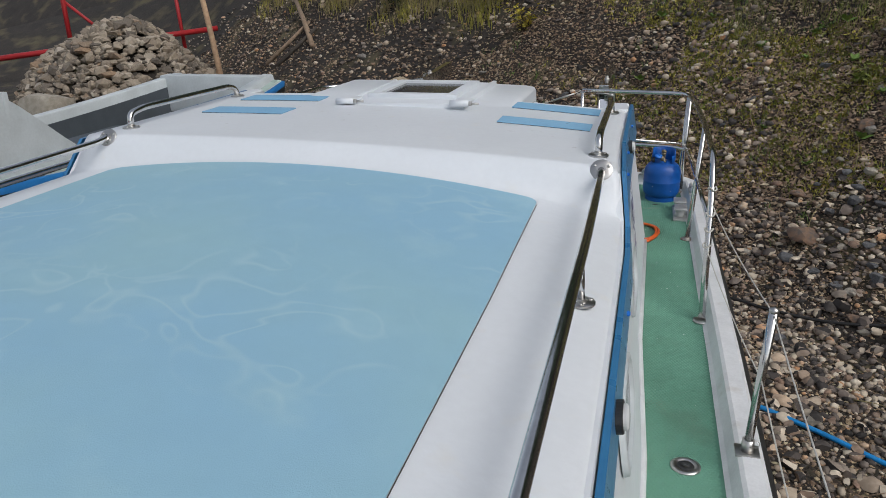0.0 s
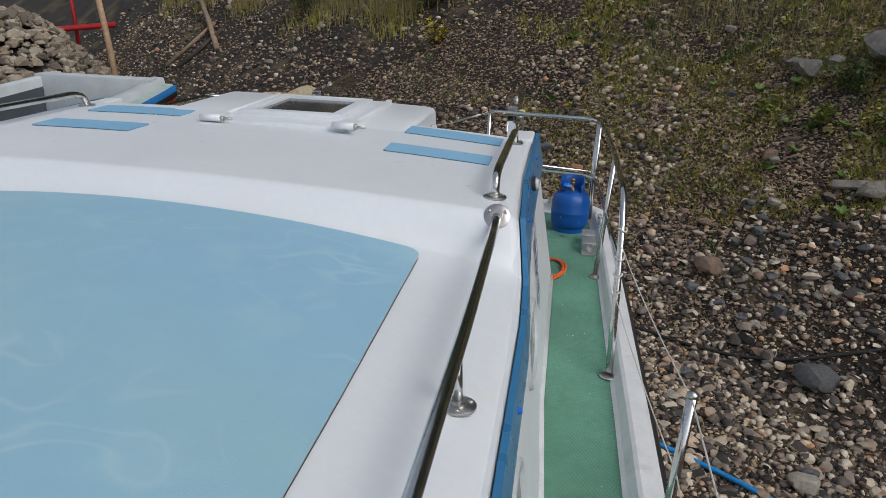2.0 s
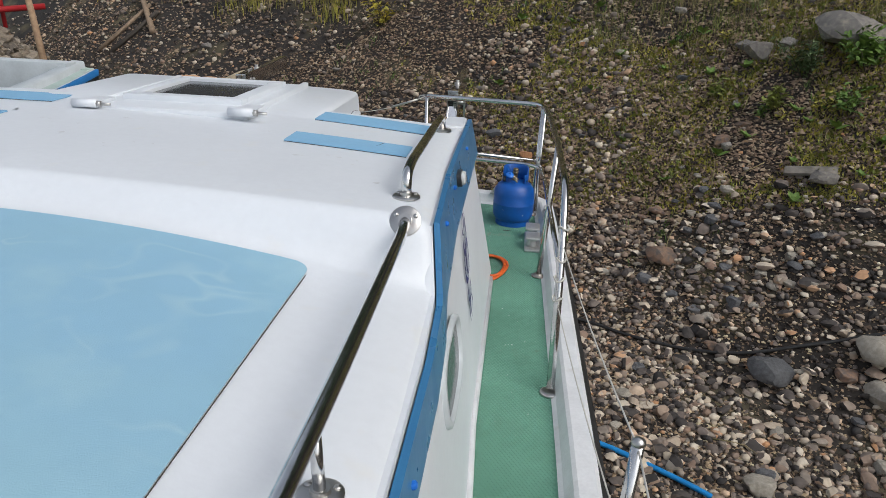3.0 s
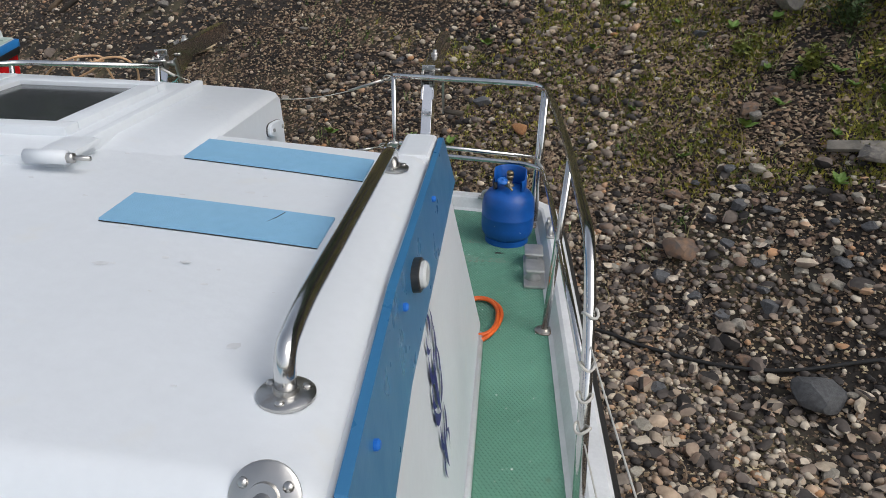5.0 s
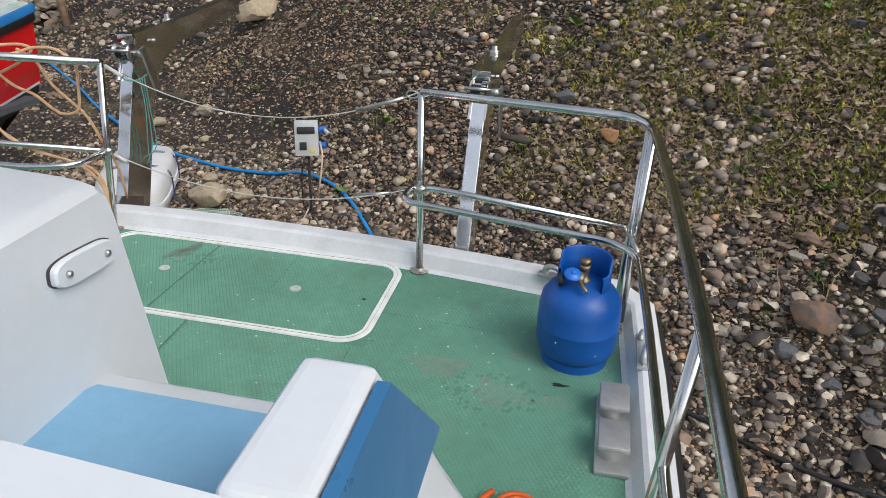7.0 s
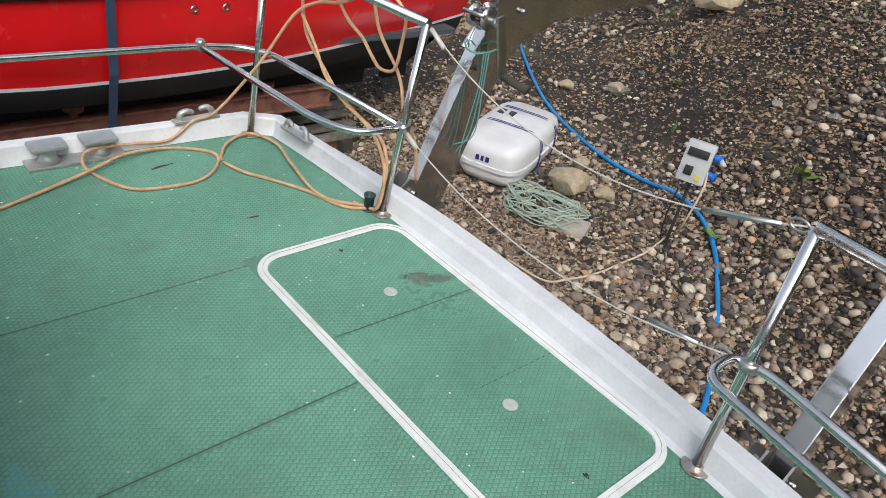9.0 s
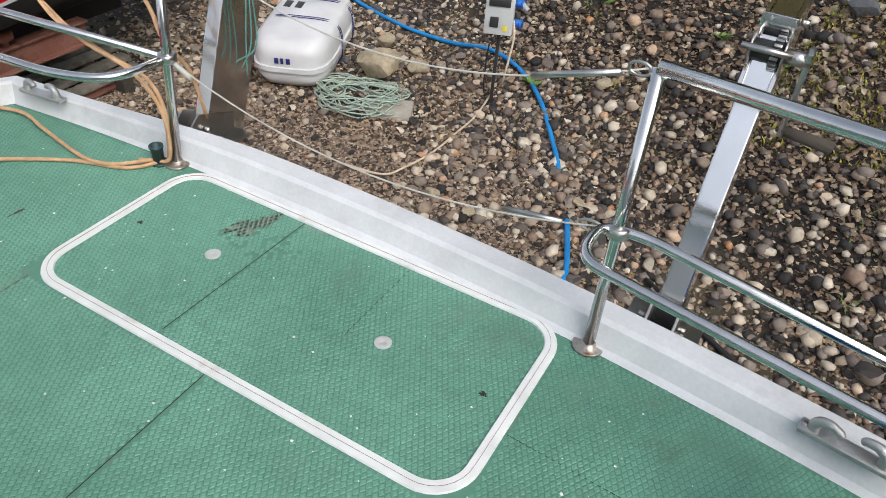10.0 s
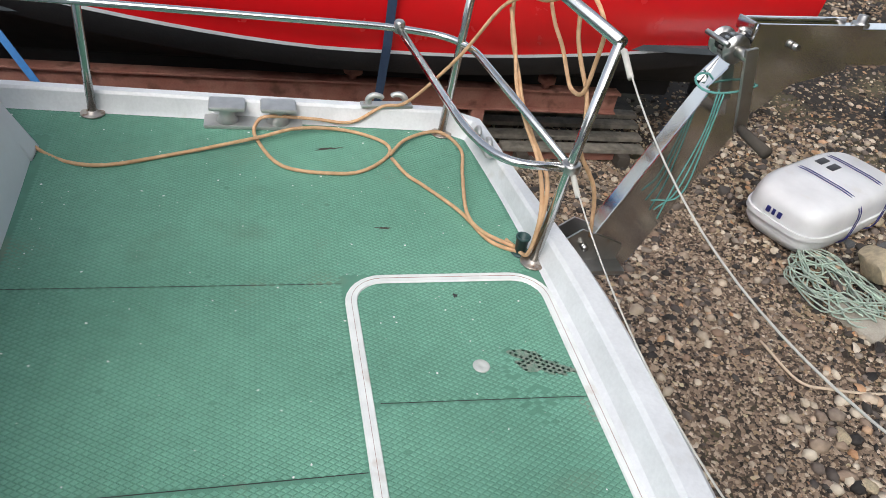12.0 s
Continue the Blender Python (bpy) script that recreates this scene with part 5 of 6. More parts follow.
ye = rys[-1]
he, se, we = rb_half(ye), rb_sheer(ye), rb_water(ye)
put("transom", ([(RBX - he, ye, se - 0.02), (RBX + he, ye, se - 0.02), (RBX + he - 0.05, ye, we), (RBX - he + 0.05, ye, we)], [(0, 1, 2, 3)], "red", False), rb, "red transom")
put("transom_bottom", ([(RBX - he + 0.06, ye, we), (RBX + he - 0.06, ye, we), (RBX + 0.1, ye, -1.0), (RBX - 0.1, ye, -1.0)], [(0, 1, 2, 3)], "antifoul", False), rb)
put("transom_coaming", box(RBX - he + 0.12, RBX + he - 0.12, ye - 0.30, ye - 0.1, se - 0.35, se + 0.09, "pale", 0.03), rb)
put("stern_deck", box(RBX - he + 0.02, RBX + he - 0.02, ye - 0.12, ye + 0.02, se - 0.08, se + 0.012, "green_deck", 0.008), rb)
put("stern_strake", box(RBX - he - 0.02, RBX + he + 0.02, ye + 0.0, ye + 0.04, se - 0.07, se + 0.0, "blue_rail", 0.01), rb)
put("cockpit_floor", box(RBX - 0.9, RBX + 0.9, -4.5, ye - 0.2, -0.44, -0.40, "grey_in"), rb)
put("engine_box", box(RBX - 0.35, RBX + 0.35, 0.2, 1.3, -0.40, 0.02, "grey_in", 0.03), rb, "grey engine box")
put("thwart", box(RBX - 0.72, RBX - 0.45, -0.9, 2.5, -0.40, -0.12, "grey_in", 0.02), rb)
put("bulkhead", box(RBX - 0.9, RBX + 0.9, -1.25, -1.2, -0.4, 0.75, "pale", 0.01), rb)
for sgn in (1, -1):
    rows = []
    for y in np.linspace(-4.6, -0.45, 26):
        q = min(1, max(0, (-0.45 - y) / 1.1))
        top = 0.15 + 0.62 * (q * q * (3 - 2 * q)) ** 0.8 + 0.04 * max(0, -1.55 - y)
        rows.append([(RBX + sgn * (rb_half(y) - 0.10 - 0.05 * k * (top - 0.1)), y, rb_sheer(y) + 0.012 + (top - 0.12) * k) for k in np.linspace(0, 1, 5)])
    put("cuddy_side", grid_mesh(rows, "pale"), rb, "pale curved cuddy side")
rows = [[(RBX + u * (rb_half(y) - 0.14), y, rb_sheer(y) + 0.66 + 0.04 * max(0, -1.55 - y) + 0.05 * (1 - u * u)) for u in np.linspace(-1, 1, 9)] for y in np.linspace(-4.6, -1.22, 8)]
put("cuddy_roof", grid_mesh(rows, "pale"), rb)
put("skeg", box(RBX - 0.05, RBX + 0.05, 0.4, 2.5, -1.15, -0.75, "antifoul", 0.02), rb)
put("rudder", box(RBX - 0.03, RBX + 0.03, 2.72, 3.0, -1.15, -0.5, "antifoul", 0.02), rb)
put("keel", box(RBX - 0.09, RBX + 0.09, -4.2, 0.6, -1.12, -0.95, "antifoul", 0.02), rb)
for y in (0.5, 0.7):
    put("skin_fitting", lathe([(0.025, 0), (0.025, 0.01), (0.016, 0.014), (0.012, 0.004), (0, 0.004)], "dull_steel", 14, m=Matrix.Translation((RBX + rb_half(y) - 0.012, y, -0.11)) @ Matrix.Rotation(radians(90), 4, "Y")), rb)


def webbing(y, label):
    pts = [(RBX + rb_half(y) - 0.05, rb_sheer(y) + 0.02), (RBX + rb_half(y) + 0.04, rb_sheer(y) + 0.0), (RBX + rb_half(y) + 0.042, rb_sheer(y) - 0.13), (RBX + rb_half(y) + 0.01, -0.45), (RBX + rb_half(y) - 0.16, -1.05)]
    rows = [[(x, y + dy, z) for dy in (-0.025, 0.025)] for x, z in pts]
    rows = rows + [[(x - 0.004, y + dy, z) for dy in (0.025, -0.025)] for x, z in pts[::-1]]
    return tagged(put("tie_down_strap", grid_mesh(rows, "strap", False)), label, "strap", "tie-down straps")


webbing(0.02, "navy webbing strap holding the red boat down")
webbing(-2.1, "navy webbing strap holding the red boat down")

rope_strap = thing("ratchet_strap", "bright blue ratchet strap slanting down from the red boat", "strap", "tie-down straps")
sp0, sp1 = Vector((-3.16, -2.0, -0.44)), Vector((-2.93, -1.62, -0.98))
put("webbing", grid_mesh([[(p.x, p.y + dy, p.z) for dy in (-0.022, 0.022)] for p in [sp0.lerp(sp1, q) for q in np.linspace(0, 1, 5)]] + [[(p.x - 0.005, p.y + dy, p.z - 0.003) for dy in (0.022, -0.022)] for p in [sp1.lerp(sp0, q) for q in np.linspace(0, 1, 5)]], "blue_rail", False), rope_strap)
put("hook", tube(spline([sp1, sp1 + Vector((0.01, 0.03, -0.09)), sp1 + Vector((0.03, 0.0, -0.13)), sp1 + Vector((0.03, -0.03, -0.09))], 5), 0.008, "dull_steel", 8), rope_strap, "steel hook")

# steel cradle under the red boat
cr = thing("steel_cradle", "red oxide steel cradle beams under the red boat", "cradle")


def ibeam(parent, x, y0, y1, z, h, w):
    put("beam", box(x - 0.012, x + 0.012, y0, y1, z, z + h, "primer", 0.003), parent)
    put("flange", box(x - w / 2, x + w / 2, y0, y1, z + h, z + h + 0.015, "primer", 0.003), parent)
    put("flange", box(x - w / 2, x + w / 2, y0, y1, z - 0.015, z, "primer", 0.003), parent)


ibeam(cr, -3.5, -4.2, 1.75, -1.00, 0.13, 0.10)
ibeam(cr, -4.75, -4.2, 1.75, -1.00, 0.13, 0.10)
for y in (-3.0, -0.98, 0.75):
    put("cross_beam", box(-4.85, -3.4, y - 0.05, y + 0.05, -1.30, -1.18, "primer", 0.006), cr)
    for x in (-3.5, -4.75):
        put("leg", box(x - 0.045, x + 0.045, y - 0.045, y + 0.045, -1.5, -1.015, "primer", 0.005), cr)
for y in (-0.1, 1.2):
    put("pad_jack", lathe([(0.025, -0.857), (0.025, -0.83), (0.06, -0.81), (0.06, -0.77)], "primer", 14, at=(-3.5, y, 0)), cr)
put("low_rail", box(-3.62, -3.54, -4.4, 2.0, -1.44, -1.36, "primer", 0.008), cr)
pl = thing("timber_pallet", "weathered timber planks lying beside the cradle", "pallet")
for k, x in enumerate((-4.15, -3.98, -3.78, -3.6)):
    put("plank", box(x, x + 0.1, 0.7 + 0.1 * k, 2.3 - 0.06 * k, -1.36, -1.325, "grey_wood", 0.005), pl)
for y in (1.1, 1.9):
    put("bearer", box(-4.2, -3.45, y, y + 0.09, -1.45, -1.36, "dark_wood", 0.006), pl)
tagged(put("red_board", box(-4.35, -4.05, -1.4, -0.4, -1.38, -1.34, "red_steel", 0.006)), "dull red painted board lying on the ground", "board")


# ---- raised tread studs of the deck ----
def numpy_mesh(name, verts, tris, material, smooth=False):
    """A large joined mesh from arrays of points and triangles."""
    me = bpy.data.meshes.new(name)
    nv, nt = len(verts), len(tris)
    me.vertices.add(nv)
    me.vertices.foreach_set("co", verts.astype(np.float32).ravel())
    me.loops.add(nt * 3)
    me.loops.foreach_set("vertex_index", tris.astype(np.int32).ravel())
    me.polygons.add(nt)
    me.polygons.foreach_set("loop_start", np.arange(0, nt * 3, 3, dtype=np.int32))
    me.polygons.foreach_set("use_smooth", np.full(nt, smooth))
    me.materials.append(M[material])
    me.update(calc_edges=True)
    me.validate()
    return me


def inside_deck(x, y):
    edge = np.where(x > 0, 1.283 + 0.022 * np.minimum(2.2, -y), 1.328 + 0.05 * np.minimum(2.0, -y))
    ok = (np.abs(x) < edge) & (y < bow_y(x) - 0.016)
    cabin = (y < -1.235 - 0.03 * (x < 0)) & (x < XC + 1.18 - taper(y)) & (x > XC - 1.19)
    return ok & ~cabin


def near_hatch_line(x, y):
    out = (x > HX0 - 0.02) & (x < HX1 + 0.02) & (y > HY0 - 0.02) & (y < HY1 + 0.02)
    inn = (x > HX0 + 0.02) & (x < HX1 - 0.02) & (y > HY0 + 0.02) & (y < HY1 - 0.02)
    return out & ~inn


rng = np.random.default_rng(4)
px_, py_ = 0.0132, 0.0112
ix, iy = np.meshgrid(np.arange(-1.46, 1.34, px_), np.arange(-4.6, 0.06, py_))
ix = ix + px_ / 2 * (np.arange(ix.shape[0]) % 2)[:, None]
sx_, sy_ = ix.ravel(), iy.ravel()
worn = (((sx_ + 0.22) / 0.13) ** 2 + ((sy_ + 0.13) / 0.05) ** 2 < 1) | (((sx_ - 0.95) / 0.16) ** 2 + ((sy_ + 0.62) / 0.09) ** 2 < 1)
keep = inside_deck(sx_, sy_) & ~near_hatch_line(sx_, sy_) & ~(worn & (rng.random(len(sx_)) < 0.2)) & (rng.random(len(sx_)) > 0.001)
keep &= ~((np.abs(sx_ + 0.0385) < 0.0042) & (sy_ < -0.5)) & ~((np.abs(sx_ + 0.581) < 0.0042) & (sy_ < -0.5)) & ~((np.abs(sx_ + 0.187 - 0.035 * sy_) < 0.0042) & (sy_ > -0.47))
sx_, sy_ = sx_[keep], sy_[keep]
base = np.array([(-1, 0, 0), (0, -1, 0), (1, 0, 0), (0, 1, 0), (-0.66, 0, 1), (0, -0.66, 1), (0.66, 0, 1), (0, 0.66, 1)], float) * (0.0064, 0.0084, 0.0014)
studs = (base[None] + np.stack([sx_, sy_, np.full(len(sx_), 0.0003)], -1)[:, None]).reshape(-1, 3)
tri = np.array([(0, 1, 5), (0, 5, 4), (1, 2, 6), (1, 6, 5), (2, 3, 7), (2, 7, 6), (3, 0, 4), (3, 4, 7), (4, 5, 6), (4, 6, 7)])
tris = (tri[None] + 8 * np.arange(len(sx_))[:, None, None]).reshape(-1, 3)
st = new("tread_studs", numpy_mesh("tread_studs", studs, tris, "tread"))
tagged(st, "small raised green tread studs of the deck", "deck tread", kind="stuff")

# pale specks and worn scuffs on the deck
sp_n = 700
qx, qy = rng.uniform(-1.38, 1.3, sp_n * 3), rng.uniform(-3.6, 0.02, sp_n * 3)
ok = inside_deck(qx, qy)
qx, qy = qx[ok][:sp_n], qy[ok][:sp_n]
for cx, cy, n_ in ((0.9, -0.55, 26), (0.35, -0.42, 18), (-0.52, -0.28, 16), (1.0, -1.75, 22), (0.98, -2.5, 26), (1.03, -3.2, 24)):
    qx, qy = np.concatenate([qx, rng.normal(cx, 0.05, n_)]), np.concatenate([qy, rng.normal(cy, 0.07, n_)])
fl_v, fl_t = [], []
for x, y in zip(qx, qy):
    r, a0, k0 = 0.0008 + 0.0032 * rng.random() ** 4, rng.random() * 6, len(fl_v)
    for k in range(5):
        rr = r * rng.uniform(0.5, 1.3)
        fl_v.append((x + rr * math.cos(a0 + k * 1.256), y + rr * math.sin(a0 + k * 1.256), 0.0024))
    fl_t += [(k0, k0 + 1, k0 + 2), (k0, k0 + 2, k0 + 3), (k0, k0 + 3, k0 + 4)]
sp = new("paint_flecks", numpy_mesh("paint_flecks", np.array(fl_v), np.array(fl_t), "line"))
tagged(sp, "tiny pale flecks of grit and paint on the deck", "debris", kind="stuff")

# ---- gravel ----
PHI = (1 + 5 ** 0.5) / 2
ICO_V = np.array([(-1, PHI, 0), (1, PHI, 0), (-1, -PHI, 0), (1, -PHI, 0), (0, -1, PHI), (0, 1, PHI), (0, -1, -PHI), (0, 1, -PHI), (PHI, 0, -1), (PHI, 0, 1), (-PHI, 0, -1), (-PHI, 0, 1)]) / math.sqrt(1 + PHI * PHI)
ICO_F = np.array([(0, 11, 5), (0, 5, 1), (0, 1, 7), (0, 7, 10), (0, 10, 11), (1, 5, 9), (5, 11, 4), (11, 10, 2), (10, 7, 6), (7, 1, 8), (3, 9, 4), (3, 4, 2), (3, 2, 6), (3, 6, 8), (3, 8, 9), (4, 9, 5), (2, 4, 11), (6, 2, 10), (8, 6, 7), (9, 8, 1)])


def finer(v, f):
    """One subdivision of a ball."""
    v, out, seen = [tuple(p) for p in v], [], {}

    def mid(a, b):
        key = (min(a, b), max(a, b))
        if key not in seen:
            p = (np.array(v[a]) + np.array(v[b])) / 2
            v.append(tuple(p / np.linalg.norm(p)))
            seen[key] = len(v) - 1
        return seen[key]

    for a, b, c in f:
        d, e, g = mid(a, b), mid(b, c), mid(c, a)
        out += [(a, d, g), (d, b, e), (g, e, c), (d, e, g)]
    return np.array(v), np.array(out)


ICO2_V, ICO2_F = finer(ICO_V, ICO_F)
ICO3_V, ICO3_F = finer(ICO2_V, ICO2_F)


def pebbles(x, y, r, sink, ball_v, ball_f, rough, cuts=0):
    n = len(x)
    v = np.repeat(ball_v[None], n, 0) * (1 + rough * rng.standard_normal((n, len(ball_v), 1)))
    for _ in range(cuts):
        d = rng.standard_normal((n, 1, 3))
        d /= np.linalg.norm(d, axis=2, keepdims=True)
        over = np.maximum(0, (v * d).sum(2, keepdims=True) - rng.uniform(0.45, 0.85, (n, 1, 1)))
        v = v - over * d
    v = v * np.stack([rng.uniform(0.8, 1.35, n), rng.uniform(0.65, 1.0, n), rng.uniform(0.45, 0.8, n)], -1)[:, None] * r[:, None, None]
    a, b = rng.uniform(0, 6.283, n), rng.normal(0, 0.35, n)
    ca, sa, cb, sb = np.cos(a)[:, None], np.sin(a)[:, None], np.cos(b)[:, None], np.sin(b)[:, None]
    yy, zz = v[:, :, 1] * cb - v[:, :, 2] * sb, v[:, :, 1] * sb + v[:, :, 2] * cb
    xx, yy = v[:, :, 0] * ca - yy * sa, v[:, :, 0] * sa + yy * ca
    out = np.stack([xx + x[:, None], yy + y[:, None], zz + (ground_z(x, y) + r * sink)[:, None]], -1).reshape(-1, 3)
    f = (ball_f[None] + len(ball_v) * np.arange(n)[:, None, None]).reshape(-1, 3)
    return out, f


def clear_of_hull(x, y):
    return ~((x > -1.25) & (x < 1.2) & (y < -0.2))


def scatter(n, x0, x1, y0, y1, r_mid, r_spread, r_max, where=None):
    x, y = rng.uniform(x0, x1, n), rng.uniform(y0, y1, n)
    clump = 0.5 + 0.5 * np.sin(2.1 * x + 1.7 * np.sin(1.1 * y)) * np.sin(1.9 * y + 1.3 * np.sin(1.7 * x))
    keep = 0.62 + 0.38 * clump
    keep = np.where((x > 1.3) & (y < 6), keep * np.clip(np.minimum(5.3 - x, y + 3.7) / 0.8, 0, 1), keep)
    keep = np.where(y < 6, keep * np.clip((x + 6.5) / 1.0, 0, 1), keep)
    if where is not None:
        keep = keep * where(x, y)
    k = clear_of_hull(x, y) & (rng.random(n) < keep)
    x, y = x[k], y[k]
    return x, y, np.minimum(r_max, r_mid * np.exp(r_spread * rng.standard_normal(len(x))))


def rise(x, y):
    return 0.554 * x + 0.702 * y - 1.87


def cobbled(x, y):
    """One along the stony foot of the bank, near nought on the crumbling slope."""
    wave = 0.16 * np.sin(3.1 * x + 1.7 * y) + 0.1 * np.sin(7.3 * x)
    beach = np.clip((3.5 - 0.5 * x + wave - y) / 0.35, 0, 1) * (x > 1.9)
    toe = np.clip((0.62 + wave - rise(x, y)) / 0.4, 0, 1)
    far = (y > 6.4) * 1.0
    return np.maximum(np.maximum(beach, toe), far)


def coarse(x, y):
    """The cobbled foot, leaving out the pea gravel beside the port bow."""
    pea = np.clip((2.7 - y) / 0.5, 0, 1) * np.clip((-0.1 - x) / 0.3, 0, 1)
    return cobbled(x, y) * (1 - 0.8 * pea)


def above_pea(x, y):
    return 1 - np.clip((2.7 - y) / 0.5, 0, 1) * np.clip((-0.1 - x) / 0.3, 0, 1)


def slope(x, y):
    return np.clip(1.15 - cobbled(x, y), 0, 1)


def stone_field(name, zones, ball_v, ball_f, rough, sink, material, label, category, smooth, cuts=0):
    vs, fs, off = [], [], 0
    for z in zones:
        v, f = pebbles(*scatter(*z), sink, ball_v, ball_f, rough, cuts)
        vs.append(v)
        fs.append(f + off)
        off += len(v)
    ob = new(name, numpy_mesh(name, np.concatenate(vs), np.concatenate(fs), material, smooth))
    if cuts:
        ob.data.set_sharp_from_angle(angle=radians(30))
    return tagged(ob, label, category, kind="stuff")


CHIP_V = np.array([(math.cos(1.2566 * k), math.sin(1.2566 * k), -0.45) for k in range(5)] + [(0.25, 0.1, 0.62)])
CHIP_F = np.array([(k, (k + 1) % 5, 5) for k in range(5)])
stone_field("fine_gravel", ((56000, 1.3, 5.2, -3.4, 2.6, 0.0125, 0.4, 0.024), (50000, -4.2, 2.4, -0.1, 4.2, 0.0105, 0.4, 0.022), (26000, -6.0, 5.0, 2.6, 7.0, 0.014, 0.4, 0.03)), CHIP_V, CHIP_F, 0.2, 0.25, "fine_stone", "fine dark gravel covering the ground", "gravel", False)
stone_field("pea_gravel", ((78000, -3.6, 0.2, 0.0, 2.8, 0.0125, 0.3, 0.022, lambda x, y: 1 - above_pea(x, y)),), CHIP_V, CHIP_F, 0.2, 0.3, "pea_stone", "brown pea gravel on the ground beside the bow", "gravel", True)
stone_field("slope_scree", ((44000, 1.2, 5.2, 0.8, 3.6, 0.0165, 0.38, 0.036, slope), (62000, -4.5, 3.0, 2.4, 6.4, 0.0165, 0.38, 0.036, slope), (14000, 3.0, 5.5, 3.0, 6.4, 0.019, 0.4, 0.036, slope), (44000, -4.3, 2.4, 0.3, 4.0, 0.0155, 0.38, 0.034, above_pea), (36000, -11, 2.5, 6.2, 13, 0.023, 0.4, 0.05)), CHIP_V, CHIP_F, 0.26, 0.3, "scree", "crumbled brown stone chips covering the bank", "gravel", False)
stone_field("gravel", ((14000, 1.3, 5.2, -3.4, 3.2, 0.019, 0.42, 0.038, cobbled), (22000, -4.2, 2.6, 0.0, 4.6, 0.0165, 0.42, 0.038, coarse), (2500, -5.5, 5.0, 2.2, 6.6, 0.02, 0.4, 0.04), (7500, -13, 3, 6.5, 14, 0.027, 0.45, 0.06), (9000, -5.2, -1.5, -3.2, 2.0, 0.017, 0.45, 0.035), (2200, -1.2, 2.3, 1.8, 5.0, 0.031, 0.35, 0.055)), ICO_V, ICO_F, 0.12, 0.3, "stone", "mixed grey and brown gravel over the ground", "gravel", True)
stone_field("cobbles", ((2300, 1.4, 5.0, -3.5, 2.4, 0.041, 0.32, 0.075, cobbled), (1000, -4.2, 2.6, 0.0, 4.2, 0.031, 0.3, 0.055, coarse), (260, -4, 5, 2.4, 6.5, 0.034, 0.33, 0.065), (450, -13, 3, 7, 14, 0.05, 0.4, 0.12)), ICO2_V, ICO2_F, 0.03, 0.35, "stone", "angular and worn cobbles scattered among the gravel", "stones", True, 8)

# heap of cobbles behind the red boat
hv, hf, off = [], [], 0
n = 4200
hu, hw = rng.uniform(-1, 1, n), rng.uniform(-1, 1, n)
inside = hu ** 2 + hw ** 2 < 1
hu, hw = hu[inside], hw[inside]
hx, hy = -10.95 + 2.55 * hu, 9.3 + 1.9 * hw
hz = 2.05 * (1 - hu ** 2 - hw ** 2) ** 0.8 * (1 + 0.1 * np.sin(5 * hu))
hr = np.minimum(0.2, 0.09 * np.exp(0.4 * rng.standard_normal(len(hx))))
v, f = pebbles(hx, hy, hr, 0.0, ICO_V, ICO_F, 0.16, 3)
v[:, 2] += np.repeat(hz, len(ICO_V))
heap = new("cobble_heap", numpy_mesh("cobble_heap", v, f, "heap_stone", False))
tagged(heap, "heap of pale river cobbles beside the yard", "stone heap", kind="stuff")
core_rows = []
for q in np.linspace(0, 1, 10):
    core_rows.append([(-10.95 + 2.55 * q * math.cos(a), 9.3 + 1.9 * q * math.sin(a), FLAT - 0.1 + 2.05 * (1 - q * q) ** 0.8) for a in np.linspace(0, 2 * math.pi, 29)])
core = put("heap_core", grid_mesh(core_rows, "soil"))
tagged(core, "dark earth core under the cobble heap", "ground", kind="structure")


# ---- single rocks ----
def rock_mesh(seed, rough, flat):
    r = np.random.default_rng(seed)
    v = ICO3_V.copy()
    for k in range(13):
        d = r.standard_normal(3)
        d /= np.linalg.norm(d)
        cut = r.uniform(0.42, 0.8)
        over = np.maximum(0, v @ d - cut)
        v = v - (over * rough)[:, None] * d
    v = v * (1 + 0.03 * r.standard_normal((len(v), 1))) * np.array([1.1, 0.9, flat])
    return v


ROCK_DATA = {}


def rock(x, y, r, material, seed, name="rock", label="grey weathered rock lying on the stony ground", category="rock", group="rocks on the ground", lift=0.0):
    key = (material, seed % 6)
    if key not in ROCK_DATA:
        angular = material in ("grey_rock", "tan_rock", "rock")
        me = numpy_mesh("rock", rock_mesh(seed % 6 + 3, 0.97 if angular else 0.88, 0.7), ICO3_F, material, True)
        me.set_sharp_from_angle(angle=radians(22 if angular else 38))
        ROCK_DATA[key] = me
    ob = new(name, ROCK_DATA[key])
    ob.matrix_basis = Matrix.Translation((x, y, float(ground_z(x, y)) + r * (0.15 + lift))) @ Matrix.Rotation(seed * 1.7, 4, "Z") @ Matrix.Scale(r * 0.92, 4)
    return tagged(ob, label, category, group)


def rocks(rows, material, label, shift=0):
    for k, (x, y, r) in enumerate(rows):
        rock(x, y, r, material, k + shift, label=label)


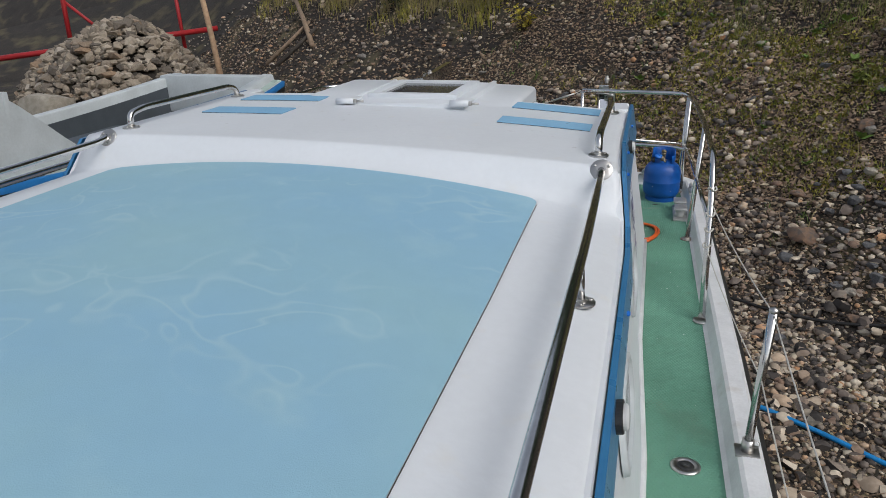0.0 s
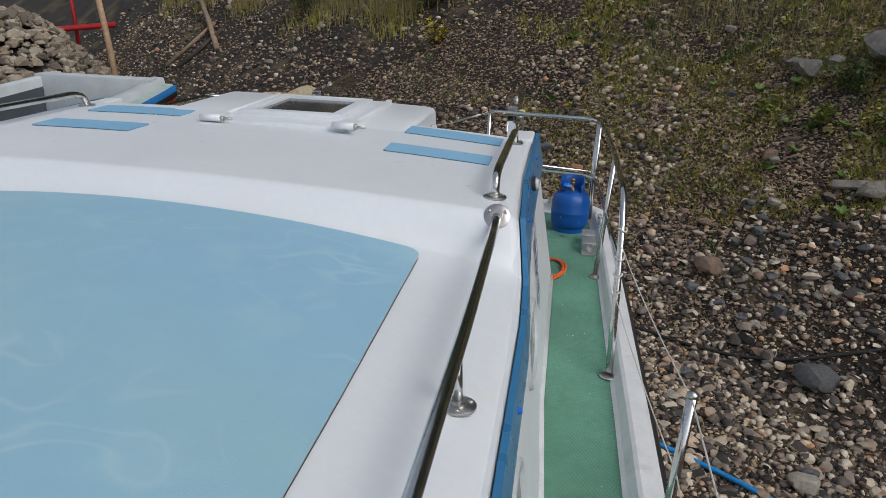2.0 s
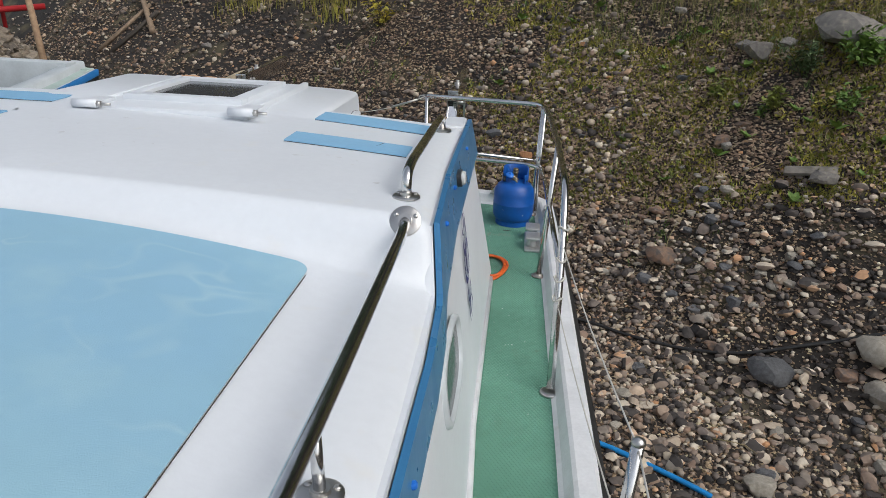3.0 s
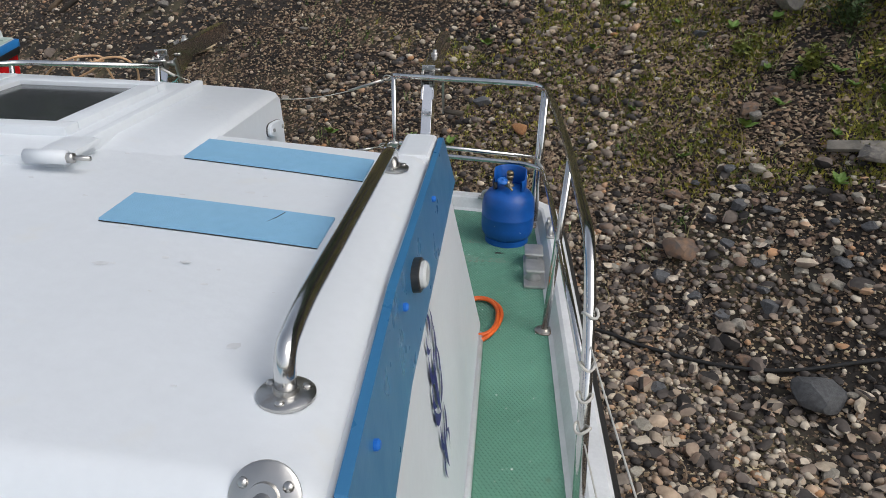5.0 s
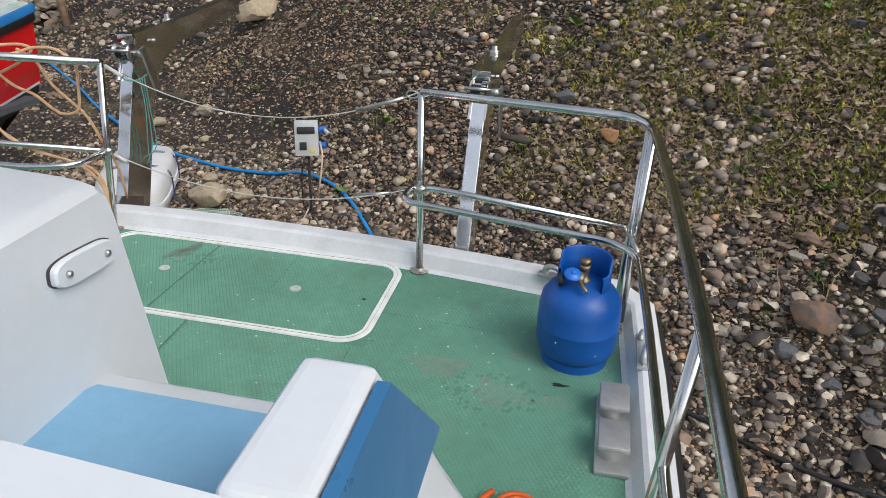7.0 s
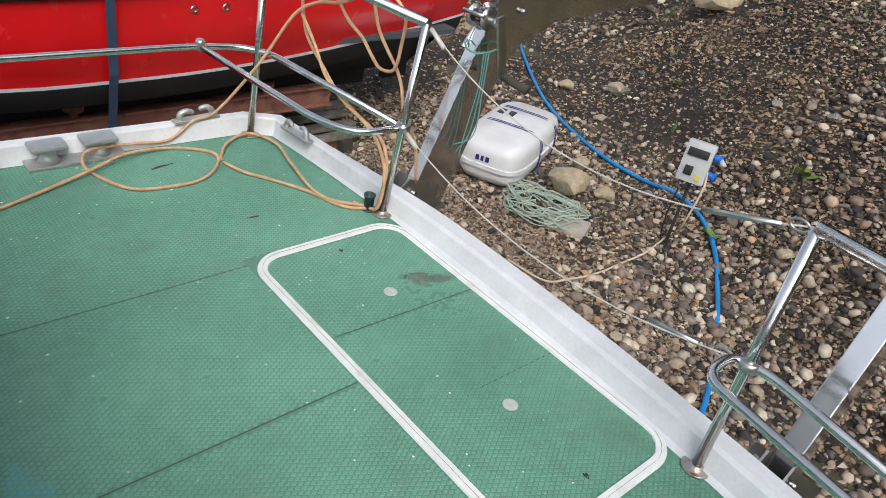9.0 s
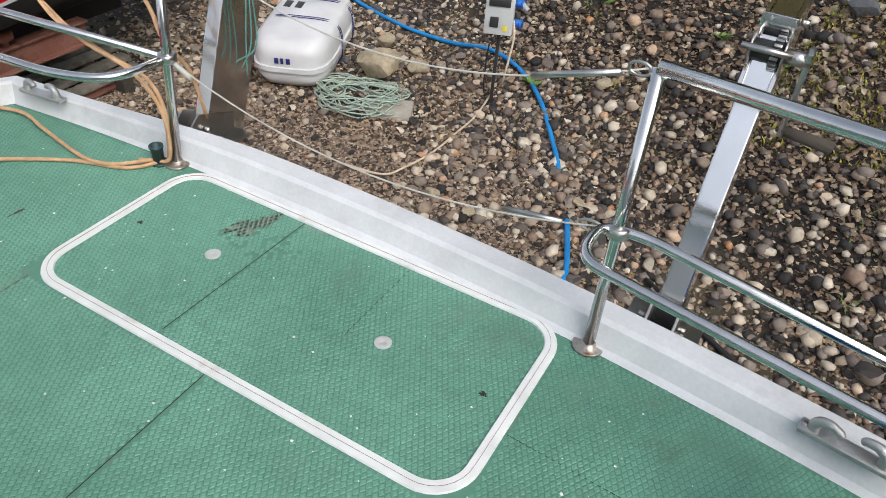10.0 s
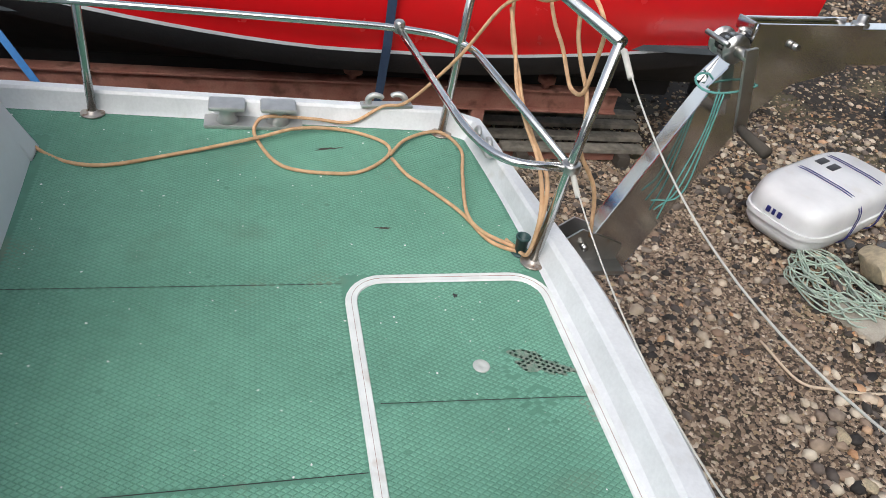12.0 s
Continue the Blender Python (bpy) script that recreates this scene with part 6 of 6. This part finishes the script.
rocks([(3.81, 0.31, 0.22), (3.02, 1.88, 0.092), (2.74, -0.77, 0.14), (2.81, 0.59, 0.06), (2.76, 0.96, 0.067), (3.74, 0.02, 0.18), (3.01, -0.15, 0.07), (2.04, 0.21, 0.08), (1.94, -0.22, 0.06), (3.29, 0.34, 0.055), (4.04, 1, 0.08), (2.4, 1.94, 0.066), (3.55, -0.45, 0.1), (2.21, 3.9, 0.075), (3.16, 1.98, 0.046), (2.7, 2.29, 0.043), (2.81, 2.13, 0.056), (2.41, 2.95, 0.041), (2.03, 1.64, 0.05)], "pale_rock", "pale rounded sandstone lying on the gravel")
rocks([(2.73, 1.84, 0.061), (3.29, 1.62, 0.056), (2.37, 1.73, 0.048), (2.6, 1.43, 0.051), (2.74, 1.37, 0.054), (3.16, 1.15, 0.069), (3.37, 1.16, 0.077), (3.48, 1.06, 0.053), (3.09, 1.31, 0.043), (3.21, 1.23, 0.046), (2.94, 1.43, 0.047), (3.11, 1.52, 0.036), (3.53, 1.42, 0.063), (3.02, 1.41, 0.043), (2.65, 1.26, 0.05), (2.44, 1.32, 0.042), (3.23, 1.01, 0.056), (3.34, 0.97, 0.068), (3.47, 0.89, 0.075), (2.78, 0.95, 0.067), (3.07, 0.93, 0.056)], "pale_rock", "pale worn cobble lying on the gravel", 2)
rocks([(3.12, 0.38, 0.2), (3.55, -0.08, 0.065), (2.81, -0.64, 0.09), (0.9, 3.6, 0.12), (2.2, 0.6, 0.07), (2.76, 3.22, 0.085), (2.11, 3.18, 0.058), (1.82, 3.05, 0.067), (2.86, 1.7, 0.1), (2.91, 1.81, 0.075), (2.83, 2, 0.067), (3.05, 1.59, 0.072), (2.67, 1.73, 0.072), (2.62, 2.02, 0.054), (3.39, 1.34, 0.055), (3.57, 1.22, 0.07), (3.4, 1.07, 0.084), (2.94, 1.3, 0.07), (2.34, 1.44, 0.086), (2.77, 1.5, 0.07), (2.96, 0.98, 0.1), (2.94, 1.13, 0.076), (2.51, 1.24, 0.065), (2.66, 1.05, 0.09)], "grey_rock", "dark blue-grey angular rock on the gravel")
rocks([(2.49, 1.57, 0.17), (3.57, 0.23, 0.11), (2.76, 0.72, 0.075), (-1.45, 3.42, 0.088), (-2.34, 6.03, 0.085), (3.19, 2.4, 0.083), (3.02, 2.34, 0.11), (2.22, 2.47, 0.048), (2.96, 1.68, 0.064), (2.47, 2.01, 0.095), (3.31, 1.31, 0.047), (2.34, 2.02, 0.058), (2.63, 2.11, 0.05), (3.14, 1.66, 0.052), (-0.76, 3.26, 0.06)], "tan_rock", "rusty brown stone lying on the gravel")
rocks([(-1.45, 3.39, 0.075), (-2.87, 4.47, 0.057), (-0.41, 4.1, 0.064), (-0.47, 4.03, 0.055), (-0.01, 4.03, 0.044)], "tan_rock", "rusty orange stone lying on the scree", 1)
rocks([(-2.9, 4.29, 0.08), (-2.5, 3.27, 0.08), (-2.49, 3.55, 0.061), (-3.28, 5.66, 0.072), (-0.06, 4.65, 0.067), (-0.3, 3.86, 0.062), (-0.24, 4.45, 0.047)], "grey_rock", "dark grey angular stone on the scree", 2)
for k, (x, y, r) in enumerate([(4.14, 2.78, 0.38), (2.84, 4.08, 0.1), (3.44, 3.08, 0.2), (3.34, 3.28, 0.12), (3.66, 3.03, 0.12), (3.13, 3.35, 0.06), (3.18, 2.69, 0.055), (2.24, 4.89, 0.18), (2.25, 3.79, 0.068), (-4.37, 8.26, 0.13), (-3.99, 8.24, 0.09), (-1.47, 5.91, 0.08), (-2.54, 8.16, 0.12), (3.68, 1.62, 0.16), (3.04, 2.26, 0.09), (-0.91, 4.68, 0.066), (-1.47, 4.95, 0.077), (-3.28, 5.36, 0.14), (0.67, 4.34, 0.05), (2.21, 3.91, 0.07), (-1.11, 4.61, 0.055)]):
    rock(x, y, r, "rock", k, label="grey weathered rock set in the bank")
for k, (x, y, r) in enumerate([(-3.33, 5.37, 0.14), (-3.85, 5.13, 0.11), (-2.42, 3.71, 0.12), (-3.06, 4.78, 0.07), (-3.09, 4.56, 0.05), (-0.7, 2.01, 0.06), (-0.98, 2.08, 0.055), (-0.44, 3.47, 0.08), (-0.17, 2.48, 0.055), (-2.75, 3.68, 0.08), (-2.12, 3.75, 0.07), (-1.81, 3.61, 0.06)]):
    rock(x, y, r, "cream_rock", k + 3, label="pale cream boulder lying on the gravel", lift=0.3)
rock(-3.14, 6.5, 0.3, "cream_rock", 6, label="pale cream boulder standing on the bank", lift=0.45)
rock(1.27, 3.05, 0.105, "orange_rock", 2, label="rounded ochre stone lying on the bank", lift=0.35)
rock(-2.12, 3.21, 0.25, "cream_rock", 3, label="large cream boulder beside the liferaft canister", lift=0.35)
rock(-1.93, 3.41, 0.11, "cream_rock", 4, label="small cream boulder beside the liferaft canister", lift=0.35)
tagged(put("flat_stone", box(-0.16, 0.16, -0.12, 0.12, -0.03, 0.03, "pale_rock", 0.02, pose(-1.75, 2.78, float(ground_z(-1.75, 2.78)) + 0.012, 3, -2, 25))), "flat pale slab lying beside the rope heap", "rock")
rock(-10.0, 6.2, 0.75, "pale_rock", 2, "boulder", "large pale block of stone beside the heap", "boulder", "boulders by the heap", 0.6)
rock(-11.6, 7.2, 0.5, "rock", 4, "boulder", "large grey boulder beside the heap", "boulder", "boulders by the heap", 0.5)


# ---- timber and frame on the bank ----
def pole(a, b, r, name, label, material="wood"):
    ob = put(name, tube([a, Vector(a).lerp(Vector(b), 0.5) + Vector((0.02, 0, 0.01)), b], lambda q: r * (1 - 0.25 * q), material, 9))
    return tagged(ob, label, "timber", "timber on the bank")


def gpt(x, y, h=0.0):
    return (x, y, float(ground_z(x, y)) + h)


pole(gpt(-8.03, 9.17), (-8.55, 9.35, 1.9), 0.07, "leaning_pole", "pale peeled pole leaning against the bank", "peeled_wood")
pole(gpt(-6.1, 9.7, 0.05), gpt(-7.5, 11.8, 0.3), 0.06, "fallen_pole", "weathered pole lying up the bank")
pole(gpt(-7.45, 10.05, 0.05), gpt(-6.55, 10.6, 0.12), 0.045, "fallen_pole", "weathered pole lying up the bank")
pole(gpt(-7.05, 9.7, 0.04), gpt(-6.2, 10.2, 0.1), 0.05, "fallen_pole", "dark rotten pole lying on the bank", "dark_wood")
tagged(put("timber_board", box(-0.2, 0.2, -0.05, 0.05, -0.015, 0.015, "grey_wood", 0.004, pose(*gpt(3.59, 1.7, 0.05), 26, -8, -24))), "grey weathered board lying on the bank", "timber", "timber on the bank")
fr = thing("red_trailer_frame", "red painted steel trailer frame beyond the cobbles", "trailer")
for a, b, r in (((-14.5, 9.2, -0.2), (-10.2, 12.6, 0.3), 0.07), ((-13.2, 10.6, -0.2), (-13.2, 10.6, 2.2), 0.06), ((-11.0, 12.2, -0.2), (-11.4, 12.6, 1.9), 0.05), ((-13.2, 10.6, 1.1), (-12.4, 11.3, 0.05), 0.04)):
    put("bar", tube([a, b], r, "red_steel", 8), fr)

# twigs on the stones
for k in range(26):
    x, y = rng.uniform(1.9, 4.6), rng.uniform(-1.5, 3.4)
    a, ln = rng.uniform(0, 6.28), rng.uniform(0.1, 0.42)
    pts = [(x + t * ln * math.cos(a) + 0.02 * math.sin(5 * t + k), y + t * ln * math.sin(a), float(ground_z(x + t * ln * math.cos(a), y + t * ln * math.sin(a))) + 0.03 + 0.02 * math.sin(3 * t)) for t in np.linspace(0, 1, 6)]
    tagged(put("twig", tube(pts, lambda q: 0.0045 * (1 - 0.7 * q), "wood" if k % 3 else "straw", 5)), "thin dry twig lying on the stones", "twig", "twigs on the stones")


# ---- plants ----
def blades(n, px, py, height, width, lean, material, name, label, category="grass"):
    a = rng.uniform(0, 6.283, n)
    h = height * rng.uniform(0.4, 1.2, n)
    w = width * rng.uniform(0.6, 1.3, n)
    l = lean * rng.uniform(0.2, 1.2, n) * h
    d = np.stack([np.cos(a), np.sin(a)], -1)
    s = np.stack([-d[:, 1], d[:, 0]], -1)
    z = ground_z(px, py) - 0.01
    b = np.stack([px, py], -1)
    rows = []
    for q, ww in ((0.0, 1.0), (0.55, 0.8)):
        c = b + d * (l * q * q)[:, None]
        for sg in (-1, 1):
            p = c + sg * s * (w * ww / 2)[:, None]
            rows.append(np.stack([p[:, 0], p[:, 1], z + h * q], -1))
    t = b + d * l[:, None]
    rows.append(np.stack([t[:, 0], t[:, 1], z + h * 0.92], -1))
    v = np.stack(rows, 1).reshape(-1, 3)
    f = (np.array([(0, 1, 3), (0, 3, 2), (2, 3, 4)])[None] + 5 * np.arange(n)[:, None, None]).reshape(-1, 3)
    ob = new(name, numpy_mesh(name, v, f, material))
    return tagged(ob, label, category, kind="stuff")


def tufts(count, per, spread, x0, x1, y0, y1, limit=None):
    cx, cy = rng.uniform(x0, x1, count), rng.uniform(y0, y1, count)
    if limit is not None:
        k = limit(cx, cy)
        cx, cy = cx[k], cy[k]
    px = np.repeat(cx, per) + rng.normal(0, spread, len(cx) * per)
    py = np.repeat(cy, per) + rng.normal(0, spread, len(cx) * per)
    return px, py


def bank(lo, hi=99.0):
    return lambda x, y: (0.554 * x + 0.702 * y - 1.87 > lo) & (0.554 * x + 0.702 * y - 1.87 < hi) & (np.sin(1.9 * x + 2 * np.sin(0.9 * y)) * np.sin(1.4 * y + 1.2 * np.sin(1.3 * x)) > -0.25)


def mossy(x, y):
    """Ragged patches in a band above the cobbles, thinning up the slope."""
    d = y - (3.5 - 0.5 * x)
    patch = np.sin(2.3 * x + 1.9 * np.sin(1.3 * y)) * np.sin(2.0 * y + 1.5 * np.sin(1.9 * x)) + 0.4 * np.sin(6.1 * x + 1.0) * np.sin(5.3 * y)
    thin = rng.random(len(x)) < np.clip((x + 0.6) / 2.6, 0.0, 1)
    return (d > -0.25) & thin & (patch > np.where(d < 1.1, -0.22, -0.05))


def upper(x, y):
    return (y > 4.85 - 0.5 * x + 0.25 * np.sin(3 * x)) & (x > 1.9)


px, py = tufts(15000, 10, 0.03, -0.6, 6.0, 0.3, 6, mossy)
blades(len(px), px, py, 0.05, 0.018, 0.8, "moss", "moss_tufts", "yellow-green moss growing over the bank", "moss")
px, py = tufts(1500, 14, 0.03, 0.4, 6.0, 0.3, 6, mossy)
blades(len(px), px, py, 0.065, 0.022, 0.9, "grass", "clover", "small green leaves growing through the moss", "weeds")
px, py = tufts(1500, 18, 0.06, 1.0, 6.5, 1.0, 7, upper)
blades(len(px), px, py, 0.13, 0.006, 0.7, "grass", "green_grass", "thin olive grass tufts on the upper bank")
px, py = tufts(1000, 20, 0.08, 1.2, 7, 1.5, 8, upper)
blades(len(px), px, py, 0.19, 0.0055, 0.8, "straw", "dry_grass", "dry straw-coloured grass on the upper bank")
px, py = tufts(2200, 22, 0.12, -9, 2.5, 7.0, 14, bank(2.3))
blades(len(px), px, py, 0.42, 0.012, 0.6, "straw", "tall_dry_grass", "tall dry grass along the top of the bank")
px, py = tufts(1500, 18, 0.12, -9, 2.5, 7.0, 14, bank(2.1))
blades(len(px), px, py, 0.3, 0.012, 0.7, "moss", "rough_grass", "rough olive grass along the bank")
px, py = tufts(260, 10, 0.03, -3.5, 5.0, 1.6, 6.5, bank(0.1, 3.2))
blades(len(px), px, py, 0.10, 0.007, 0.8, "leaf", "sparse_grass", "sparse green grass among the stones")


def leaf_mesh(ln, w):
    return [(0, 0, 0), (w * 0.5, ln * 0.3, 0.02 * ln), (w * 0.42, ln * 0.65, 0.03 * ln), (0, ln, -0.06 * ln), (-w * 0.42, ln * 0.65, 0.03 * ln), (-w * 0.5, ln * 0.3, 0.02 * ln), (0, ln * 0.45, -0.03 * ln)], [(0, 1, 6), (1, 2, 6), (2, 3, 6), (3, 4, 6), (4, 5, 6), (5, 0, 6)]


def weed(leaves, ln, w, label, group, rise=0.35):
    t = thing("weed", label, "weed", group)
    v, f = leaf_mesh(ln, w)
    me = mesh_of("leaf", v, f, "leaf")
    r = random.Random(leaves)
    for k in range(leaves):
        ob = new("leaf", me)
        ob.parent = t
        ob.matrix_basis = Matrix.Translation((0, 0, 0.015 + 0.03 * r.random())) @ Euler((rise + 0.5 * r.random(), 0.3 * r.random(), k * 2.399)).to_matrix().to_4x4() @ Matrix.Scale(0.6 + 0.6 * r.random(), 4)
    return t


w1 = weed(9, 0.10, 0.05, "small bright green broadleaf weed among the stones", "weeds among the stones")
w1.matrix_basis = Matrix.Translation(gpt(3.44, 1.53, 0.02))
spots = [(3.17, 2.6), (3.58, 2.3), (3.83, 1.98), (2.7, 3.68), (3.03, 2.85), (3.49, 1.85), (3.19, 2.24), (2.96, 2.2), (2.54, 2.23), (2.2, 3.81), (3.8, 2.21), (1.7, 4.63), (2.98, 3.61), (4.12, 2.2), (1.62, 0.42), (3.9, 1.5), (-1, 3.51), (-0.75, 4.11), (0.2, 3.6), (3.3, 3), (2.6, 3.4), (4.2, 1.1), (1.1, 5.1), (-2.7, 5.41), (0.6, 3.3), (2.2, 2.76), (1.4, 0.26), (2, 4.6), (3.4, 2.42), (3, 3.11), (3.65, 2.16), (1.9, 3.5), (0.9, 4.2), (4.1, 1.7)]
for k, (x, y) in enumerate(spots):
    copy_thing(w1, Matrix.Translation(gpt(x, y, 0.02)) @ Matrix.Rotation(k * 1.3, 4, "Z") @ Matrix.Scale(0.6 + 0.5 * ((k * 7) % 5) / 4, 4))


def leafy(name, label, centre, size, count, ln, w, material, seed, category="shrub"):
    """A shrub: thin stems from one foot and a loose crown of single leaves."""
    t = thing(name, label, category, at=centre)
    r = np.random.default_rng(seed)
    tips = []
    for k in range(9):
        tip = Vector((size * r.normal(0, 0.45), size * r.normal(0, 0.45), size * r.uniform(0.6, 1.5)))
        put("stem", tube([(0, 0, -0.05), tip * 0.5 + Vector((0.03, 0, 0.02)), tip], lambda q: 0.009 * (1 - 0.8 * q) * (0.5 + size), "dark_wood", 5), t)
        tips.append(tip)
    v0, f0 = leaf_mesh(ln, w)
    v0, f0 = np.array(v0), np.array(f0)
    vs, fs = [], []
    for k in range(count):
        tip = tips[k % 9]
        c = np.array(tip) * r.uniform(0.35, 1.0) + r.normal(0, 0.13 * size, 3)
        m = np.array(Euler((r.uniform(-0.6, 0.9), r.uniform(-0.6, 0.6), r.uniform(0, 6.28))).to_matrix())
        vs.append((v0 * r.uniform(0.6, 1.2)) @ m.T + c)
        fs.append(f0 + 7 * k)
    crown = new("crown", numpy_mesh("crown", np.concatenate(vs), np.concatenate(fs), material))
    crown.parent = t
    return t


leafy("green_bush", "leafy green bush growing on the bank", gpt(4.16, 2.42), 0.26, 460, 0.09, 0.036, "leaf", 1, "bush")
leafy("green_bush", "dark leafy bush growing on the bank", gpt(3.72, 2.58), 0.26, 520, 0.05, 0.02, "dark_leaf", 2, "bush")
leafy("green_bush", "low leafy green weeds on the bank", gpt(3.45, 2.42), 0.16, 160, 0.07, 0.03, "grass", 7, "bush")
leafy("green_bush", "low leafy green weeds on the bank", gpt(3.95, 2.1), 0.18, 160, 0.06, 0.03, "leaf", 8, "bush")
leafy("green_bush", "low leafy green weeds on the bank", gpt(3.03, 2.84), 0.14, 90, 0.08, 0.025, "grass", 9, "bush")
for k, (x, y) in enumerate([(2.79, 3.71), (2.89, 2.82), (3.35, 3.75), (3.33, 2.42), (3.47, 2.29), (3.78, 2.22), (3.93, 2.24), (3.19, 3.44), (3.02, 3.34)]):
    leafy("low_weed", "low yellow-green leafy weed among the moss", gpt(x, y), 0.07 + 0.02 * (k % 3), 40, 0.05, 0.022, "leaf" if k % 3 == 0 else "moss", 20 + k, "weed")
leafy("yellow_shrub", "small shrub with yellow autumn leaves", gpt(-0.95, 6.35), 0.3, 130, 0.10, 0.05, "yellow_leaf", 3)
leafy("evergreen_shrub", "dark narrow evergreen shrub on the bank", gpt(-1.2, 7.3), 0.55, 900, 0.10, 0.018, "conifer", 4)
leafy("evergreen_shrub", "dark narrow evergreen shrub on the bank", gpt(-3.9, 9.1), 0.6, 900, 0.10, 0.018, "conifer", 5)


# unseen dark woods added on the high slope, so that the steel reflects dark
wx_, wy_ = rng.uniform(-60, 70, 15000), rng.uniform(-40, 75, 15000)
high = rise(wx_, wy_)
k = (high > 7.5) & (high < 60)
blades(int(k.sum()), wx_[k], wy_[k], 4.5, 2.4, 0.35, "conifer", "far_woods", "unseen dark evergreen woods added above to darken reflections", "trees")

# coarse gravel over the rest of the yard
yx, yy = rng.uniform(-10, 10, 60000), rng.uniform(-11, 6, 60000)
k = ((yx > 4.6) | (yx < -5.6) | (yy < -3.0)) & clear_of_hull(yx, yy)
yx, yy = yx[k], yy[k]
v, f = pebbles(yx, yy, np.minimum(0.08, 0.036 * np.exp(0.4 * rng.standard_normal(len(yx)))), 0.3, CHIP_V, CHIP_F, 0.26, 0)
tagged(new("yard_gravel", numpy_mesh("yard_gravel", v, f, "scree", False)), "coarse brown gravel covering the yard round the boats", "gravel", kind="stuff")
